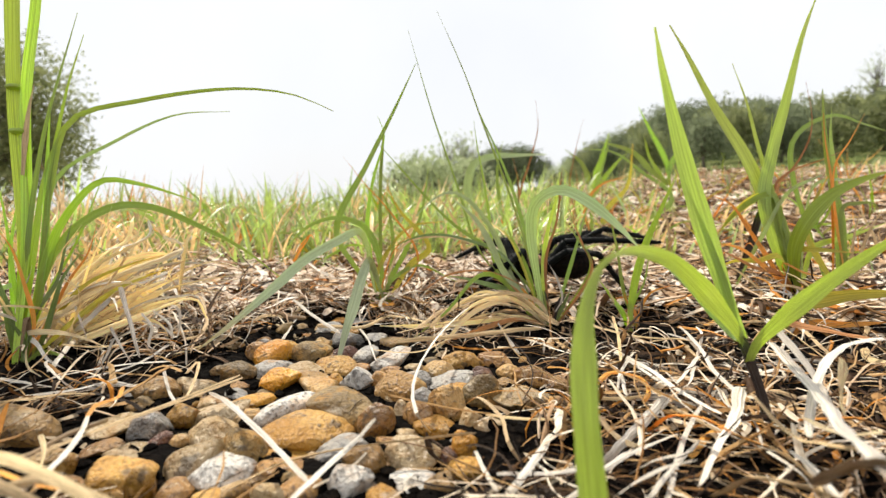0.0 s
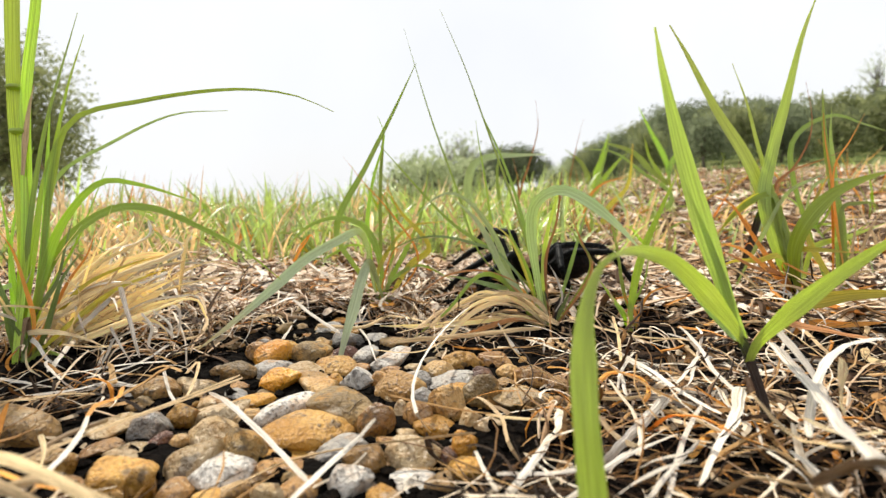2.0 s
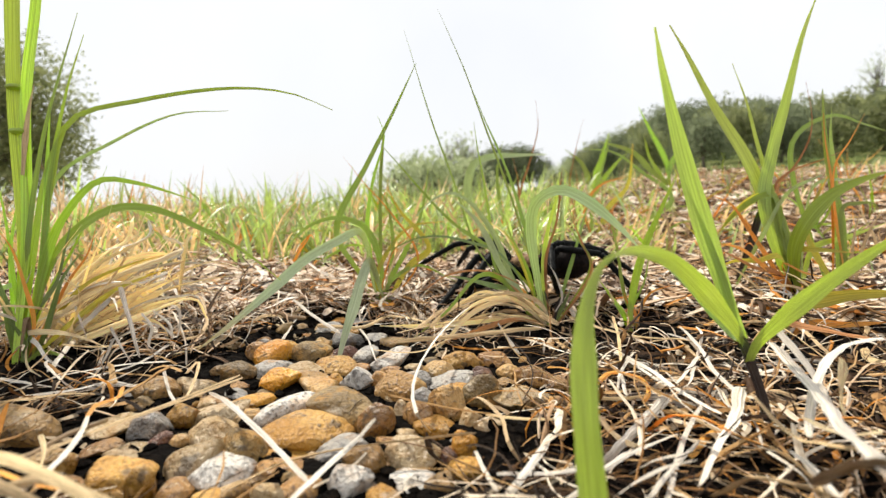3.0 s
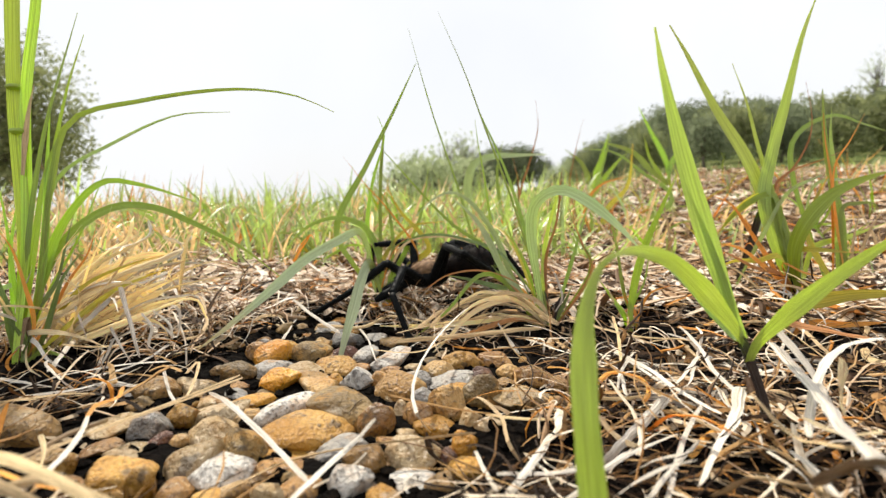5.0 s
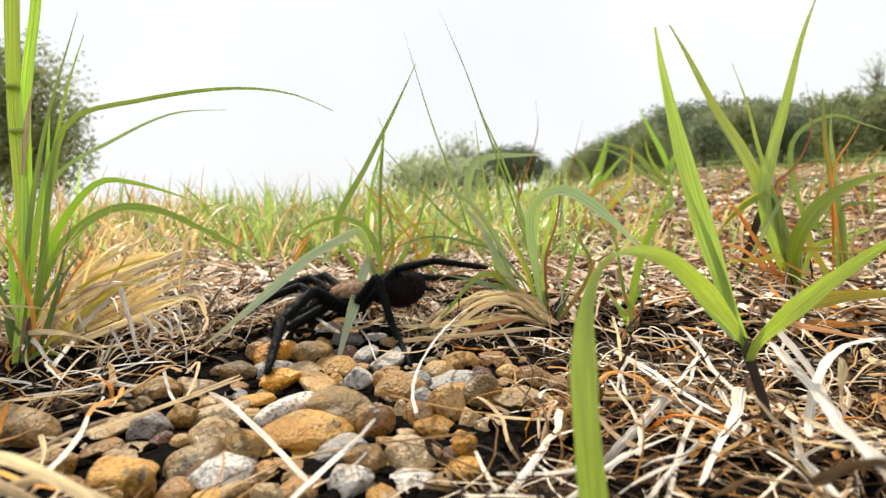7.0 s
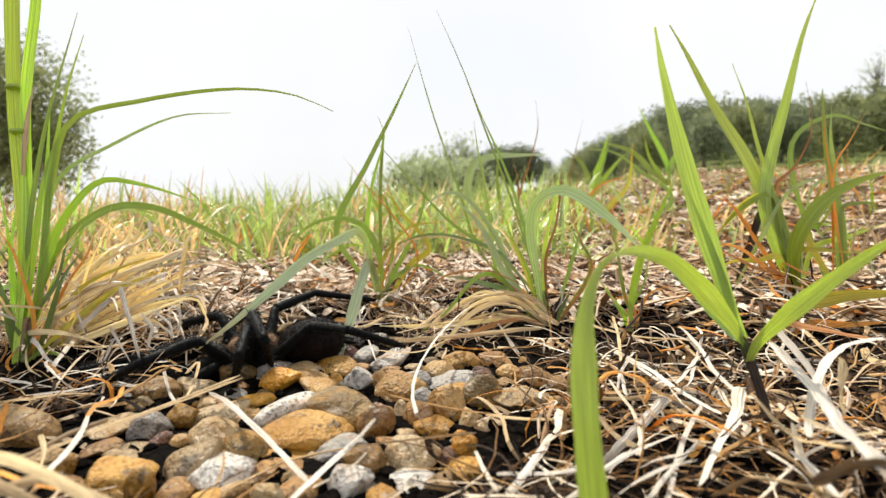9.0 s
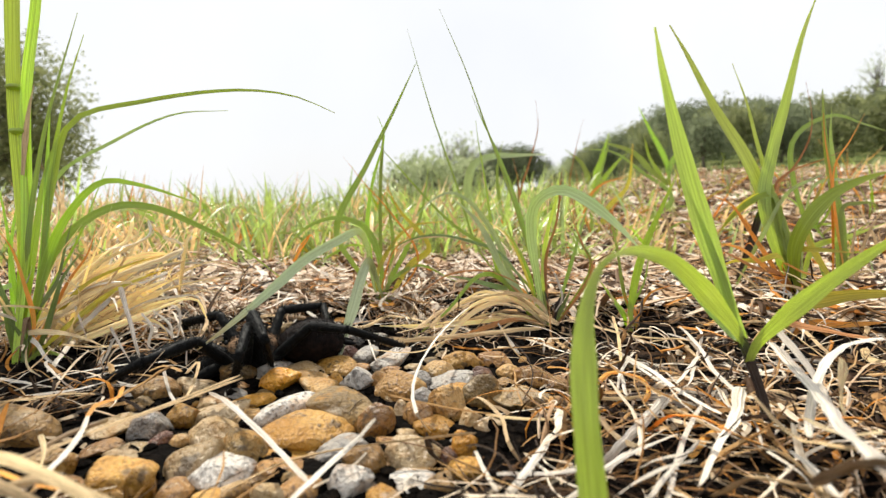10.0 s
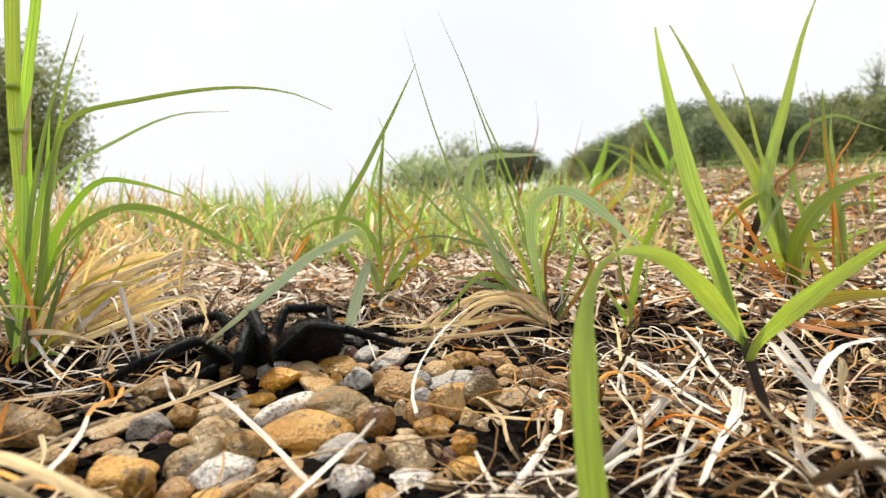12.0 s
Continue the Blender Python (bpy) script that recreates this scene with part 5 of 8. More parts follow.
leaf(root, "fresh", 0.0067, 0, (0.0988, 0.1864, 0.0355), (0.0926, 0.1776, 0.0404), (0.0833, 0.1691, 0.0487), (0.0726, 0.1608, 0.0576), (0.0611, 0.1523, 0.0657), (0.0505, 0.1434, 0.0694), (0.0428, 0.1342, 0.0704), (0.0367, 0.1249, 0.0702))
leaf(root, "arch", 0.0054, 0, (0.0377, 0.1249, 0.0709), (0.0340, 0.1220, 0.0691), (0.0311, 0.1189, 0.0651), (0.0290, 0.1155, 0.0593), (0.0280, 0.1119, 0.0509), (0.0277, 0.1081, 0.0408), (0.0287, 0.1037, 0.0248), (0.0299, 0.0994, 0.0097), base=0.22, taper=0.12)
leaf(root, "fresh", 0.0063, 0, (0.1011, 0.1857, 0.0284), (0.1008, 0.1810, 0.0354), (0.1045, 0.1765, 0.0435), (0.1155, 0.1724, 0.0561), (0.1298, 0.1684, 0.0690), (0.1373, 0.1638, 0.0762))
leaf(root, "green", 0.0041, 20, (0.0992, 0.1862, 0.0340), (0.0961, 0.1835, 0.0385), (0.0876, 0.1826, 0.0608), (0.0763, 0.1820, 0.0859))
leaf(root, "pale", 0.0022, 0, (0.0992, 0.1862, 0.0340), (0.0994, 0.1926, 0.0342), (0.0827, 0.2011, 0.0543), (0.0751, 0.2082, 0.0611))

root = plant("broad_grass", 0.2488, 0.4000, 0.0120, "green grass shoot with orange withered lower leaves", group="grass plants")
leaf(root, "stem", 0.0067, 0, (0.2488, 0.4000, 0.0080), (0.2467, 0.4000, 0.0260), (0.2440, 0.4000, 0.0380), name="stem", blunt=True, fold=0.8)
leaf(root, "stem", 0.0052, 0, (0.2104, 0.4100, 0.0159), (0.2183, 0.4100, 0.0429), (0.2259, 0.4100, 0.0719), name="stem", blunt=True, fold=0.8)
leaf(root, "fresh", 0.0134, 10, (0.2488, 0.4000, 0.0080), (0.2457, 0.4050, 0.0402), (0.2320, 0.4100, 0.0699), (0.2162, 0.4150, 0.1066), (0.1939, 0.4200, 0.1431), (0.1733, 0.4250, 0.1826), (0.1631, 0.4300, 0.2024), base=0.35, taper=0.7)
leaf(root, "fresh", 0.0102, -10, (0.2468, 0.4030, 0.0080), (0.2250, 0.4060, 0.0767), (0.2317, 0.4120, 0.1084), (0.2432, 0.4180, 0.1476), (0.2556, 0.4240, 0.1937), (0.2679, 0.4300, 0.2231), base=0.4, taper=0.7)
leaf(root, "fresh", 0.0057, 0, (0.2498, 0.4030, 0.0080), (0.2436, 0.4060, 0.0513), (0.2345, 0.4120, 0.0810), (0.2244, 0.4180, 0.1179), (0.2188, 0.4240, 0.1461), (0.2097, 0.4300, 0.1754), base=0.4, taper=0.8)
leaf(root, "green", 0.0036, 0, (0.2488, 0.4030, 0.0080), (0.2339, 0.4067, 0.0672), (0.2318, 0.4134, 0.0990), (0.2352, 0.4200, 0.1392))
leaf(root, "lime", 0.0098, -35, (0.2508, 0.4000, 0.0080), (0.2410, 0.3940, 0.0406), (0.2426, 0.3880, 0.0597), (0.2561, 0.3820, 0.0813), (0.2701, 0.3760, 0.0908), (0.2840, 0.3700, 0.0964), base=0.4, taper=0.4)
leaf(root, "sheen", 0.0066, 40, (0.2053, 0.4000, 0.0176), (0.2207, 0.3967, 0.0544), (0.2348, 0.3934, 0.0835), (0.2541, 0.3900, 0.0944), taper=0.5)
leaf(root, "sheen", 0.0045, 40, (0.2528, 0.4040, 0.0080), (0.2639, 0.4134, 0.0870), (0.2819, 0.4167, 0.0919), (0.3046, 0.4200, 0.0903))
leaf(root, "orange", 0.0039, 0, (0.2458, 0.4000, 0.0080), (0.2244, 0.3975, 0.0387), (0.2083, 0.3950, 0.0592), (0.1954, 0.3925, 0.0747), (0.1794, 0.3900, 0.0812))
leaf(root, "yellow", 0.0063, 30, (0.2245, 0.4100, 0.0751), (0.2224, 0.4067, 0.0799), (0.2054, 0.4034, 0.0701), (0.1908, 0.4000, 0.0542), base=0.8)
leaf(root, "lime", 0.0067, 30, (0.2458, 0.4040, 0.0080), (0.2327, 0.4075, 0.0811), (0.2215, 0.4050, 0.0799), (0.2050, 0.4025, 0.0698), (0.1900, 0.4000, 0.0534), taper=0.5)
leaf(root, "yellow", 0.0046, 50, (0.2468, 0.4000, 0.0080), (0.2334, 0.3975, 0.0387), (0.2166, 0.3950, 0.0358), (0.1997, 0.3925, 0.0361), (0.1842, 0.3900, 0.0294))
leaf(root, "yellow", 0.0054, 50, (0.2518, 0.4000, 0.0080), (0.2441, 0.3967, 0.0419), (0.2617, 0.3934, 0.0434), (0.2819, 0.3900, 0.0415))
leaf(root, "orange", 0.0043, 50, (0.2508, 0.4000, 0.0080), (0.2352, 0.3967, 0.0340), (0.2496, 0.3934, 0.0274), (0.2639, 0.3900, 0.0248))
leaf(root, "orange", 0.0043, 20, (0.2448, 0.4000, 0.0080), (0.2365, 0.3975, 0.0204), (0.2207, 0.3950, 0.0327), (0.2031, 0.3925, 0.0447), (0.1844, 0.3900, 0.0488))
leaf(root, "rust", 0.0035, 0, (0.2448, 0.4020, 0.0080), (0.2407, 0.3980, 0.0204), (0.2293, 0.3960, 0.0286), (0.2163, 0.3940, 0.0308), (0.1993, 0.3920, 0.0389), (0.1865, 0.3900, 0.0449))
leaf(root, "orange", 0.0063, 60, (0.2448, 0.4030, 0.0080), (0.2211, 0.4000, 0.0380), (0.2127, 0.4000, 0.0479), (0.2073, 0.4000, 0.0392))
leaf(root, "orange", 0.0035, 0, (0.2478, 0.4000, 0.0080), (0.2406, 0.3967, 0.0106), (0.2360, 0.3934, 0.0211), (0.2275, 0.3900, 0.0333))
leaf(root, "rust", 0.0022, 0, (0.2488, 0.4050, 0.0080), (0.2365, 0.4140, 0.0870), (0.2510, 0.4180, 0.0995), (0.2639, 0.4220, 0.1207), (0.2674, 0.4260, 0.1372), (0.2637, 0.4300, 0.1627))
leaf(root, "rust", 0.0021, 0, (0.2488, 0.4050, 0.0080), (0.2392, 0.4150, 0.0850), (0.2499, 0.4200, 0.0972), (0.2742, 0.4250, 0.1055), (0.2988, 0.4300, 0.1152))
leaf(root, "green", 0.0057, 0, (0.2458, 0.4040, 0.0080), (0.2416, 0.4134, 0.0425), (0.2385, 0.4167, 0.0586), (0.2413, 0.4200, 0.0707))
leaf(root, "fresh", 0.0049, 0, (0.2548, 0.4060, 0.0080), (0.2668, 0.4134, 0.0425), (0.2930, 0.4167, 0.0504), (0.3225, 0.4200, 0.0605))

root = plant("grass_shoot", 0.2841, 0.4023, 0.0120, "upright grass shoot with an orange-tipped leaf", group="grass plants")
leaf(root, "green", 0.0078, 0, (0.2841, 0.4023, 0.0080), (0.2831, 0.4098, 0.0583), (0.2791, 0.4173, 0.0903), (0.2769, 0.4248, 0.1233), (0.2778, 0.4323, 0.1578), base=0.6)
leaf(root, "orange", 0.0026, 0, (0.2851, 0.4163, 0.0080), (0.2778, 0.4149, 0.0870), (0.2762, 0.4236, 0.1224), (0.2782, 0.4323, 0.1530))
leaf(root, "yellow", 0.0068, 20, (0.2821, 0.4023, 0.0080), (0.2552, 0.4056, 0.0585), (0.2635, 0.4089, 0.0791), (0.2731, 0.4123, 0.0942))
leaf(root, "orange", 0.0024, 0, (0.2861, 0.4023, 0.0080), (0.2745, 0.4089, 0.0988), (0.2895, 0.4156, 0.1201), (0.3026, 0.4223, 0.1387))
leaf(root, "lime", 0.0059, 0, (0.2871, 0.4123, 0.0080), (0.3014, 0.4489, 0.1002), (0.3146, 0.4756, 0.1284), (0.3316, 0.5023, 0.1545))
leaf(root, "green", 0.0044, 0, (0.2861, 0.4023, 0.0080), (0.2809, 0.4073, 0.0712), (0.2961, 0.4123, 0.0750), (0.3120, 0.4173, 0.0741), (0.3189, 0.4223, 0.0645))
leaf(root, "green", 0.0045, 0, (0.2861, 0.4223, 0.0080), (0.2632, 0.4423, 0.1169), (0.3047, 0.4623, 0.1425), (0.3462, 0.4823, 0.1381), (0.3794, 0.5023, 0.1346))
leaf(root, "dead", 0.0031, 0, (0.2881, 0.4023, 0.0080), (0.2870, 0.4023, 0.0477), (0.2900, 0.4023, 0.0713))
leaf(root, "dead", 0.0035, 0, (0.2891, 0.4023, 0.0080), (0.2949, 0.4023, 0.0477), (0.3057, 0.4023, 0.0713))

root = plant("grass_shoot", 0.1097, 0.3318, 0.0027, "small yellow-green grass shoot", group="grass plants")
leaf(root, "green", 0.0023, 0, (0.1160, 0.3344, -0.0004), (0.1063, 0.3340, 0.0241), (0.1020, 0.3367, 0.0504), (0.0961, 0.3393, 0.0751))
leaf(root, "lime", 0.0030, 0, (0.1085, 0.3363, -0.0004), (0.1063, 0.3326, 0.0109), (0.0997, 0.3337, 0.0208), (0.0914, 0.3348, 0.0323))
leaf(root, "lime", 0.0056, 10, (0.1086, 0.3284, -0.0004), (0.1107, 0.3337, 0.0208), (0.1179, 0.3367, 0.0504), (0.1279, 0.3391, 0.0735), (0.1372, 0.3412, 0.0939))
leaf(root, "green", 0.0017, 0, (0.1066, 0.3273, -0.0004), (0.1121, 0.3355, 0.0170), (0.1195, 0.3391, 0.0299), (0.1237, 0.3435, 0.0497))
leaf(root, "orange", 0.0020, 0, (0.1122, 0.3293, -0.0004), (0.1135, 0.3293, 0.0116), (0.1188, 0.3273, 0.0253), (0.1305, 0.3245, 0.0307))
leaf(root, "orange", 0.0020, 0, (0.1065, 0.3305, -0.0004), (0.1130, 0.3326, 0.0109), (0.1073, 0.3337, 0.0208), (0.1054, 0.3347, 0.0306))
leaf(root, "dead", 0.0020, 0, (0.1092, 0.3290, -0.0004), (0.1113, 0.3323, 0.0076), (0.1014, 0.3333, 0.0175), (0.0954, 0.3347, 0.0306))

root = plant("withered_leaf", 0.1932, 0.3164, 0.0050, "long yellow-orange withered grass leaf", group="grass plants")
leaf(root, "yellow", 0.0082, 0, (0.1919, 0.3164, 0.0018), (0.1923, 0.3137, 0.0176), (0.2145, 0.3105, 0.0262), (0.2386, 0.3067, 0.0290), (0.2571, 0.3026, 0.0283))
leaf(root, "orange", 0.0044, 0, (0.1946, 0.3143, 0.0018), (0.1977, 0.3116, 0.0108), (0.2188, 0.3063, 0.0121), (0.2391, 0.3012, 0.0148))

root = plant("grass_shoot", 0.7249, 1.8578, 0.0941, "green grass shoot further up the slope", group="grass plants")
leaf(root, "green", 0.0217, 0, (0.7261, 1.8584, 0.0911), (0.6616, 1.8634, 0.1480), (0.6074, 1.8690, 0.2020), (0.4989, 1.8728, 0.2379))
leaf(root, "lime", 0.0217, 10, (0.7261, 1.8566, 0.0911), (0.7159, 1.8653, 0.1660), (0.6616, 1.8765, 0.2739), (0.6255, 1.8839, 0.3458))
leaf(root, "green", 0.0181, 0, (0.7223, 1.8599, 0.0911), (0.7249, 1.8634, 0.1480), (0.7520, 1.8709, 0.2199), (0.7430, 1.8774, 0.2829))
leaf(root, "lime", 0.0145, 0, (0.7262, 1.8563, 0.0911), (0.6978, 1.8616, 0.1300), (0.6616, 1.8672, 0.1840), (0.6435, 1.8746, 0.2559))

root = plant("grass_shoot", 0.4432, 1.7091, 0.0602, "green grass shoot further up the slope", group="grass plants")
leaf(root, "lime", 0.0200, 0, (0.4415, 1.7106, 0.0572), (0.4432, 1.7125, 0.0934), (0.4682, 1.7211, 0.1762), (0.4899, 1.7288, 0.2508))
leaf(root, "green", 0.0167, 0, (0.4477, 1.7098, 0.0572), (0.4349, 1.7125, 0.0934), (0.4099, 1.7194, 0.1597), (0.3599, 1.7237, 0.2011))
leaf(root, "lime", 0.0150, 0, (0.4488, 1.7097, 0.0572), (0.4599, 1.7125, 0.0934), (0.5099, 1.7194, 0.1597), (0.5432, 1.7228, 0.1928))


def stem_joint(root, x, y, z, radius):
    bm = bmesh.new()
    bmesh.ops.create_uvsphere(bm, u_segments=14, v_segments=8, radius=1.0)
    bmesh.ops.transform(bm, matrix=Matrix.Diagonal((radius, radius, radius * 0.42, 1)), verts=bm.verts)
    ob = part("stem_joint", bm, LEAF["green"], root, "dark green swollen stem joint")
    ob.location = Vector((x, y, z)) - root.location


stem_joint(tall, -0.2083, 0.2866, 0.1344, 0.0036)
stem_joint(tall, -0.2066, 0.2844, 0.1131, 0.0036)


def tuft(name, x, y, label, seed, count, head, spread, length, rise, droop, width, kinds):
    """A clump of old leaves fanning out of one crown."""
    rng = random.Random(seed)
    root = plant(name, x, y, height(x, y), label, "grass", "dry tufts" if name == "dry_grass_tuft" else "green tufts")
    for i in range(count):
        a, e = radians(head + rng.gauss(0, spread)), radians(rng.uniform(*rise))
        n, size, drop = 5, rng.uniform(*length), radians(rng.uniform(*droop))
        p = Vector((x + rng.gauss(0, 0.008), y + rng.gauss(0, 0.008), height(x, y) - 0.002))
        pts = [p.copy()]
        for k in range(n):
            p = p + Vector((math.sin(a) * math.cos(e), math.cos(a) * math.cos(e), math.sin(e))) * (size / n)
            p.z = max(p.z, height(p.x, p.y) + 0.002)
            pts.append(p.copy())
            e -= drop / n
            a += rng.uniform(-0.4, 0.4)
            e += rng.uniform(-0.25, 0.25)
        leaf(root, rng.choice(kinds), rng.uniform(*width), rng.uniform(-60, 60), *pts, twist=rng.uniform(-80, 80))
    return root


root = plant("dry_grass_tuft", -0.2055, 0.3000, -0.0030, "tan and blond dry grass tuft with broken curled ends", group="dry tufts")
leaf(root, "gold", 0.0021, 20, (-0.2109, 0.3000, 0.0015), (-0.1938, 0.3025, 0.0409), (-0.1739, 0.3050, 0.0540), (-0.1697, 0.3075, 0.0578), (-0.1672, 0.3100, 0.0671), taper=0.3, fold=0.5)
leaf(root, "gold", 0.0018, -10, (-0.2068, 0.3000, 0.0029), (-0.1851, 0.3037, 0.0434), (-0.1665, 0.3075, 0.0544), (-0.1566, 0.3113, 0.0616), (-0.1600, 0.3150, 0.0675), taper=0.3, fold=0.5)
leaf(root, "gold", 0.0027, 30, (-0.2055, 0.3000, 0.0015), (-0.1825, 0.3050, 0.0338), (-0.1616, 0.3100, 0.0460), (-0.1460, 0.3150, 0.0506), (-0.1439, 0.3200, 0.0532), taper=0.3, fold=0.5)
leaf(root, "white", 0.0019, 0, (-0.2070, 0.3150, 0.0030), (-0.1678, 0.3163, 0.0410), (-0.1437, 0.3175, 0.0504), (-0.1474, 0.3187, 0.0568), (-0.1556, 0.3200, 0.0584), taper=0.3, fold=0.5)
leaf(root, "gold", 0.0026, -20, (-0.1544, 0.3300, 0.0185), (-0.1527, 0.3313, 0.0286), (-0.1494, 0.3325, 0.0498), (-0.1485, 0.3337, 0.0555), (-0.1459, 0.3350, 0.0602), taper=0.2, fold=0.6, blunt=True)
leaf(root, "gold", 0.0035, 20, (-0.2042, 0.2960, 0.0013), (-0.1950, 0.2975, 0.0157), (-0.1858, 0.2990, 0.0288), (-0.1768, 0.3005, 0.0405), (-0.1681, 0.3020, 0.0499), taper=0.15, fold=0.6)
leaf(root, "gold", 0.0033, -30, (-0.1989, 0.2980, 0.0007), (-0.1852, 0.3010, 0.0162), (-0.1675, 0.3040, 0.0271), (-0.1566, 0.3070, 0.0334), (-0.1485, 0.3100, 0.0361), taper=0.3, fold=0.5)
leaf(root, "gold", 0.0026, 10, (-0.1950, 0.2960, 0.0013), (-0.1832, 0.2968, 0.0078), (-0.1592, 0.2976, 0.0197), (-0.1449, 0.2984, 0.0249), (-0.1394, 0.2992, 0.0234), (-0.1398, 0.3000, 0.0124), taper=0.3, fold=0.5)
leaf(root, "white", 0.0012, 0, (-0.1852, 0.3000, 0.0056), (-0.1602, 0.3000, 0.0245), (-0.1415, 0.3000, 0.0286), (-0.1296, 0.3000, 0.0286), (-0.1250, 0.3000, 0.0178), taper=0.3, fold=0.5)
leaf(root, "gold", 0.0030, -10, (-0.2068, 0.2980, 0.0020), (-0.1916, 0.3013, 0.0229), (-0.1740, 0.3047, 0.0379), (-0.1620, 0.3080, 0.0438), taper=0.3, fold=0.5)
leaf(root, "gold", 0.0024, 40, (-0.2029, 0.3000, 0.0015), (-0.1844, 0.3030, 0.0267), (-0.1665, 0.3060, 0.0404), (-0.1521, 0.3090, 0.0495), (-0.1459, 0.3120, 0.0510), taper=0.3, fold=0.5)
leaf(root, "gold", 0.0021, 0, (-0.2107, 0.3020, 0.0037), (-0.1954, 0.3060, 0.0302), (-0.1849, 0.3100, 0.0419), (-0.1733, 0.3140, 0.0455), taper=0.3, fold=0.5)
leaf(root, "white", 0.0015, -20, (-0.2109, 0.3000, 0.0015), (-0.2027, 0.3020, 0.0228), (-0.1987, 0.3040, 0.0427), (-0.1962, 0.3060, 0.0546), taper=0.3, fold=0.5)
leaf(root, "gold", 0.0018, 10, (-0.2135, 0.3000, 0.0015), (-0.2071, 0.3033, 0.0307), (-0.2040, 0.3067, 0.0491), (-0.2018, 0.3100, 0.0644), taper=0.3, fold=0.5)
leaf(root, "gold", 0.0021, -40, (-0.1997, 0.2970, -0.0004), (-0.1816, 0.2990, 0.0126), (-0.1650, 0.3010, 0.0203), (-0.1496, 0.3030, 0.0280), taper=0.3, fold=0.5)
leaf(root, "gold", 0.0015, 10, (-0.2069, 0.3060, -0.0002), (-0.1757, 0.3100, 0.0364), (-0.1620, 0.3140, 0.0496), (-0.1525, 0.3180, 0.0590), taper=0.3, fold=0.5)
leaf(root, "white", 0.0012, 10, (-0.1610, 0.2970, 0.0050), (-0.1442, 0.2970, 0.0252), (-0.1378, 0.2970, 0.0211), (-0.1388, 0.2970, 0.0131), (-0.1438, 0.2970, 0.0064), taper=0.3, fold=0.5)
leaf(root, "yellow", 0.0023, 10, (-0.1988, 0.2920, 0.0037), (-0.1887, 0.2940, 0.0178), (-0.1694, 0.2960, 0.0333), (-0.1570, 0.2980, 0.0396), (-0.1447, 0.3000, 0.0429), taper=0.6)
leaf(root, "gold", 0.0016, 0, (-0.2065, 0.3100, 0.0043), (-0.1829, 0.3150, 0.0314), (-0.1754, 0.3200, 0.0405), (-0.1719, 0.3250, 0.0505), (-0.1804, 0.3300, 0.0490), taper=0.3, fold=0.5)
tuft("dry_grass_tuft", -0.1969, 0.2962, "blond dry grass tuft bent over to one side", 1, 34, 80, 50, (0.05, 0.105), (18, 62), (0, 70), (0.0012, 0.0036), ["gold", "gold", "dead", "white"])
tuft("dry_grass_tuft", -0.2193, 0.3029, "blond dry grass tuft at the foot of the tall grass", 2, 46, 60, 60, (0.04, 0.09), (25, 80), (10, 80), (0.0012, 0.0034), ["gold", "gold", "gold", "white"])
tuft("dry_grass_tuft", -0.2033, 0.3693, "blond dry grass tuft on the bank", 3, 60, 70, 70, (0.04, 0.085), (15, 70), (20, 120), (0.0012, 0.0030), ["gold", "gold", "white"])
root = plant("dry_grass_tuft", 0.0610, 0.3350, 0.0010, "tan dry grass leaves arched over from one foot", group="dry tufts")
leaf(root, "gold", 0.0028, 0, (0.0610, 0.3350, 0.0055), (0.0420, 0.3260, 0.0214), (0.0268, 0.3170, 0.0215), (0.0136, 0.3080, 0.0163), (0.0023, 0.2990, 0.0060), (-0.0096, 0.2900, -0.0028), taper=0.4, fold=0.35)
leaf(root, "gold", 0.0019, 20, (0.0589, 0.3350, 0.0069), (0.0399, 0.3307, 0.0215), (0.0222, 0.3265, 0.0263), (0.0116, 0.3223, 0.0218), (0.0031, 0.3180, 0.0161), taper=0.4, fold=0.35)
leaf(root, "gold", 0.0038, 30, (0.0607, 0.3370, 0.0040), (0.0468, 0.3315, 0.0104), (0.0197, 0.3260, 0.0096), (-0.0066, 0.3205, 0.0080), (-0.0353, 0.3150, 0.0093), taper=0.4, fold=0.35)
leaf(root, "rust", 0.0028, 20, (0.0547, 0.3300, 0.0080), (0.0405, 0.3237, 0.0108), (0.0243, 0.3175, 0.0079), (0.0113, 0.3113, 0.0047), (-0.0001, 0.3050, 0.0025), taper=0.4, fold=0.35)
leaf(root, "dead", 0.0023, 0, (0.0597, 0.3360, 0.0087), (0.0512, 0.3340, 0.0167), (0.0400, 0.3320, 0.0249), (0.0318, 0.3300, 0.0270), taper=0.4, fold=0.35)
leaf(root, "gold", 0.0025, -20, (0.0608, 0.3340, 0.0064), (0.0462, 0.3280, 0.0186), (0.0362, 0.3220, 0.0238), (0.0190, 0.3160, 0.0221), (0.0062, 0.3100, 0.0127), taper=0.4, fold=0.35)
leaf(root, "gold", 0.0022, 10, (0.0608, 0.3340, 0.0056), (0.0434, 0.3270, 0.0199), (0.0296, 0.3200, 0.0222), (0.0113, 0.3130, 0.0139), (-0.0008, 0.3060, 0.0079), taper=0.4, fold=0.35)
leaf(root, "dead", 0.0016, 0, (0.0581, 0.3340, 0.0064), (0.0464, 0.3285, 0.0104), (0.0326, 0.3230, 0.0127), (0.0179, 0.3175, 0.0129), (0.0024, 0.3120, 0.0113), taper=0.4, fold=0.35)
leaf(root, "rust", 0.0010, 0, (0.0470, 0.3300, 0.0290), (0.0330, 0.3300, 0.0357), (0.0197, 0.3300, 0.0384), (0.0025, 0.3300, 0.0355), (-0.0068, 0.3300, 0.0297), (-0.0161, 0.3300, 0.0229), taper=0.4, fold=0.35)
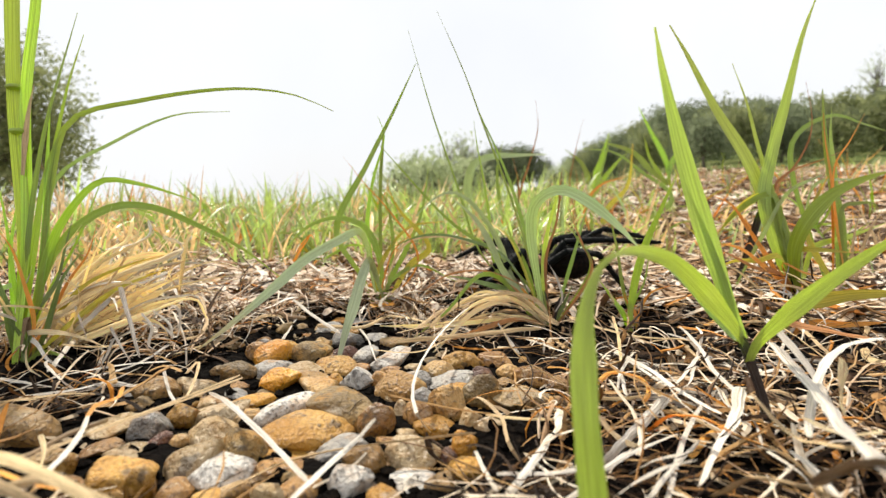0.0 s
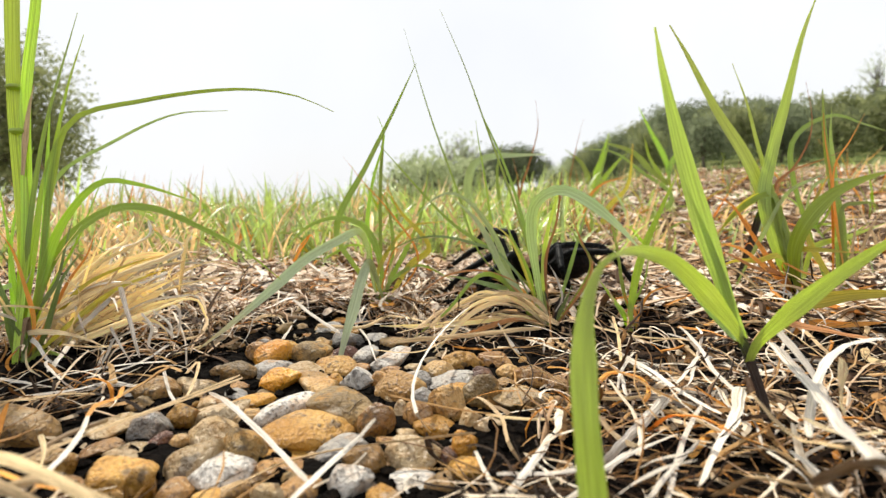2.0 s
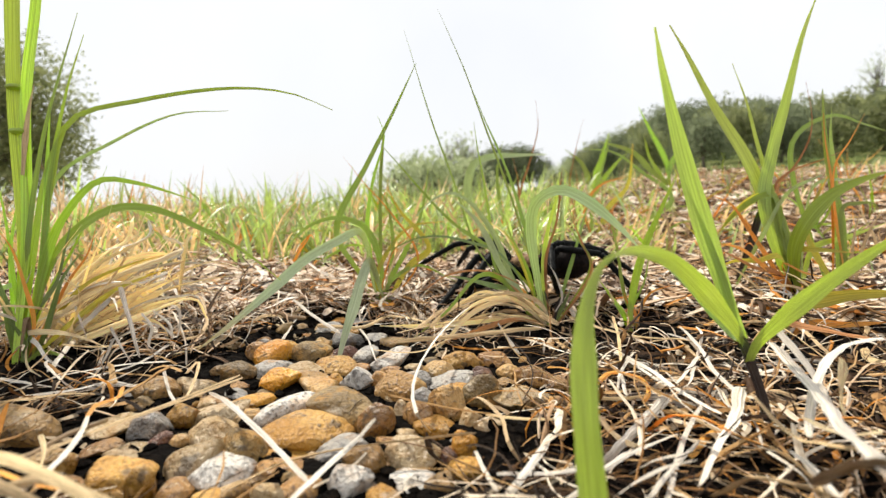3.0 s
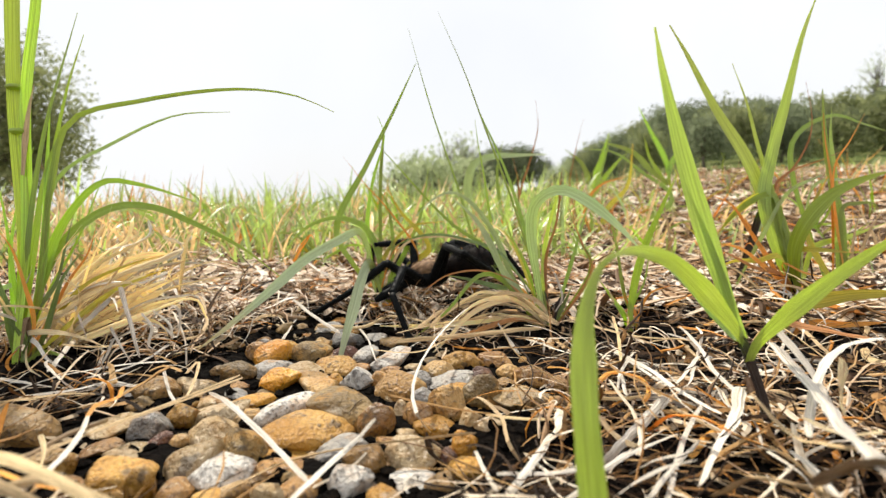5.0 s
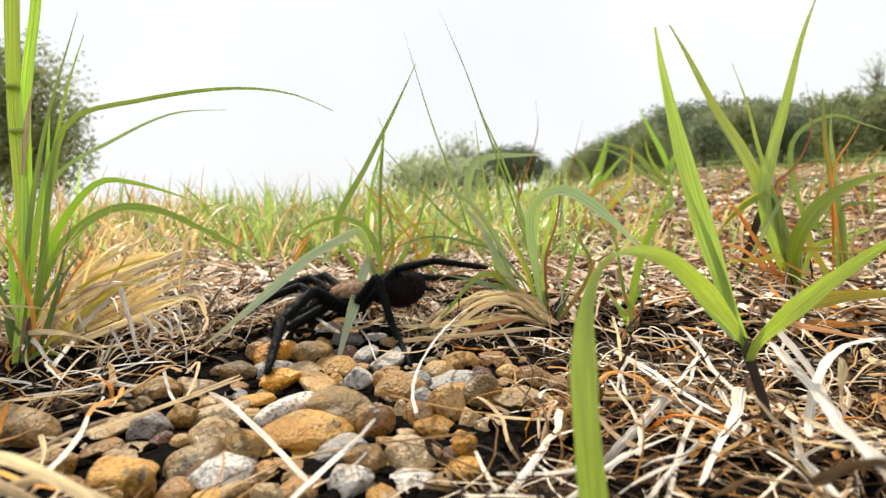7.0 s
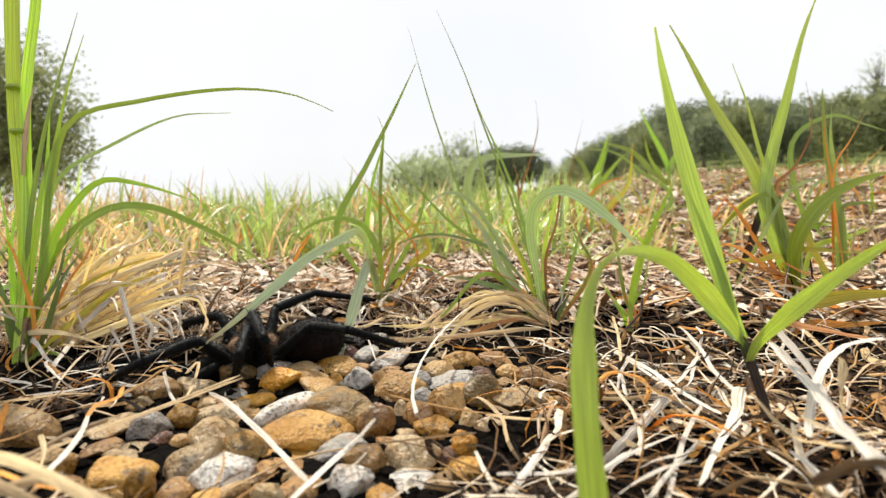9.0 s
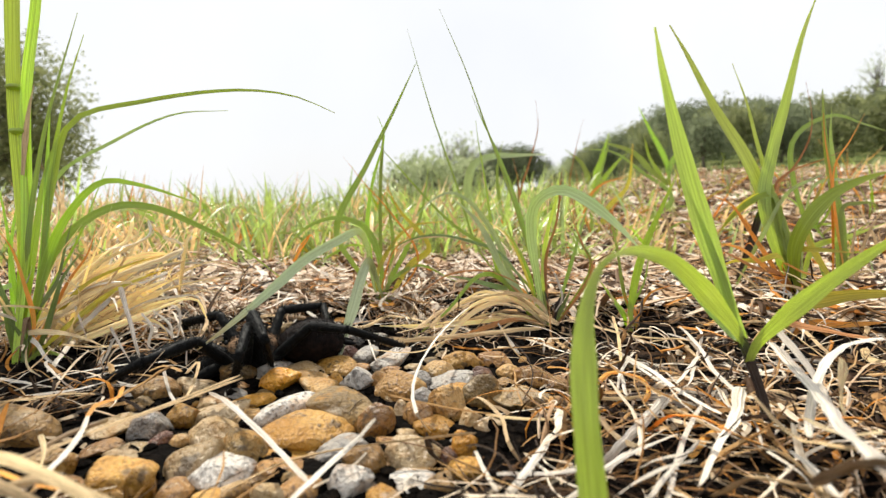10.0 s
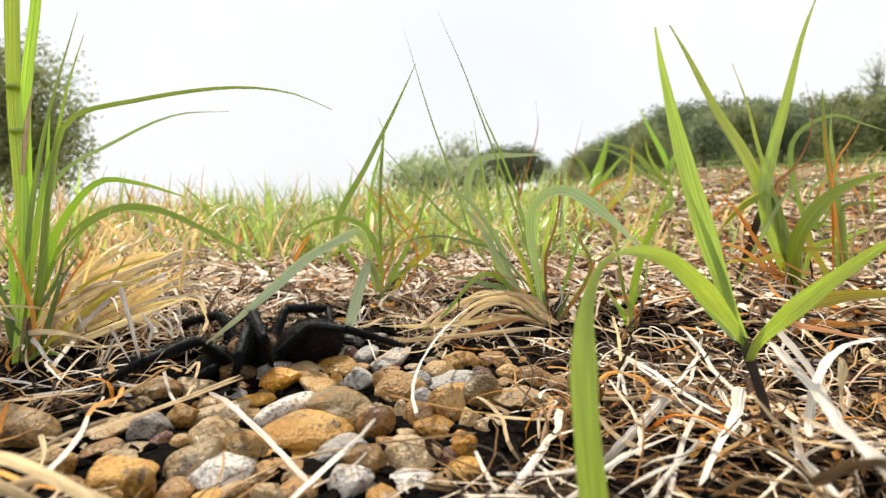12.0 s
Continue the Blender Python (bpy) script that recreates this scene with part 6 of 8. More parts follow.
leaf(root, "white", 0.0017, 0, (0.0300, 0.3100, 0.0121), (0.0367, 0.3017, 0.0028), (0.0393, 0.2933, 0.0001), (0.0429, 0.2850, -0.0016), taper=0.4, fold=0.35)
leaf(root, "gold", 0.0020, 0, (0.0625, 0.3360, 0.0059), (0.0607, 0.3340, 0.0133), (0.0521, 0.3320, 0.0212), (0.0438, 0.3300, 0.0239), taper=0.4, fold=0.35)
leaf(root, "white", 0.0013, 0, (0.0661, 0.3340, 0.0133), (0.0699, 0.3340, 0.0215), (0.0656, 0.3340, 0.0351), (0.0615, 0.3340, 0.0419), taper=0.4, fold=0.35)
tuft("dry_grass_tuft", 0.0650, 0.3504, "tan dry grass leaves combed flat from one foot", 4, 5, -95, 22, (0.05, 0.095), (12, 45), (50, 110), (0.0008, 0.0022), ["gold", "dead", "brown", "brown"])
tuft("dry_grass_tuft", 0.2243, 0.3663, "dry leaves at the foot of the green shoot", 5, 26, 20, 80, (0.03, 0.06), (10, 60), (40, 110), (0.001, 0.0026), ["dead", "orange", "white"])
tuft("dry_grass_tuft", 0.2350, 0.3390, "dry leaves on the litter", 6, 26, -40, 90, (0.03, 0.06), (10, 60), (40, 110), (0.001, 0.0026), ["dead", "dead", "white"])
tuft("grass_tuft", -0.1133, 0.5122, "fresh green grass tuft standing in the dry thatch", 50, 11, 0, 120, (0.032, 0.080), (45, 88), (8, 90), (0.0018, 0.0042), ["green", "green", "lime", "pale", "yellow", "orange"])
tuft("grass_tuft", -0.2042, 0.6024, "fresh green grass tuft standing in the dry thatch", 51, 12, 40, 120, (0.032, 0.080), (45, 88), (8, 90), (0.0018, 0.0052), ["green", "green", "lime", "pale", "yellow", "orange"])
tuft("grass_tuft", -0.3078, 0.6600, "fresh green grass tuft standing in the dry thatch", 52, 13, 80, 120, (0.036, 0.090), (45, 88), (8, 90), (0.0018, 0.0062), ["green", "green", "lime", "pale", "yellow", "orange"])
tuft("grass_tuft", 0.0036, 0.6104, "fresh green grass tuft standing in the dry thatch", 53, 14, 120, 120, (0.028, 0.070), (45, 88), (8, 90), (0.0018, 0.0042), ["green", "green", "lime", "pale", "yellow", "orange"])
tuft("grass_tuft", 0.0622, 0.9618, "fresh green grass tuft standing in the dry thatch", 54, 15, 160, 120, (0.032, 0.080), (45, 88), (8, 90), (0.0018, 0.0052), ["green", "green", "lime", "pale", "yellow", "orange"])
tuft("grass_tuft", -0.1221, 0.6745, "fresh green grass tuft standing in the dry thatch", 55, 11, 200, 120, (0.036, 0.090), (45, 88), (8, 90), (0.0018, 0.0062), ["green", "green", "lime", "pale", "yellow", "orange"])
tuft("grass_tuft", -0.2015, 0.7219, "fresh green grass tuft standing in the dry thatch", 56, 12, 240, 120, (0.040, 0.100), (45, 88), (8, 90), (0.0018, 0.0042), ["green", "green", "lime", "pale", "yellow", "orange"])
tuft("grass_tuft", -0.2839, 0.7150, "fresh green grass tuft standing in the dry thatch", 57, 13, 280, 120, (0.040, 0.100), (45, 88), (8, 90), (0.0018, 0.0052), ["green", "green", "lime", "pale", "yellow", "orange"])
tuft("grass_tuft", -0.0603, 0.7304, "fresh green grass tuft standing in the dry thatch", 58, 14, 320, 120, (0.036, 0.090), (45, 88), (8, 90), (0.0018, 0.0062), ["green", "green", "lime", "pale", "yellow", "orange"])
tuft("grass_tuft", -0.3762, 0.7035, "fresh green grass tuft standing in the dry thatch", 59, 15, 360, 120, (0.036, 0.090), (45, 88), (8, 90), (0.0018, 0.0042), ["green", "green", "lime", "pale", "yellow", "orange"])
tuft("grass_tuft", 0.1169, 0.8766, "fresh green grass tuft standing in the dry thatch", 60, 11, 400, 120, (0.032, 0.080), (45, 88), (8, 90), (0.0018, 0.0052), ["green", "green", "lime", "pale", "yellow", "orange"])
tuft("grass_tuft", -0.0416, 0.9648, "fresh green grass tuft standing in the dry thatch", 61, 12, 440, 120, (0.040, 0.100), (45, 88), (8, 90), (0.0018, 0.0062), ["green", "green", "lime", "pale", "yellow", "orange"])
tuft("grass_tuft", -0.2250, 0.9035, "fresh green grass tuft standing in the dry thatch", 62, 13, 480, 120, (0.044, 0.110), (45, 88), (8, 90), (0.0018, 0.0042), ["green", "green", "lime", "pale", "yellow", "orange"])
tuft("grass_tuft", -0.1218, 0.8621, "fresh green grass tuft standing in the dry thatch", 63, 14, 520, 120, (0.044, 0.110), (45, 88), (8, 90), (0.0018, 0.0052), ["green", "green", "lime", "pale", "yellow", "orange"])
tuft("grass_tuft", 0.2935, 0.6464, "mixed green and rust-orange grass tuft on the slope", 20, 9, 0, 120, (0.042, 0.105), (40, 86), (10, 95), (0.0016, 0.0030), ["green", "lime", "orange", "yellow", "dead", "orange"])
tuft("grass_tuft", 0.5870, 1.1005, "mixed green and rust-orange grass tuft on the slope", 21, 10, 30, 120, (0.048, 0.120), (40, 86), (10, 95), (0.0016, 0.0038), ["green", "lime", "orange", "yellow", "dead", "orange"])
tuft("grass_tuft", 0.7198, 1.0986, "mixed green and rust-orange grass tuft on the slope", 22, 11, 60, 120, (0.048, 0.120), (40, 86), (10, 95), (0.0016, 0.0046), ["green", "lime", "orange", "yellow", "dead", "orange"])
tuft("grass_tuft", 0.4217, 0.5730, "mixed green and rust-orange grass tuft on the slope", 23, 12, 90, 120, (0.036, 0.090), (40, 86), (10, 95), (0.0016, 0.0030), ["green", "lime", "orange", "yellow", "dead", "orange"])
tuft("grass_tuft", 0.4426, 1.0143, "mixed green and rust-orange grass tuft on the slope", 24, 9, 120, 120, (0.048, 0.120), (40, 86), (10, 95), (0.0016, 0.0038), ["green", "lime", "orange", "yellow", "dead", "orange"])
tuft("grass_tuft", 0.2749, 0.7643, "mixed green and rust-orange grass tuft on the slope", 25, 10, 150, 120, (0.042, 0.105), (40, 86), (10, 95), (0.0016, 0.0046), ["green", "lime", "orange", "yellow", "dead", "orange"])
tuft("grass_tuft", 0.3917, 1.2900, "mixed green and rust-orange grass tuft on the slope", 26, 11, 180, 120, (0.048, 0.120), (40, 86), (10, 95), (0.0016, 0.0030), ["green", "lime", "orange", "yellow", "dead", "orange"])
tuft("grass_tuft", 0.8814, 1.4698, "mixed green and rust-orange grass tuft on the slope", 27, 12, 210, 120, (0.054, 0.135), (40, 86), (10, 95), (0.0016, 0.0038), ["green", "lime", "orange", "yellow", "dead", "orange"])
tuft("grass_tuft", 0.6844, 0.9253, "mixed green and rust-orange grass tuft on the slope", 28, 9, 240, 120, (0.048, 0.120), (40, 86), (10, 95), (0.0016, 0.0046), ["green", "lime", "orange", "yellow", "dead", "orange"])
tuft("grass_tuft", 0.7270, 1.4751, "mixed green and rust-orange grass tuft on the slope", 29, 10, 270, 120, (0.054, 0.135), (40, 86), (10, 95), (0.0016, 0.0030), ["green", "lime", "orange", "yellow", "dead", "orange"])
tuft("grass_tuft", 0.4135, 0.7433, "mixed green and rust-orange grass tuft on the slope", 30, 11, 300, 120, (0.030, 0.075), (40, 86), (10, 95), (0.0016, 0.0038), ["green", "lime", "orange", "yellow", "dead", "orange"])
tuft("grass_tuft", 0.5431, 1.3385, "mixed green and rust-orange grass tuft on the slope", 31, 12, 330, 120, (0.054, 0.135), (40, 86), (10, 95), (0.0016, 0.0046), ["green", "lime", "orange", "yellow", "dead", "orange"])
tuft("grass_tuft", 0.9800, 1.4060, "mixed green and rust-orange grass tuft on the slope", 32, 9, 360, 120, (0.060, 0.150), (40, 86), (10, 95), (0.0016, 0.0030), ["green", "lime", "orange", "yellow", "dead", "orange"])
tuft("grass_tuft", 0.2680, 1.2131, "mixed green and rust-orange grass tuft on the slope", 33, 10, 390, 120, (0.042, 0.105), (40, 86), (10, 95), (0.0016, 0.0038), ["green", "lime", "orange", "yellow", "dead", "orange"])
tuft("grass_tuft", 0.4957, 0.7695, "mixed green and rust-orange grass tuft on the slope", 34, 11, 420, 120, (0.036, 0.090), (40, 86), (10, 95), (0.0016, 0.0046), ["green", "lime", "orange", "yellow", "dead", "orange"])
tuft("grass_tuft", 0.4300, 0.9029, "mixed green and rust-orange grass tuft on the slope", 35, 12, 450, 120, (0.036, 0.090), (40, 86), (10, 95), (0.0016, 0.0030), ["green", "lime", "orange", "yellow", "dead", "orange"])
tuft("grass_tuft", 0.3315, 1.0078, "mixed green and rust-orange grass tuft on the slope", 36, 9, 480, 120, (0.042, 0.105), (40, 86), (10, 95), (0.0016, 0.0038), ["green", "lime", "orange", "yellow", "dead", "orange"])
tuft("grass_tuft", 0.9854, 1.3038, "mixed green and rust-orange grass tuft on the slope", 37, 10, 510, 120, (0.060, 0.150), (40, 86), (10, 95), (0.0016, 0.0046), ["green", "lime", "orange", "yellow", "dead", "orange"])
tuft("grass_tuft", 0.9150, 1.6922, "mixed green and rust-orange grass tuft on the slope", 38, 11, 540, 120, (0.060, 0.150), (40, 86), (10, 95), (0.0016, 0.0030), ["green", "lime", "orange", "yellow", "dead", "orange"])
tuft("grass_tuft", 0.2365, 0.8736, "mixed green and rust-orange grass tuft on the slope", 39, 12, 570, 120, (0.036, 0.090), (40, 86), (10, 95), (0.0016, 0.0038), ["green", "lime", "orange", "yellow", "dead", "orange"])
tuft("grass_tuft", 0.2320, 0.5942, "mixed green and rust-orange grass tuft on the slope", 40, 9, 600, 120, (0.030, 0.075), (40, 86), (10, 95), (0.0016, 0.0046), ["green", "lime", "orange", "yellow", "dead", "orange"])
tuft("grass_tuft", 0.3475, 0.5127, "mixed green and rust-orange grass tuft on the slope", 41, 10, 630, 120, (0.030, 0.075), (40, 86), (10, 95), (0.0016, 0.0030), ["green", "lime", "orange", "yellow", "dead", "orange"])

# ---------------------------------------------------------------- lying stalks
straw("dead", 0.0012, (-0.1181, 0.1508, 0.0119), (-0.1075, 0.1638, 0.0120), (-0.0980, 0.1809, 0.0120), (-0.0781, 0.2191, 0.0119))
straw("dead", 0.0009, (-0.1098, 0.1485, 0.0139), (-0.0954, 0.1796, 0.0138), (-0.0780, 0.2158, 0.0139))
straw("white", 0.0017, (-0.0869, 0.2089, 0.0099), (-0.0718, 0.1872, 0.0140), (-0.0599, 0.1716, 0.0140), (-0.0432, 0.1490, 0.0139), (-0.0325, 0.1339, 0.0139))
straw("white", 0.0017, (-0.0348, 0.1210, 0.0159), (-0.0307, 0.1336, 0.0159), (-0.0258, 0.1471, 0.0158), (-0.0175, 0.1437, 0.0260))
straw("dead", 0.0013, (-0.0553, 0.1365, 0.0100), (-0.0442, 0.1521, 0.0099), (-0.0302, 0.1606, 0.0100), (-0.0109, 0.1672, 0.0100), (0.0102, 0.1722, 0.0099))
straw("dead", 0.0011, (-0.1675, 0.2085, 0.0059), (-0.1509, 0.2120, 0.0059), (-0.1342, 0.2170, 0.0059))
straw("white", 0.0011, (0.0448, 0.3892, 0.0132), (0.0143, 0.3125, 0.0201), (-0.0056, 0.2330, 0.0200), (-0.0100, 0.1828, 0.0199), (-0.0075, 0.1612, 0.0200), (-0.0041, 0.1818, 0.0059))
straw("dead", 0.0011, (0.0316, 0.3104, 0.0101), (0.0345, 0.2531, 0.0100), (0.0479, 0.2159, 0.0098))
straw("dead", 0.0012, (0.0082, 0.2138, 0.0039), (0.0131, 0.1965, 0.0119), (0.0191, 0.1862, 0.0099), (0.0196, 0.1626, 0.0099), (0.0233, 0.1650, 0.0039))
straw("white", 0.0019, (0.0347, 0.1760, 0.0079), (0.0260, 0.1579, 0.0079), (0.0165, 0.1383, 0.0078))
straw("white", 0.0010, (0.0097, 0.1639, 0.0079), (0.0115, 0.1514, 0.0079), (0.0141, 0.1403, 0.0079))
straw("dead", 0.0017, (-0.1585, 0.3294, 0.0183), (-0.1444, 0.3315, 0.0238), (-0.1233, 0.2964, 0.0204), (-0.1100, 0.2567, 0.0200), (-0.1369, 0.2950, 0.0066))
straw("white", 0.0013, (-0.1197, 0.2408, 0.0079), (-0.1061, 0.2162, 0.0079), (-0.0963, 0.2016, 0.0079))
straw("white", 0.0012, (0.0910, 0.1548, 0.0119), (0.0927, 0.1422, 0.0118), (0.0883, 0.1286, 0.0118))
straw("white", 0.0013, (0.0148, 0.1498, 0.0078), (0.0335, 0.1514, 0.0079), (0.0442, 0.1564, 0.0078))
straw("dead", 0.0015, (0.0151, 0.1959, 0.0060), (0.0305, 0.1924, 0.0060), (0.0441, 0.1924, 0.0060))
straw("white", 0.0013, (0.0294, 0.1320, 0.0099), (0.0413, 0.1460, 0.0098), (0.0530, 0.1591, 0.0099))
straw("white", 0.0012, (0.0511, 0.1634, 0.0078), (0.0691, 0.1860, 0.0080), (0.0930, 0.2162, 0.0079))
straw("dead", 0.0013, (0.0586, 0.2102, 0.0079), (0.0799, 0.2162, 0.0079), (0.0817, 0.1986, 0.0080), (0.0901, 0.1750, 0.0079))
straw("white", 0.0013, (0.0920, 0.2310, 0.0099), (0.0895, 0.1938, 0.0099), (0.0934, 0.1747, 0.0099))
straw("white", 0.0012, (0.0855, 0.1157, 0.0179), (0.0896, 0.1333, 0.0178), (0.0895, 0.1423, 0.0178))
straw("dead", 0.0025, (0.0755, 0.3356, 0.0102), (0.0864, 0.3138, 0.0087), (0.0998, 0.2972, 0.0082), (0.1240, 0.2911, 0.0083))
straw("dead", 0.0022, (0.0657, 0.3199, 0.0088), (0.0408, 0.3540, 0.0133), (0.0056, 0.3489, 0.0125), (-0.0135, 0.3084, 0.0100))
straw("dead", 0.0024, (0.0652, 0.3254, 0.0092), (0.0395, 0.3434, 0.0223), (0.0161, 0.3529, 0.0171), (-0.0070, 0.2922, 0.0139))
straw("dead", 0.0018, (0.0633, 0.3237, 0.0069), (0.0310, 0.3243, 0.0127), (-0.0012, 0.3066, 0.0120), (-0.0242, 0.2885, 0.0119))
straw("dead", 0.0025, (0.0570, 0.3246, 0.0061), (0.0284, 0.2963, 0.0099), (-0.0068, 0.2848, 0.0099), (-0.0235, 0.2793, 0.0100))
straw("dead", 0.0020, (0.0681, 0.3318, 0.0077), (0.0477, 0.3527, 0.0153), (0.0271, 0.3593, 0.0158), (0.0053, 0.3303, 0.0131))
straw("dead", 0.0021, (-0.0715, 0.3199, 0.0088), (-0.0453, 0.3153, 0.0083), (-0.0316, 0.3375, 0.0098), (-0.0078, 0.3269, 0.0088))
straw("orange", 0.0048, (-0.0470, 0.3663, 0.0108), (-0.0308, 0.3693, 0.0109))
straw("dead", 0.0016, (0.0201, 0.3042, 0.0079), (0.0047, 0.2926, 0.0079), (-0.0144, 0.2665, 0.0079), (-0.0337, 0.2715, 0.0079))
straw("white", 0.0016, (-0.0869, 0.3058, 0.0044), (-0.0886, 0.3367, 0.0065), (-0.0885, 0.3530, 0.0081))
straw("white", 0.0015, (-0.1044, 0.3140, 0.0150), (-0.1061, 0.3086, 0.0068), (-0.1030, 0.2864, 0.0060))
straw("dead", 0.0015, (0.1211, 0.2911, 0.0083), (0.1147, 0.2449, 0.0079), (0.1104, 0.2162, 0.0079))
straw("white", 0.0014, (0.0834, 0.2816, 0.0079), (0.0852, 0.2449, 0.0079), (0.0908, 0.2162, 0.0079), (0.1032, 0.2102, 0.0079))
straw("white", 0.0012, (0.0484, 0.1320, 0.0099), (0.0620, 0.1490, 0.0098), (0.0774, 0.1666, 0.0098))
straw("white", 0.0014, (0.0366, 0.1392, 0.0118), (0.0531, 0.1548, 0.0119), (0.0702, 0.1659, 0.0120))
straw("white", 0.0014, (0.0438, 0.2999, 0.0059), (0.0575, 0.2783, 0.0059), (0.0720, 0.2597, 0.0059))
straw("white", 0.0012, (0.0678, 0.2999, 0.0059), (0.0711, 0.2472, 0.0059), (0.0708, 0.2220, 0.0059))
straw("white", 0.0010, (-0.1646, 0.2162, 0.0079), (-0.1583, 0.2333, 0.0079), (-0.1385, 0.2489, 0.0079), (-0.1229, 0.2529, 0.0080))
straw("white", 0.0012, (-0.1468, 0.2298, 0.0079), (-0.1364, 0.2449, 0.0079), (-0.1360, 0.2806, 0.0082))
straw("dead", 0.0013, (-0.1082, 0.2368, 0.0080), (-0.1102, 0.2529, 0.0080), (-0.1016, 0.2298, 0.0079), (-0.0964, 0.2102, 0.0079))
straw("white", 0.0016, (-0.0915, 0.3489, 0.0178), (-0.0721, 0.3159, 0.0146), (-0.0516, 0.2807, 0.0139))
straw("brown", 0.0013, (-0.1121, 0.1474, 0.0138), (-0.1092, 0.1615, 0.0139), (-0.1035, 0.1716, 0.0140))
straw("white", 0.0015, (-0.1861, 0.2356, 0.0059), (-0.1669, 0.2286, 0.0059), (-0.1466, 0.2220, 0.0059))
straw("white", 0.0012, (-0.0503, 0.3272, 0.0071), (-0.0402, 0.2999, 0.0059), (-0.0310, 0.2597, 0.0059))
straw("white", 0.0039, (0.1107, 0.1900, 0.0326), (0.1026, 0.1550, 0.0298), (0.0874, 0.1200, 0.0334), (0.0695, 0.0850, 0.0394))
straw("white", 0.0026, (0.1139, 0.2000, 0.0384), (0.1152, 0.1867, 0.0329), (0.1164, 0.1733, 0.0250), (0.1130, 0.1600, 0.0196))
straw("white", 0.0028, (0.1552, 0.2000, 0.0327), (0.1326, 0.1875, 0.0333), (0.1180, 0.1750, 0.0299), (0.1077, 0.1625, 0.0254), (0.0993, 0.1500, 0.0181))
straw("white", 0.0020, (0.1234, 0.2944, 0.0140), (0.1142, 0.2500, 0.0140), (0.1066, 0.2218, 0.0140), (0.1039, 0.2028, 0.0140), (0.1027, 0.1925, 0.0140))
straw("white", 0.0034, (0.0982, 0.1850, 0.0191), (0.0885, 0.1683, 0.0162), (0.0755, 0.1517, 0.0147), (0.0627, 0.1350, 0.0128))
straw("white", 0.0019, (0.0778, 0.2551, 0.0120), (0.0840, 0.2281, 0.0120), (0.0860, 0.2048, 0.0120), (0.0909, 0.1814, 0.0120))
straw("white", 0.0027, (0.0813, 0.2022, 0.0100), (0.0685, 0.1844, 0.0100), (0.0559, 0.1683, 0.0100), (0.0440, 0.1526, 0.0100))
straw("orange", 0.0020, (0.0707, 0.1900, 0.0029), (0.0693, 0.1683, 0.0169), (0.0694, 0.1467, 0.0243), (0.0657, 0.1250, 0.0299))
straw("dead", 0.0020, (0.0901, 0.1750, 0.0087), (0.0933, 0.1533, 0.0126), (0.0887, 0.1317, 0.0158), (0.0784, 0.1100, 0.0218))
straw("orange", 0.0017, (0.0586, 0.2123, 0.0120), (0.0691, 0.2244, 0.0120), (0.0763, 0.2189, 0.0120), (0.0753, 0.2036, 0.0120), (0.0693, 0.1924, 0.0120))
straw("brown", 0.0018, (0.0525, 0.1864, 0.0100), (0.0530, 0.1703, 0.0100), (0.0568, 0.1617, 0.0100))
straw("white", 0.0016, (0.0835, 0.1800, 0.0156), (0.0716, 0.1650, 0.0106), (0.0625, 0.1500, 0.0061), (0.0546, 0.1350, 0.0079))
straw("rust", 0.0032, (0.1576, 0.2600, 0.0244), (0.1659, 0.2533, 0.0234), (0.1765, 0.2467, 0.0225), (0.1899, 0.2400, 0.0215))
straw("gold", 0.0034, (0.1205, 0.1700, 0.0336), (0.1138, 0.1600, 0.0263), (0.1083, 0.1500, 0.0245))
straw("dead", 0.0018, (0.1912, 0.3115, 0.0140), (0.1767, 0.2694, 0.0140), (0.1667, 0.2429, 0.0140))
straw("dead", 0.0020, (0.1814, 0.3276, 0.0120), (0.1773, 0.2881, 0.0120), (0.1651, 0.2396, 0.0120))
straw("white", 0.0013, (0.0568, 0.1700, -0.0029), (0.0562, 0.1500, 0.0110), (0.0553, 0.1300, 0.0229))
straw("white", 0.0015, (0.0465, 0.1500, 0.0013), (0.0491, 0.1383, 0.0123), (0.0527, 0.1267, 0.0218), (0.0525, 0.1150, 0.0285))
straw("dead", 0.0016, (0.0828, 0.1500, 0.0300), (0.0857, 0.1367, 0.0248), (0.0863, 0.1233, 0.0281), (0.0881, 0.1100, 0.0330))
straw("dead", 0.0020, (0.0637, 0.1300, 0.0124), (0.0663, 0.1183, 0.0228), (0.0697, 0.1067, 0.0275), (0.0701, 0.0950, 0.0309))
straw("brown", 0.0025, (0.0809, 0.1200, 0.0206), (0.0762, 0.1025, 0.0333), (0.0692, 0.0850, 0.0430))
straw("gold", 0.0020, (0.0968, 0.1500, 0.0237), (0.0970, 0.1350, 0.0255), (0.0958, 0.1200, 0.0322))
straw("white", 0.0014, (0.0664, 0.2396, 0.0120), (0.0713, 0.2318, 0.0120), (0.0656, 0.1990, 0.0120))
straw("white", 0.0013, (0.0850, 0.2524, 0.0120), (0.0714, 0.2244, 0.0120), (0.0643, 0.2048, 0.0120))
straw("white", 0.0016, (0.1122, 0.2480, 0.0120), (0.0973, 0.2244, 0.0120), (0.0885, 0.2110, 0.0120))
straw("white", 0.0014, (0.1035, 0.2318, 0.0120), (0.0928, 0.2110, 0.0120), (0.0870, 0.2048, 0.0120))
straw("dead", 0.0011, (0.0548, 0.1962, 0.0120), (0.0647, 0.1962, 0.0120), (0.0736, 0.1990, 0.0120))
straw("dead", 0.0013, (0.0955, 0.3186, 0.0140), (0.0838, 0.2694, 0.0140), (0.0740, 0.2331, 0.0140))
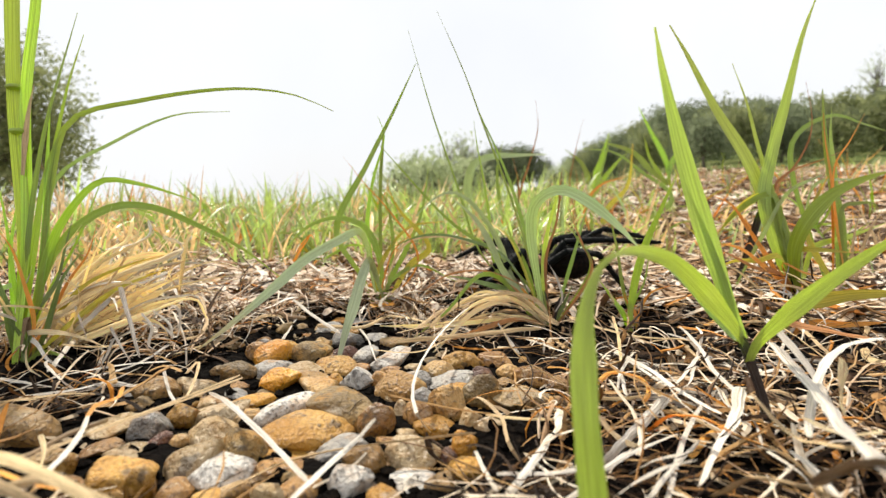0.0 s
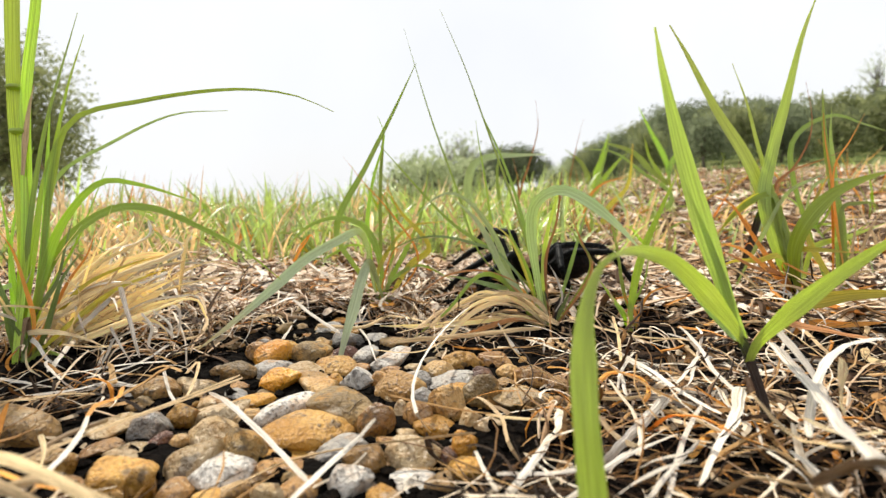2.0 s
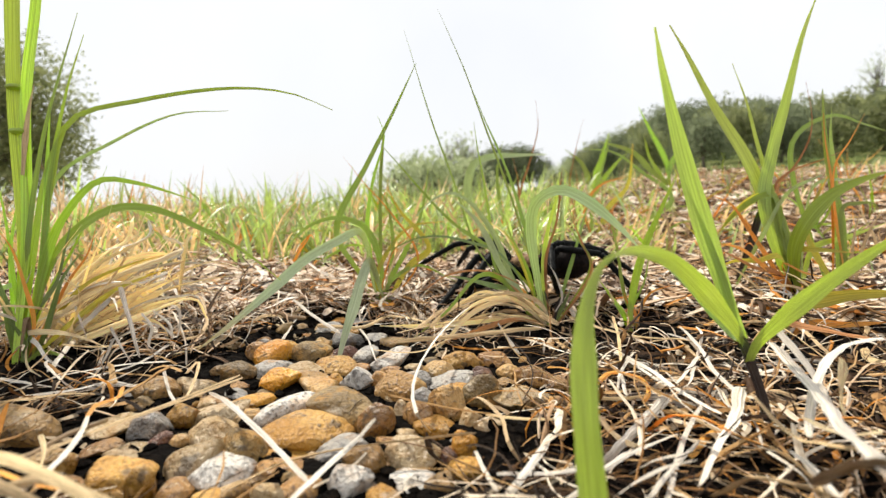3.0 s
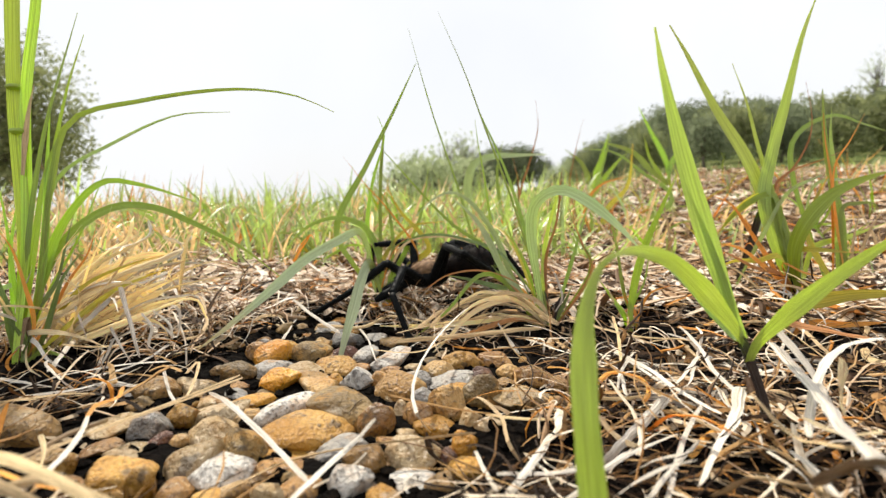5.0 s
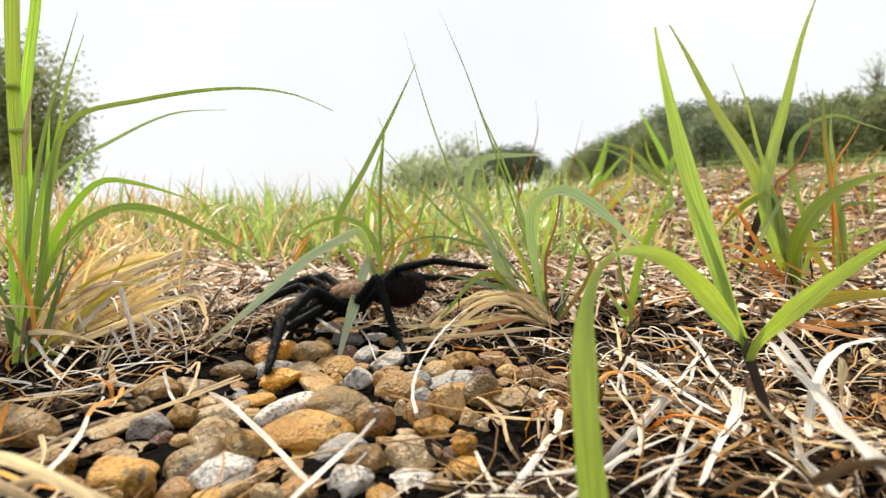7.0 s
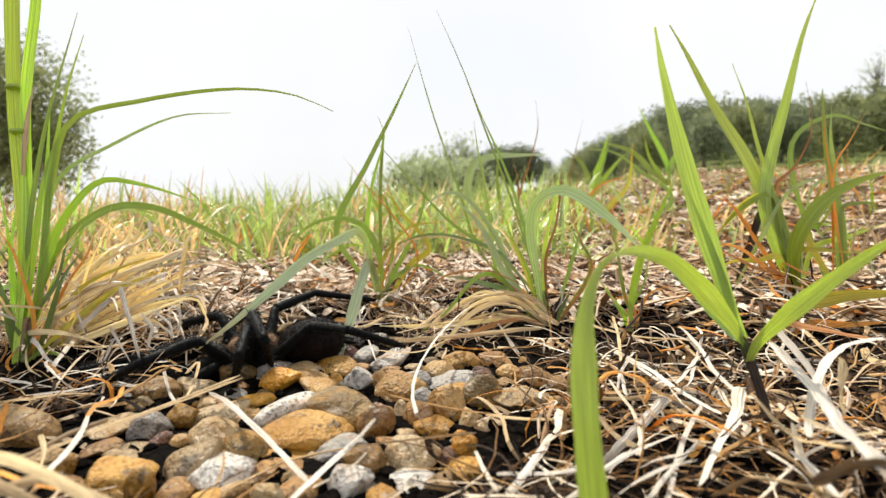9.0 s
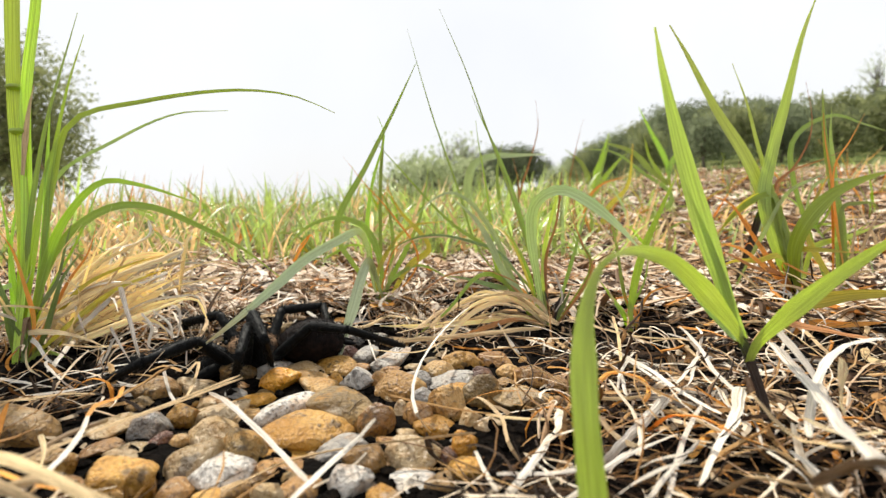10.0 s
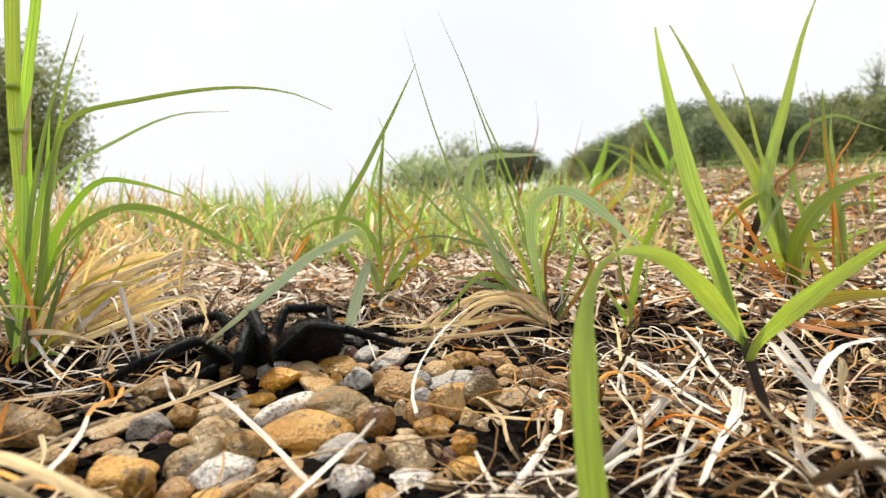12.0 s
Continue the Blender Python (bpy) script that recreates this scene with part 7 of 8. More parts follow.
straw("dead", 0.0015, (0.0995, 0.2717, 0.0120), (0.1152, 0.2770, 0.0120), (0.1252, 0.2570, 0.0120), (0.1226, 0.2318, 0.0120))
straw("orange", 0.0023, (0.1222, 0.2944, 0.0140), (0.1331, 0.2860, 0.0140), (0.1363, 0.2694, 0.0140))
straw("white", 0.0011, (0.1005, 0.2048, 0.0120), (0.0965, 0.1883, 0.0120), (0.0990, 0.1786, 0.0120), (0.0913, 0.1581, 0.0120))
straw("white", 0.0019, (-0.1487, 0.2620, 0.0403), (-0.1433, 0.2585, 0.0248), (-0.1377, 0.2550, 0.0089))
straw("gold", 0.0016, (-0.1712, 0.2700, 0.0133), (-0.1449, 0.2725, 0.0243), (-0.1245, 0.2750, 0.0326), (-0.1196, 0.2775, 0.0316), (-0.1163, 0.2800, 0.0220))
straw("white", 0.0013, (-0.1464, 0.2750, 0.0215), (-0.1356, 0.2750, 0.0181), (-0.1301, 0.2750, 0.0131), (-0.1274, 0.2750, 0.0237), (-0.1290, 0.2750, 0.0290), (-0.1327, 0.2750, 0.0276))
straw("white", 0.0012, (-0.1540, 0.2620, 0.0213), (-0.1484, 0.2600, 0.0125), (-0.1436, 0.2580, 0.0059))
straw("white", 0.0026, (-0.1949, 0.3039, 0.0080), (-0.1817, 0.2711, 0.0080), (-0.1668, 0.2382, 0.0080))
straw("white", 0.0013, (-0.1747, 0.2700, 0.0297), (-0.1719, 0.2700, 0.0193), (-0.1702, 0.2700, 0.0127))
straw("white", 0.0015, (-0.1530, 0.2620, 0.0159), (-0.1563, 0.2600, 0.0071), (-0.1611, 0.2580, -0.0011))
straw("gold", 0.0021, (-0.1475, 0.3300, 0.0628), (-0.1506, 0.3300, 0.0446), (-0.1528, 0.3300, 0.0264))
straw("gold", 0.0018, (-0.1558, 0.3200, 0.0584), (-0.1497, 0.3200, 0.0562), (-0.1441, 0.3200, 0.0550))
straw("gold", 0.0021, (-0.1815, 0.2900, 0.0460), (-0.1685, 0.2933, 0.0549), (-0.1625, 0.2967, 0.0604), (-0.1616, 0.3000, 0.0681))
straw("white", 0.0016, (-0.1709, 0.2900, 0.0546), (-0.1568, 0.2933, 0.0578), (-0.1508, 0.2967, 0.0627), (-0.1533, 0.3000, 0.0687))
straw("gold", 0.0044, (-0.1875, 0.2800, 0.0297), (-0.1656, 0.2867, 0.0413), (-0.1487, 0.2933, 0.0476), (-0.1352, 0.3000, 0.0542))
straw("gold", 0.0034, (-0.1887, 0.2750, 0.0237), (-0.1693, 0.2825, 0.0334), (-0.1497, 0.2900, 0.0414))
straw("gold", 0.0029, (-0.1764, 0.2700, 0.0166), (-0.1542, 0.2750, 0.0279), (-0.1365, 0.2800, 0.0362))
straw("gold", 0.0027, (-0.1871, 0.2750, 0.0279), (-0.1745, 0.2825, 0.0391), (-0.1626, 0.2900, 0.0509))
straw("dead", 0.0027, (-0.1846, 0.2750, 0.0237), (-0.1706, 0.2800, 0.0325), (-0.1578, 0.2850, 0.0512))
straw("gold", 0.0029, (-0.1849, 0.2900, 0.0379), (-0.1710, 0.2967, 0.0457), (-0.1565, 0.3033, 0.0508), (-0.1478, 0.3100, 0.0495))
straw("gold", 0.0033, (-0.1931, 0.2800, 0.0283), (-0.1816, 0.2900, 0.0437), (-0.1693, 0.3000, 0.0572))
straw("gold", 0.0022, (-0.1771, 0.2750, 0.0125), (-0.1588, 0.2775, 0.0203), (-0.1403, 0.2800, 0.0268))
straw("white", 0.0020, (-0.1844, 0.2800, 0.0339), (-0.1666, 0.2833, 0.0390), (-0.1515, 0.2867, 0.0384), (-0.1387, 0.2900, 0.0437))
straw("white", 0.0013, (-0.1446, 0.2720, 0.0258), (-0.1394, 0.2707, 0.0192), (-0.1408, 0.2693, 0.0107), (-0.1367, 0.2680, 0.0089))
straw("white", 0.0011, (-0.1391, 0.2720, 0.0271), (-0.1308, 0.2710, 0.0205), (-0.1293, 0.2700, 0.0138))
straw("dead", 0.0013, (-0.1848, 0.2739, 0.0100), (-0.1687, 0.2699, 0.0100), (-0.1549, 0.2719, 0.0100))
straw("white", 0.0012, (-0.1496, 0.2045, 0.0100), (-0.1389, 0.2104, 0.0100), (-0.1307, 0.2221, 0.0100), (-0.1278, 0.2381, 0.0100))
straw("dead", 0.0011, (-0.1568, 0.1977, 0.0100), (-0.1476, 0.2016, 0.0100), (-0.1400, 0.2056, 0.0100), (-0.1276, 0.2056, 0.0100))
straw("orange", 0.0016, (-0.1120, 0.1950, 0.0163), (-0.1091, 0.1867, 0.0154), (-0.1109, 0.1783, 0.0162), (-0.1094, 0.1700, 0.0152))
straw("white", 0.0017, (-0.1077, 0.1680, 0.0163), (-0.0993, 0.1510, 0.0182), (-0.0929, 0.1340, 0.0200), (-0.0872, 0.1170, 0.0232), (-0.0798, 0.1000, 0.0279))
straw("dead", 0.0022, (-0.0841, 0.1000, 0.0378), (-0.0723, 0.0950, 0.0386), (-0.0623, 0.0900, 0.0377), (-0.0530, 0.0850, 0.0357))
straw("dead", 0.0018, (-0.0922, 0.1100, 0.0236), (-0.0768, 0.1033, 0.0311), (-0.0650, 0.0967, 0.0333), (-0.0533, 0.0900, 0.0333))
straw("white", 0.0017, (-0.0959, 0.1200, 0.0154), (-0.0818, 0.1100, 0.0272), (-0.0691, 0.1000, 0.0340))
straw("orange", 0.0017, (-0.0988, 0.1200, 0.0245), (-0.0843, 0.1133, 0.0247), (-0.0696, 0.1067, 0.0268), (-0.0581, 0.1000, 0.0281))
straw("dead", 0.0019, (-0.0867, 0.1050, 0.0298), (-0.0737, 0.0975, 0.0306), (-0.0626, 0.0900, 0.0323))
straw("gold", 0.0013, (-0.1090, 0.1500, 0.0189), (-0.1048, 0.1450, 0.0165), (-0.1024, 0.1400, 0.0144))


def scatter_shreds():
    rng = random.Random(19)
    n = 0
    while n < 64:
        x, y = (rng.uniform(0.045, 0.27), rng.uniform(0.15, 0.36)) if n < 46 else (rng.uniform(-0.24, -0.08), rng.uniform(0.22, 0.36))
        if gravel_patch(x, y) or bare(x, y) > 0.5:
            continue
        a, size, pts = rng.uniform(0, 6.283), rng.uniform(0.018, 0.05), []
        for k in range(4):
            u, v = x + math.cos(a) * size * (k / 3 - 0.5), y + math.sin(a) * size * (k / 3 - 0.5)
            pts.append((u, v, rough_height(u, v) + rng.uniform(0.001, 0.006)))
            a += rng.uniform(-0.4, 0.4)
        straw(rng.choice(["white", "white", "white", "dead", "brown", "orange"]), rng.uniform(0.0012, 0.0036), *pts)
        n += 1


scatter_shreds()


# ---------------------------------------------------------------- spider
def hairy(bm, count, length, seed):
    """Short bristles standing off a surface."""
    rng = random.Random(seed)
    faces = list(bm.faces)
    areas = [f.calc_area() for f in faces]
    for f in rng.choices(faces, weights=areas, k=count):
        corners, nrm = [v.co for v in f.verts], f.normal
        mix = [rng.random() + 0.01 for _ in corners]
        c = sum((p * m for p, m in zip(corners, mix)), Vector()) / sum(mix)
        d = (nrm + Vector((rng.gauss(0, 0.45), rng.gauss(0, 0.45), rng.gauss(0, 0.45)))).normalized()
        u = d.orthogonal().normalized() * 0.00013
        v = d.cross(u)
        tip = bm.verts.new(c + d * length * rng.uniform(0.5, 1.3))
        a, b, e = (bm.verts.new(c - nrm * 0.0002 + o) for o in (u, v - u * 0.5, -v - u * 0.5))
        for q in ((a, b, tip), (b, e, tip), (e, a, tip)):
            bm.faces.new(q)


def limb_mesh(length, radii, seed, hairs=130):
    """A leg joint lying along +x from the origin, swelling and tapering by its radii."""
    bm = bmesh.new()
    n, sides, rings = 14, 10, []
    for i in range(n + 1):
        f = i / n
        u = f * (len(radii) - 1)
        k = min(int(u), len(radii) - 2)
        r = radii[k] + (radii[k + 1] - radii[k]) * smooth_step(0, 1, u - k)
        rings.append([bm.verts.new((f * length, r * math.cos(6.2832 * j / sides), r * math.sin(6.2832 * j / sides))) for j in range(sides)])
    for a, b in zip(rings, rings[1:]):
        for j in range(sides):
            bm.faces.new((a[j], b[j], b[(j + 1) % sides], a[(j + 1) % sides]))
    bm.faces.new(rings[0])
    bm.faces.new(rings[-1][::-1])
    bmesh.ops.recalc_face_normals(bm, faces=bm.faces)
    bm.normal_update()
    hairy(bm, hairs, 0.0028, seed)
    return bm


def ovoid(sx, sy, sz, seed, hairs, length, pinch=0.0):
    bm = bmesh.new()
    bmesh.ops.create_icosphere(bm, subdivisions=4, radius=1.0)
    for v in bm.verts:
        k = 1 - pinch * v.co.x
        v.co = Vector((v.co.x * sx, v.co.y * sy * k, v.co.z * sz * k)) * (1 + 0.03 * noise.noise(v.co * 3 + Vector((seed, 0, 0))))
    bm.normal_update()
    hairy(bm, hairs, length, seed)
    return bm


FEMUR, TIBIA, FOOT = 0.027, 0.026, 0.035
# hip of each leg on the body, which faces +x with its left side to +y
HIPS = {"l1": (0.0085, 0.0065), "l2": (0.0030, 0.0085), "l3": (-0.0025, 0.0085), "l4": (-0.0075, 0.0065),
        "r1": (0.0085, -0.0065), "r2": (0.0030, -0.0085), "r3": (-0.0025, -0.0085), "r4": (-0.0075, -0.0065)}

spider = tagged(new("spider"), "large black hairy tarantula with a copper-brown carapace walking over gravel", "spider")


def moved(bm, x, y, z, rx=0, ry=0, rz=0):
    bmesh.ops.transform(bm, matrix=pose(x, y, z, rx, ry, rz), verts=bm.verts)
    return bm


part("carapace", moved(ovoid(0.0112, 0.0088, 0.0058, 1, 700, 0.0018, 0.12), -0.0005, 0, 0.0042), COPPER, spider, "copper-brown hairy carapace")
part("underside", moved(ovoid(0.0130, 0.0108, 0.0062, 2, 400, 0.0024, 0.1), 0, 0, -0.0018), BLACK, spider)
part("abdomen", moved(ovoid(0.0160, 0.0118, 0.0105, 3, 3600, 0.0016, 0.1), -0.0275, 0, 0.004, 0, 4, 0), RUST, spider, "plump black hairy abdomen")
part("waist", moved(limb_mesh(0.012, (0.0035, 0.003, 0.0035), 4, 20), -0.019, 0, 0.0005), BLACK, spider)
for s in (1, -1):
    part("jaw", moved(ovoid(0.0065, 0.0036, 0.0048, 5 + s, 200, 0.0022), 0.0155, 0.0037 * s, -0.0015, 0, 25, 0), BLACK, spider, "thick black jaw")
    part("fang", moved(limb_mesh(0.006, (0.0011, 0.0008, 0.0002), 8 + s, 4), 0.0185, 0.0035 * s, -0.004, 0, 100, 0), BLACK, spider)
    part("palp", moved(limb_mesh(0.026, (0.0024, 0.0030, 0.0026, 0.0028, 0.0016), 11 + s, 160), 0.011, 0.0055 * s, -0.001, 0, 22, 16 * s), BLACK, spider, "short black feeler leg")
    part("spinneret", moved(limb_mesh(0.007, (0.0012, 0.0012, 0.0006), 14 + s, 20), -0.0420, 0.002 * s, 0.003, 0, 10, 180 - 14 * s), BLACK, spider)
for i in range(2):
    part("eye", moved(ovoid(0.0009, 0.0009, 0.0009, 30 + i, 0, 0.001), 0.0112, 0.0012 * (1 - 2 * i), 0.0068), BLACK, spider)

LEGS = {}
for i, key in enumerate(HIPS):
    LEGS[key] = (part("femur", limb_mesh(FEMUR, (0.0023, 0.0027, 0.0025, 0.0022), 40 + i, 240), BLACK, spider),
                 part("tibia", limb_mesh(TIBIA, (0.0022, 0.0024, 0.0021, 0.0018), 50 + i, 240), BLACK, spider),
                 part("foot", limb_mesh(FOOT, (0.0019, 0.0018, 0.0016, 0.0017, 0.0010), 60 + i, 260), BLACK, spider))

STANCES = []


def stance(t, body, **legs):
    """At t seconds: the body's place, heading and pitch, and how thigh, shin and foot of each leg point: compass angle and rise on the body."""
    STANCES.append((t, body, legs))


stance(0.0, (0.0594, 0.3955, 0.0302, 178, 0), l1=(88, 36, 53, -9, -73, -24), l2=(78, 41, 61, -14, -91, -29), l3=(174, 37, 129, 0, -149, -45), l4=(177, 55, 166, 4, 160, -1), r1=(-70, 49, -52, -11, -50, -23), r2=(-58, 49, -52, -15, -76, -16), r3=(177, 54, -163, 10, -139, -12), r4=(172, 40, 167, 30, -157, -11))
stance(1.0, (0.0586, 0.3955, 0.0302, 178, 0), l1=(65, 40, 27, -17, -58, -26), l2=(70, 41, 46, -19, -79, -30), l3=(159, 38, 104, -14, -125, -35), l4=(148, 43, 166, 2, -157, -35), r1=(-69, 42, -28, -12, -62, -20), r2=(-14, 66, -45, -4, -72, -21), r3=(178, 53, -150, -2, -137, -21), r4=(173, 40, 167, 15, -144, -22))
stance(1.5, (0.0578, 0.3955, 0.0302, 178, 0), l1=(51, 39, 5, -25, -41, -26), l2=(63, 36, 26, -31, -74, -28), l3=(140, 39, 89, -22, -115, -32), l4=(151, 35, 135, 2, -165, -42), r1=(-65, 42, 2, -16, -45, -29), r2=(-12, 65, -17, 3, -75, -24), r3=(177, 49, -149, -13, -130, -26), r4=(176, 47, -172, -9, -146, -31))
stance(2.5, (0.057, 0.3955, 0.0298, 178, 0), l1=(64, 41, 52, -19, -81, -33), l2=(70, 37, 61, -18, -87, -30), l3=(178, 52, 83, -32, -111, -34), l4=(173, 38, 166, 3, -149, -53), r1=(-64, 59, -63, -20, -53, -31), r2=(-133, 85, -68, 3, -78, -23), r3=(174, 39, -152, -4, -118, -27), r4=(174, 42, -164, 5, -125, -13))
stance(3.0, (0.0563, 0.3905, 0.0309, 178, 0), l1=(-4, 26, 39, -46, 71, -14), l2=(23, 32, 61, -27, -80, -38), l3=(124, 45, 84, -26, -108, -34), l4=(126, 44, 166, -6, 152, -46), r1=(-9, 55, -20, -10, -20, -30), r2=(-8, 49, -44, -16, -74, -28), r3=(176, 45, -158, -5, -133, -22), r4=(-174, 47, 174, -10, -152, -29))
stance(3.4, (0.0431, 0.3861, 0.0307, 178.6, -1.2), l1=(62, 23, 40, -21, 63, -23), l2=(2, 35, 24, -17, -14, -16), l3=(120, 41, 128, -18, -117, -28), l4=(111, 42, 134, -11, -129, -34), r1=(2, 38, -22, -4, -42, -17), r2=(-65, 41, -63, -19, -56, -8), r3=(-124, 34, -149, -9, -127, -30), r4=(-102, 40, 176, 4, -137, -43))
stance(3.9, (0.0266, 0.3805, 0.0305, 179.35, -2.7), l1=(39, 38, 17, -14, -28, -11), l2=(54, 24, 76, -29, 94, -26), l3=(161, 52, 153, 5, -128, -4), l4=(135, 47, 143, -3, -128, -28), r1=(-35, 47, -16, -2, -48, -13), r2=(-93, 56, -71, -33, -71, -19), r3=(-149, 36, -160, -8, -134, -33), r4=(-148, 43, 168, -21, -141, -46))
stance(4.4, (0.01, 0.375, 0.0303, 180.1, -4.2), l1=(62, 23, 40, -21, 63, -23), l2=(2, 35, 24, -17, -14, -16), l3=(120, 41, 128, -18, -117, -28), l4=(111, 42, 134, -11, -129, -34), r1=(2, 38, -22, -4, -42, -17), r2=(-65, 41, -63, -19, -56, -8), r3=(-124, 34, -149, -9, -127, -30), r4=(-102, 40, 176, 4, -137, -43))
stance(5.0, (-0.0098, 0.3683, 0.03, 181, -6), l1=(47, 36, 15, -32, -20, -25), l2=(65, 27, 75, -23, 117, -53), l3=(131, 54, 113, -7, -122, -27), l4=(119, 58, 169, -40, -118, -13), r1=(-92, 59, 6, 2, -76, -30), r2=(-46, 33, -49, -31, 88, -14), r3=(-149, 47, -142, -15, -121, -31), r4=(-179, 38, -161, -15, -123, -39))
stance(5.5, (-0.013, 0.3644, 0.0327, 182, -11), l1=(62, 23, 40, -21, 63, -23), l2=(2, 35, 24, -17, -14, -16), l3=(120, 41, 128, -18, -117, -28), l4=(111, 42, 134, -11, -129, -34), r1=(2, 38, -22, -4, -42, -17), r2=(-65, 41, -63, -19, -56, -8), r3=(-124, 34, -149, -9, -127, -30), r4=(-102, 40, 176, 4, -137, -43))
stance(6.0, (-0.032, 0.3507, 0.0263, 188, -12), l1=(39, 38, 17, -14, -28, -11), l2=(54, 24, 76, -29, 94, -26), l3=(161, 52, 153, 5, -128, -4), l4=(135, 47, 143, -3, -128, -28), r1=(-35, 47, -16, -2, -48, -13), r2=(-93, 56, -71, -33, -71, -19), r3=(-149, 36, -160, -8, -134, -33), r4=(-148, 43, 168, -21, -141, -46))
stance(6.5, (-0.0348, 0.3299, 0.0172, 192, -6), l1=(48, 23, 9, -18, 48, -9), l2=(60, 39, 58, -25, 101, -16), l3=(90, 39, 89, -27, 90, -22), l4=(124, 57, 146, 19, -154, -22), r1=(-37, 24, -42, -25, 84, -2), r2=(-104, 31, -34, 20, -86, -29), r3=(-104, 39, -97, -23, -105, -24), r4=(180, 44, -150, 0, -153, -33))
stance(7.0, (-0.0528, 0.3202, 0.0233, 191, -3), l1=(64, 31, 51, -23, 82, -26), l2=(51, 31, 52, -22, 81, -26), l3=(127, 42, 131, -70, 99, -24), l4=(-178, 43, 136, 12, -160, -13), r1=(-40, 19, 11, -17, -17, -16), r2=(-38, 29, -46, -16, -42, -23), r3=(-51, 29, -62, -13, -62, -20), r4=(178, 27, -147, -11, -140, -8))
stance(7.5, (-0.0632, 0.3052, 0.0189, 193.52, -2.16), l1=(48, 23, 9, -18, 48, -9), l2=(60, 39, 58, -25, 101, -16), l3=(90, 39, 89, -27, 90, -22), l4=(124, 57, 146, 19, -154, -22), r1=(-37, 24, -42, -25, 84, -2), r2=(-104, 31, -34, 20, -86, -29), r3=(-104, 39, -97, -23, -105, -24), r4=(180, 44, -150, 0, -153, -33))
stance(8.0, (-0.0752, 0.288, 0.0139, 196.4, -1.2), l1=(64, 31, 51, -23, 82, -26), l2=(51, 31, 52, -22, 81, -26), l3=(127, 42, 131, -70, 99, -24), l4=(-178, 43, 136, 12, -160, -13), r1=(-40, 19, 11, -17, -17, -16), r2=(-38, 29, -46, -16, -42, -23), r3=(-51, 29, -62, -13, -62, -20), r4=(178, 27, -147, -11, -140, -8))
stance(8.4, (-0.0845, 0.2746, 0.01, 198.65, -0.45), l1=(48, 23, 9, -18, 48, -9), l2=(60, 39, 58, -25, 101, -16), l3=(90, 39, 89, -27, 90, -22), l4=(124, 57, 146, 19, -154, -22), r1=(-37, 24, -42, -25, 84, -2), r2=(-104, 31, -34, 20, -86, -29), r3=(-104, 39, -97, -23, -105, -24), r4=(180, 44, -150, 0, -153, -33))
stance(8.8, (-0.0901, 0.2666, 0.0076, 200, 0), l1=(47, 37, 47, -4, -43, -26), l2=(94, 53, 80, -13, -84, -40), l3=(76, 69, 98, -12, -98, -34), l4=(153, 40, 119, 5, -155, -23), r1=(-47, 12, 12, -13, 44, 4), r2=(-57, 38, -48, -15, -80, -27), r3=(-83, 38, -71, -22, 83, -1), r4=(-104, 42, -151, 11, -178, -11))
stance(9.0, (-0.0901, 0.2666, 0.0076, 200, 0), l1=(47, 37, 47, -4, -43, -26), l2=(94, 53, 80, -13, -84, -40), l3=(76, 69, 98, -12, -98, -34), l4=(153, 40, 119, 5, -155, -23), r1=(-47, 12, 12, -13, 44, 4), r2=(-57, 38, -48, -15, -80, -27), r3=(-83, 38, -71, -22, 83, -1), r4=(-104, 42, -151, 11, -178, -11))
stance(9.5, (-0.0902, 0.2662, 0.0075, 200, 0), l1=(47, 38, 47, -4, -43, -26), l2=(95, 54, 80, -13, -85, -40), l3=(77, 70, 98, -12, -98, -34), l4=(155, 40, 119, 5, -155, -23), r1=(-48, 11, 12, -13, 57, 1), r2=(-57, 39, -48, -15, -80, -26), r3=(-84, 39, -71, -22, 83, -1), r4=(-102, 37, -153, 8, -111, -36))
stance(9.8, (-0.0902, 0.2662, 0.0072, 200, 0), l1=(47, 38, 47, -4, -43, -26), l2=(95, 54, 80, -13, -84, -40), l3=(77, 71, 98, -12, -98, -34), l4=(156, 41, 119, 5, -155, -23), r1=(-48, 12, 12, -13, 57, 1), r2=(-57, 40, -48, -15, -80, -26), r3=(-84, 40, -71, -22, 83, -1), r4=(-114, 41, -153, -3, 88, -14))
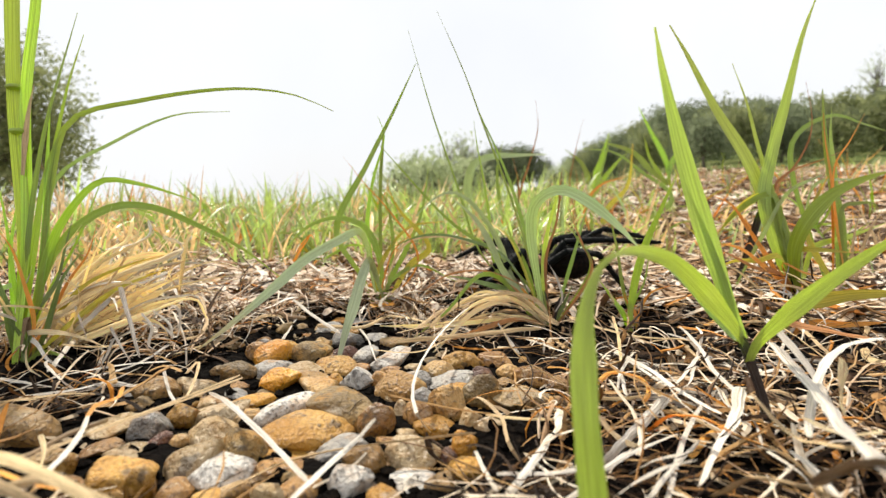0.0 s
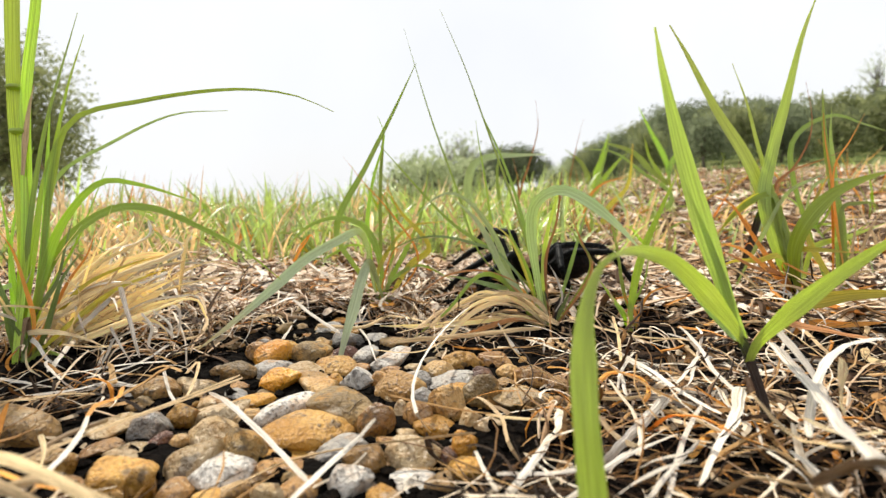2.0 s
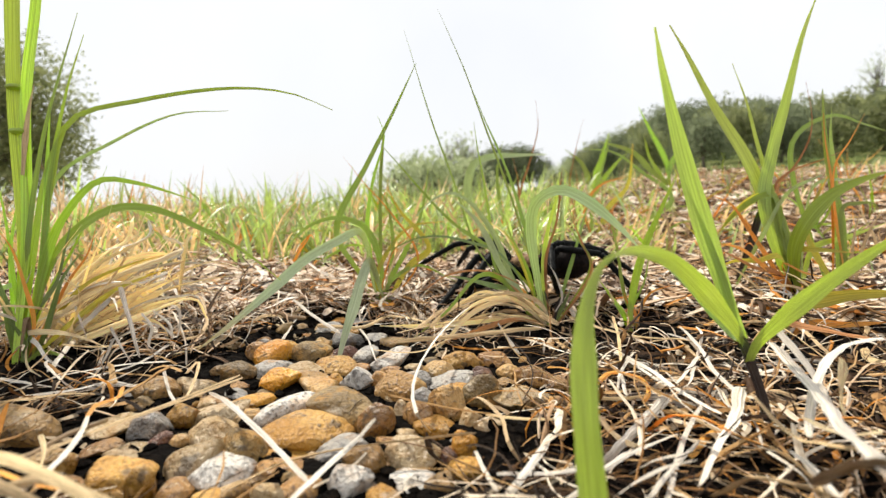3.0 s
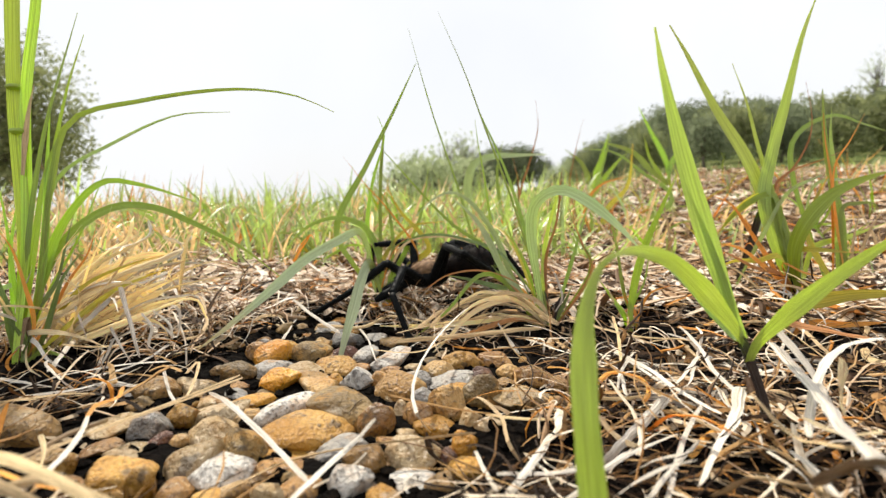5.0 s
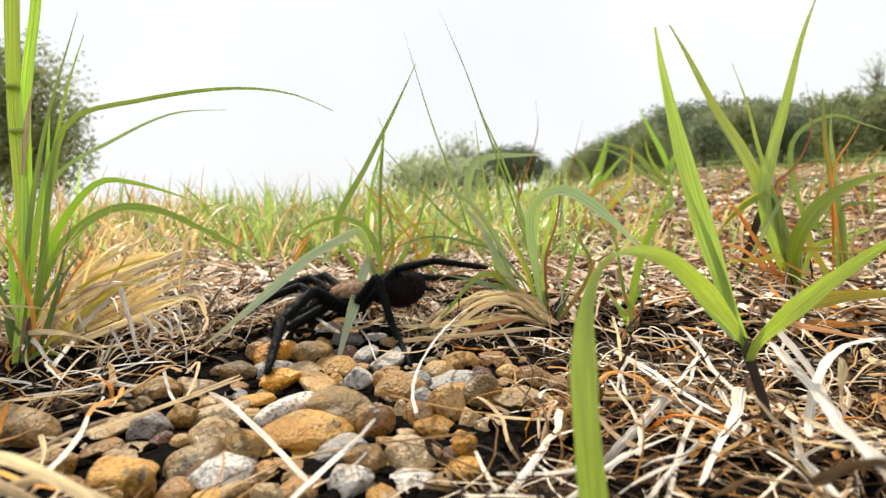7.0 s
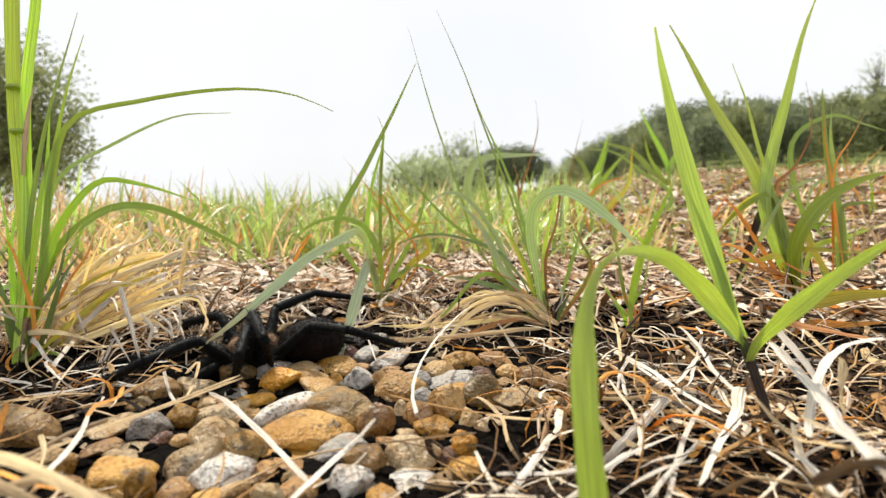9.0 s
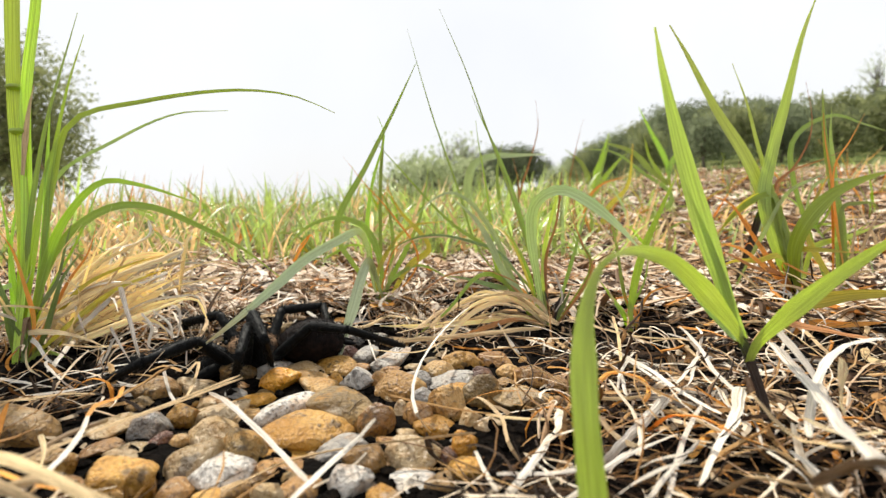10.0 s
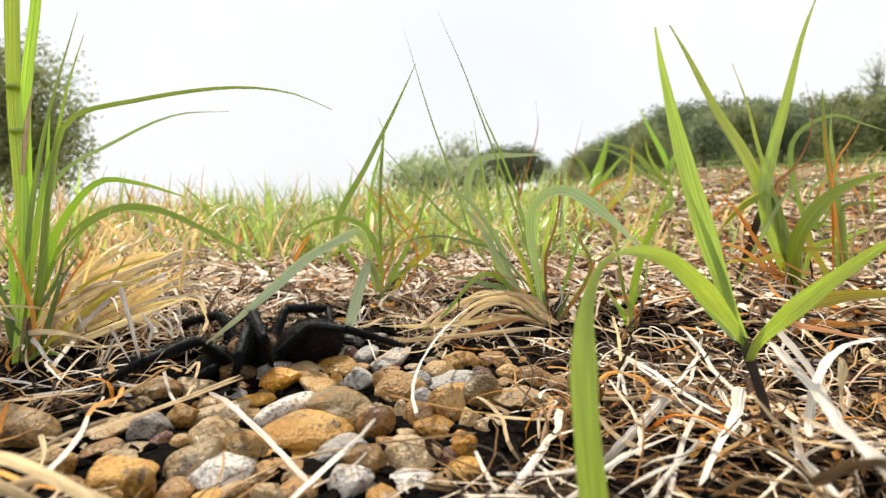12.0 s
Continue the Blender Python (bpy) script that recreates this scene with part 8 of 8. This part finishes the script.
stance(12.0, (-0.0902, 0.2662, 0.0072, 200, 0), l1=(47, 38, 47, -4, -43, -26), l2=(95, 54, 80, -13, -84, -40), l3=(77, 71, 98, -12, -98, -34), l4=(156, 41, 119, 5, -155, -23), r1=(-48, 12, 12, -13, 57, 1), r2=(-57, 40, -48, -15, -80, -26), r3=(-84, 40, -71, -22, 83, -1), r4=(-122, 44, -156, -8, 85, -14))


def between(t, pick):
    """A value of the stances at t, eased from one to the next."""
    for (t0, *a), (t1, *b) in zip(STANCES, STANCES[1:]):
        if t <= t1 + 1e-6:
            f = max(0.0, min(1.0, (t - t0) / (t1 - t0)))
            return pick(a), pick(b), f, t1 - t0
    return pick(a), pick(b), 1.0, 1.0


def joint_pose(origin, direction, up):
    x = direction.normalized()
    y = up.cross(x).normalized()
    z = x.cross(y)
    m = Matrix((x, y, z)).transposed().to_4x4()
    m.translation = origin
    return m


def pointing(turn, rise):
    a, e = radians(turn), radians(rise)
    return Vector((math.cos(a) * math.cos(e), math.sin(a) * math.cos(e), math.sin(e)))


def motions():
    body_rows, leg_rows = [], {k: ([], [], []) for k in HIPS}
    for i in range(121):
        t = i / 10
        a, b, f, _ = between(t, lambda s: s[0])
        x, y, z, head, pitch = (p + (q - p) * f for p, q in zip(a, b))
        body_rows.append((t, pose(x, y, z, 0, -pitch, head)))
        for key, (hx, hy) in HIPS.items():
            p, q, f, _ = between(t, lambda s: s[1][key])
            g = smooth_step(0.05, 0.95, f)
            at = Vector((hx, hy, -0.0025))
            for k, (rows, size) in enumerate(zip(leg_rows[key], (FEMUR, TIBIA, FOOT))):
                way = pointing(*p[2 * k:2 * k + 2]).lerp(pointing(*q[2 * k:2 * k + 2]), g).normalized()
                rows.append((t, joint_pose(at, way, Vector((0, 0, 1)) if abs(way.z) < 0.96 else Vector((0, 1, 0)))))
                at = at + way * size
    walk(spider, body_rows)
    # the long leaves nod a little in the air
    for i, ob in enumerate(SWAY):
        k = 0.35 + 0.12 * (i % 4)
        walk(ob, [(n * 0.5, pose(0, 0, 0, k * math.sin(n * 0.9 + i), k * math.sin(n * 0.7 + 2 * i) * 0.8, 0)) for n in range(25)])
    for key, joints in LEGS.items():
        for joint, rows in zip(joints, leg_rows[key]):
            walk(joint, rows)


motions()
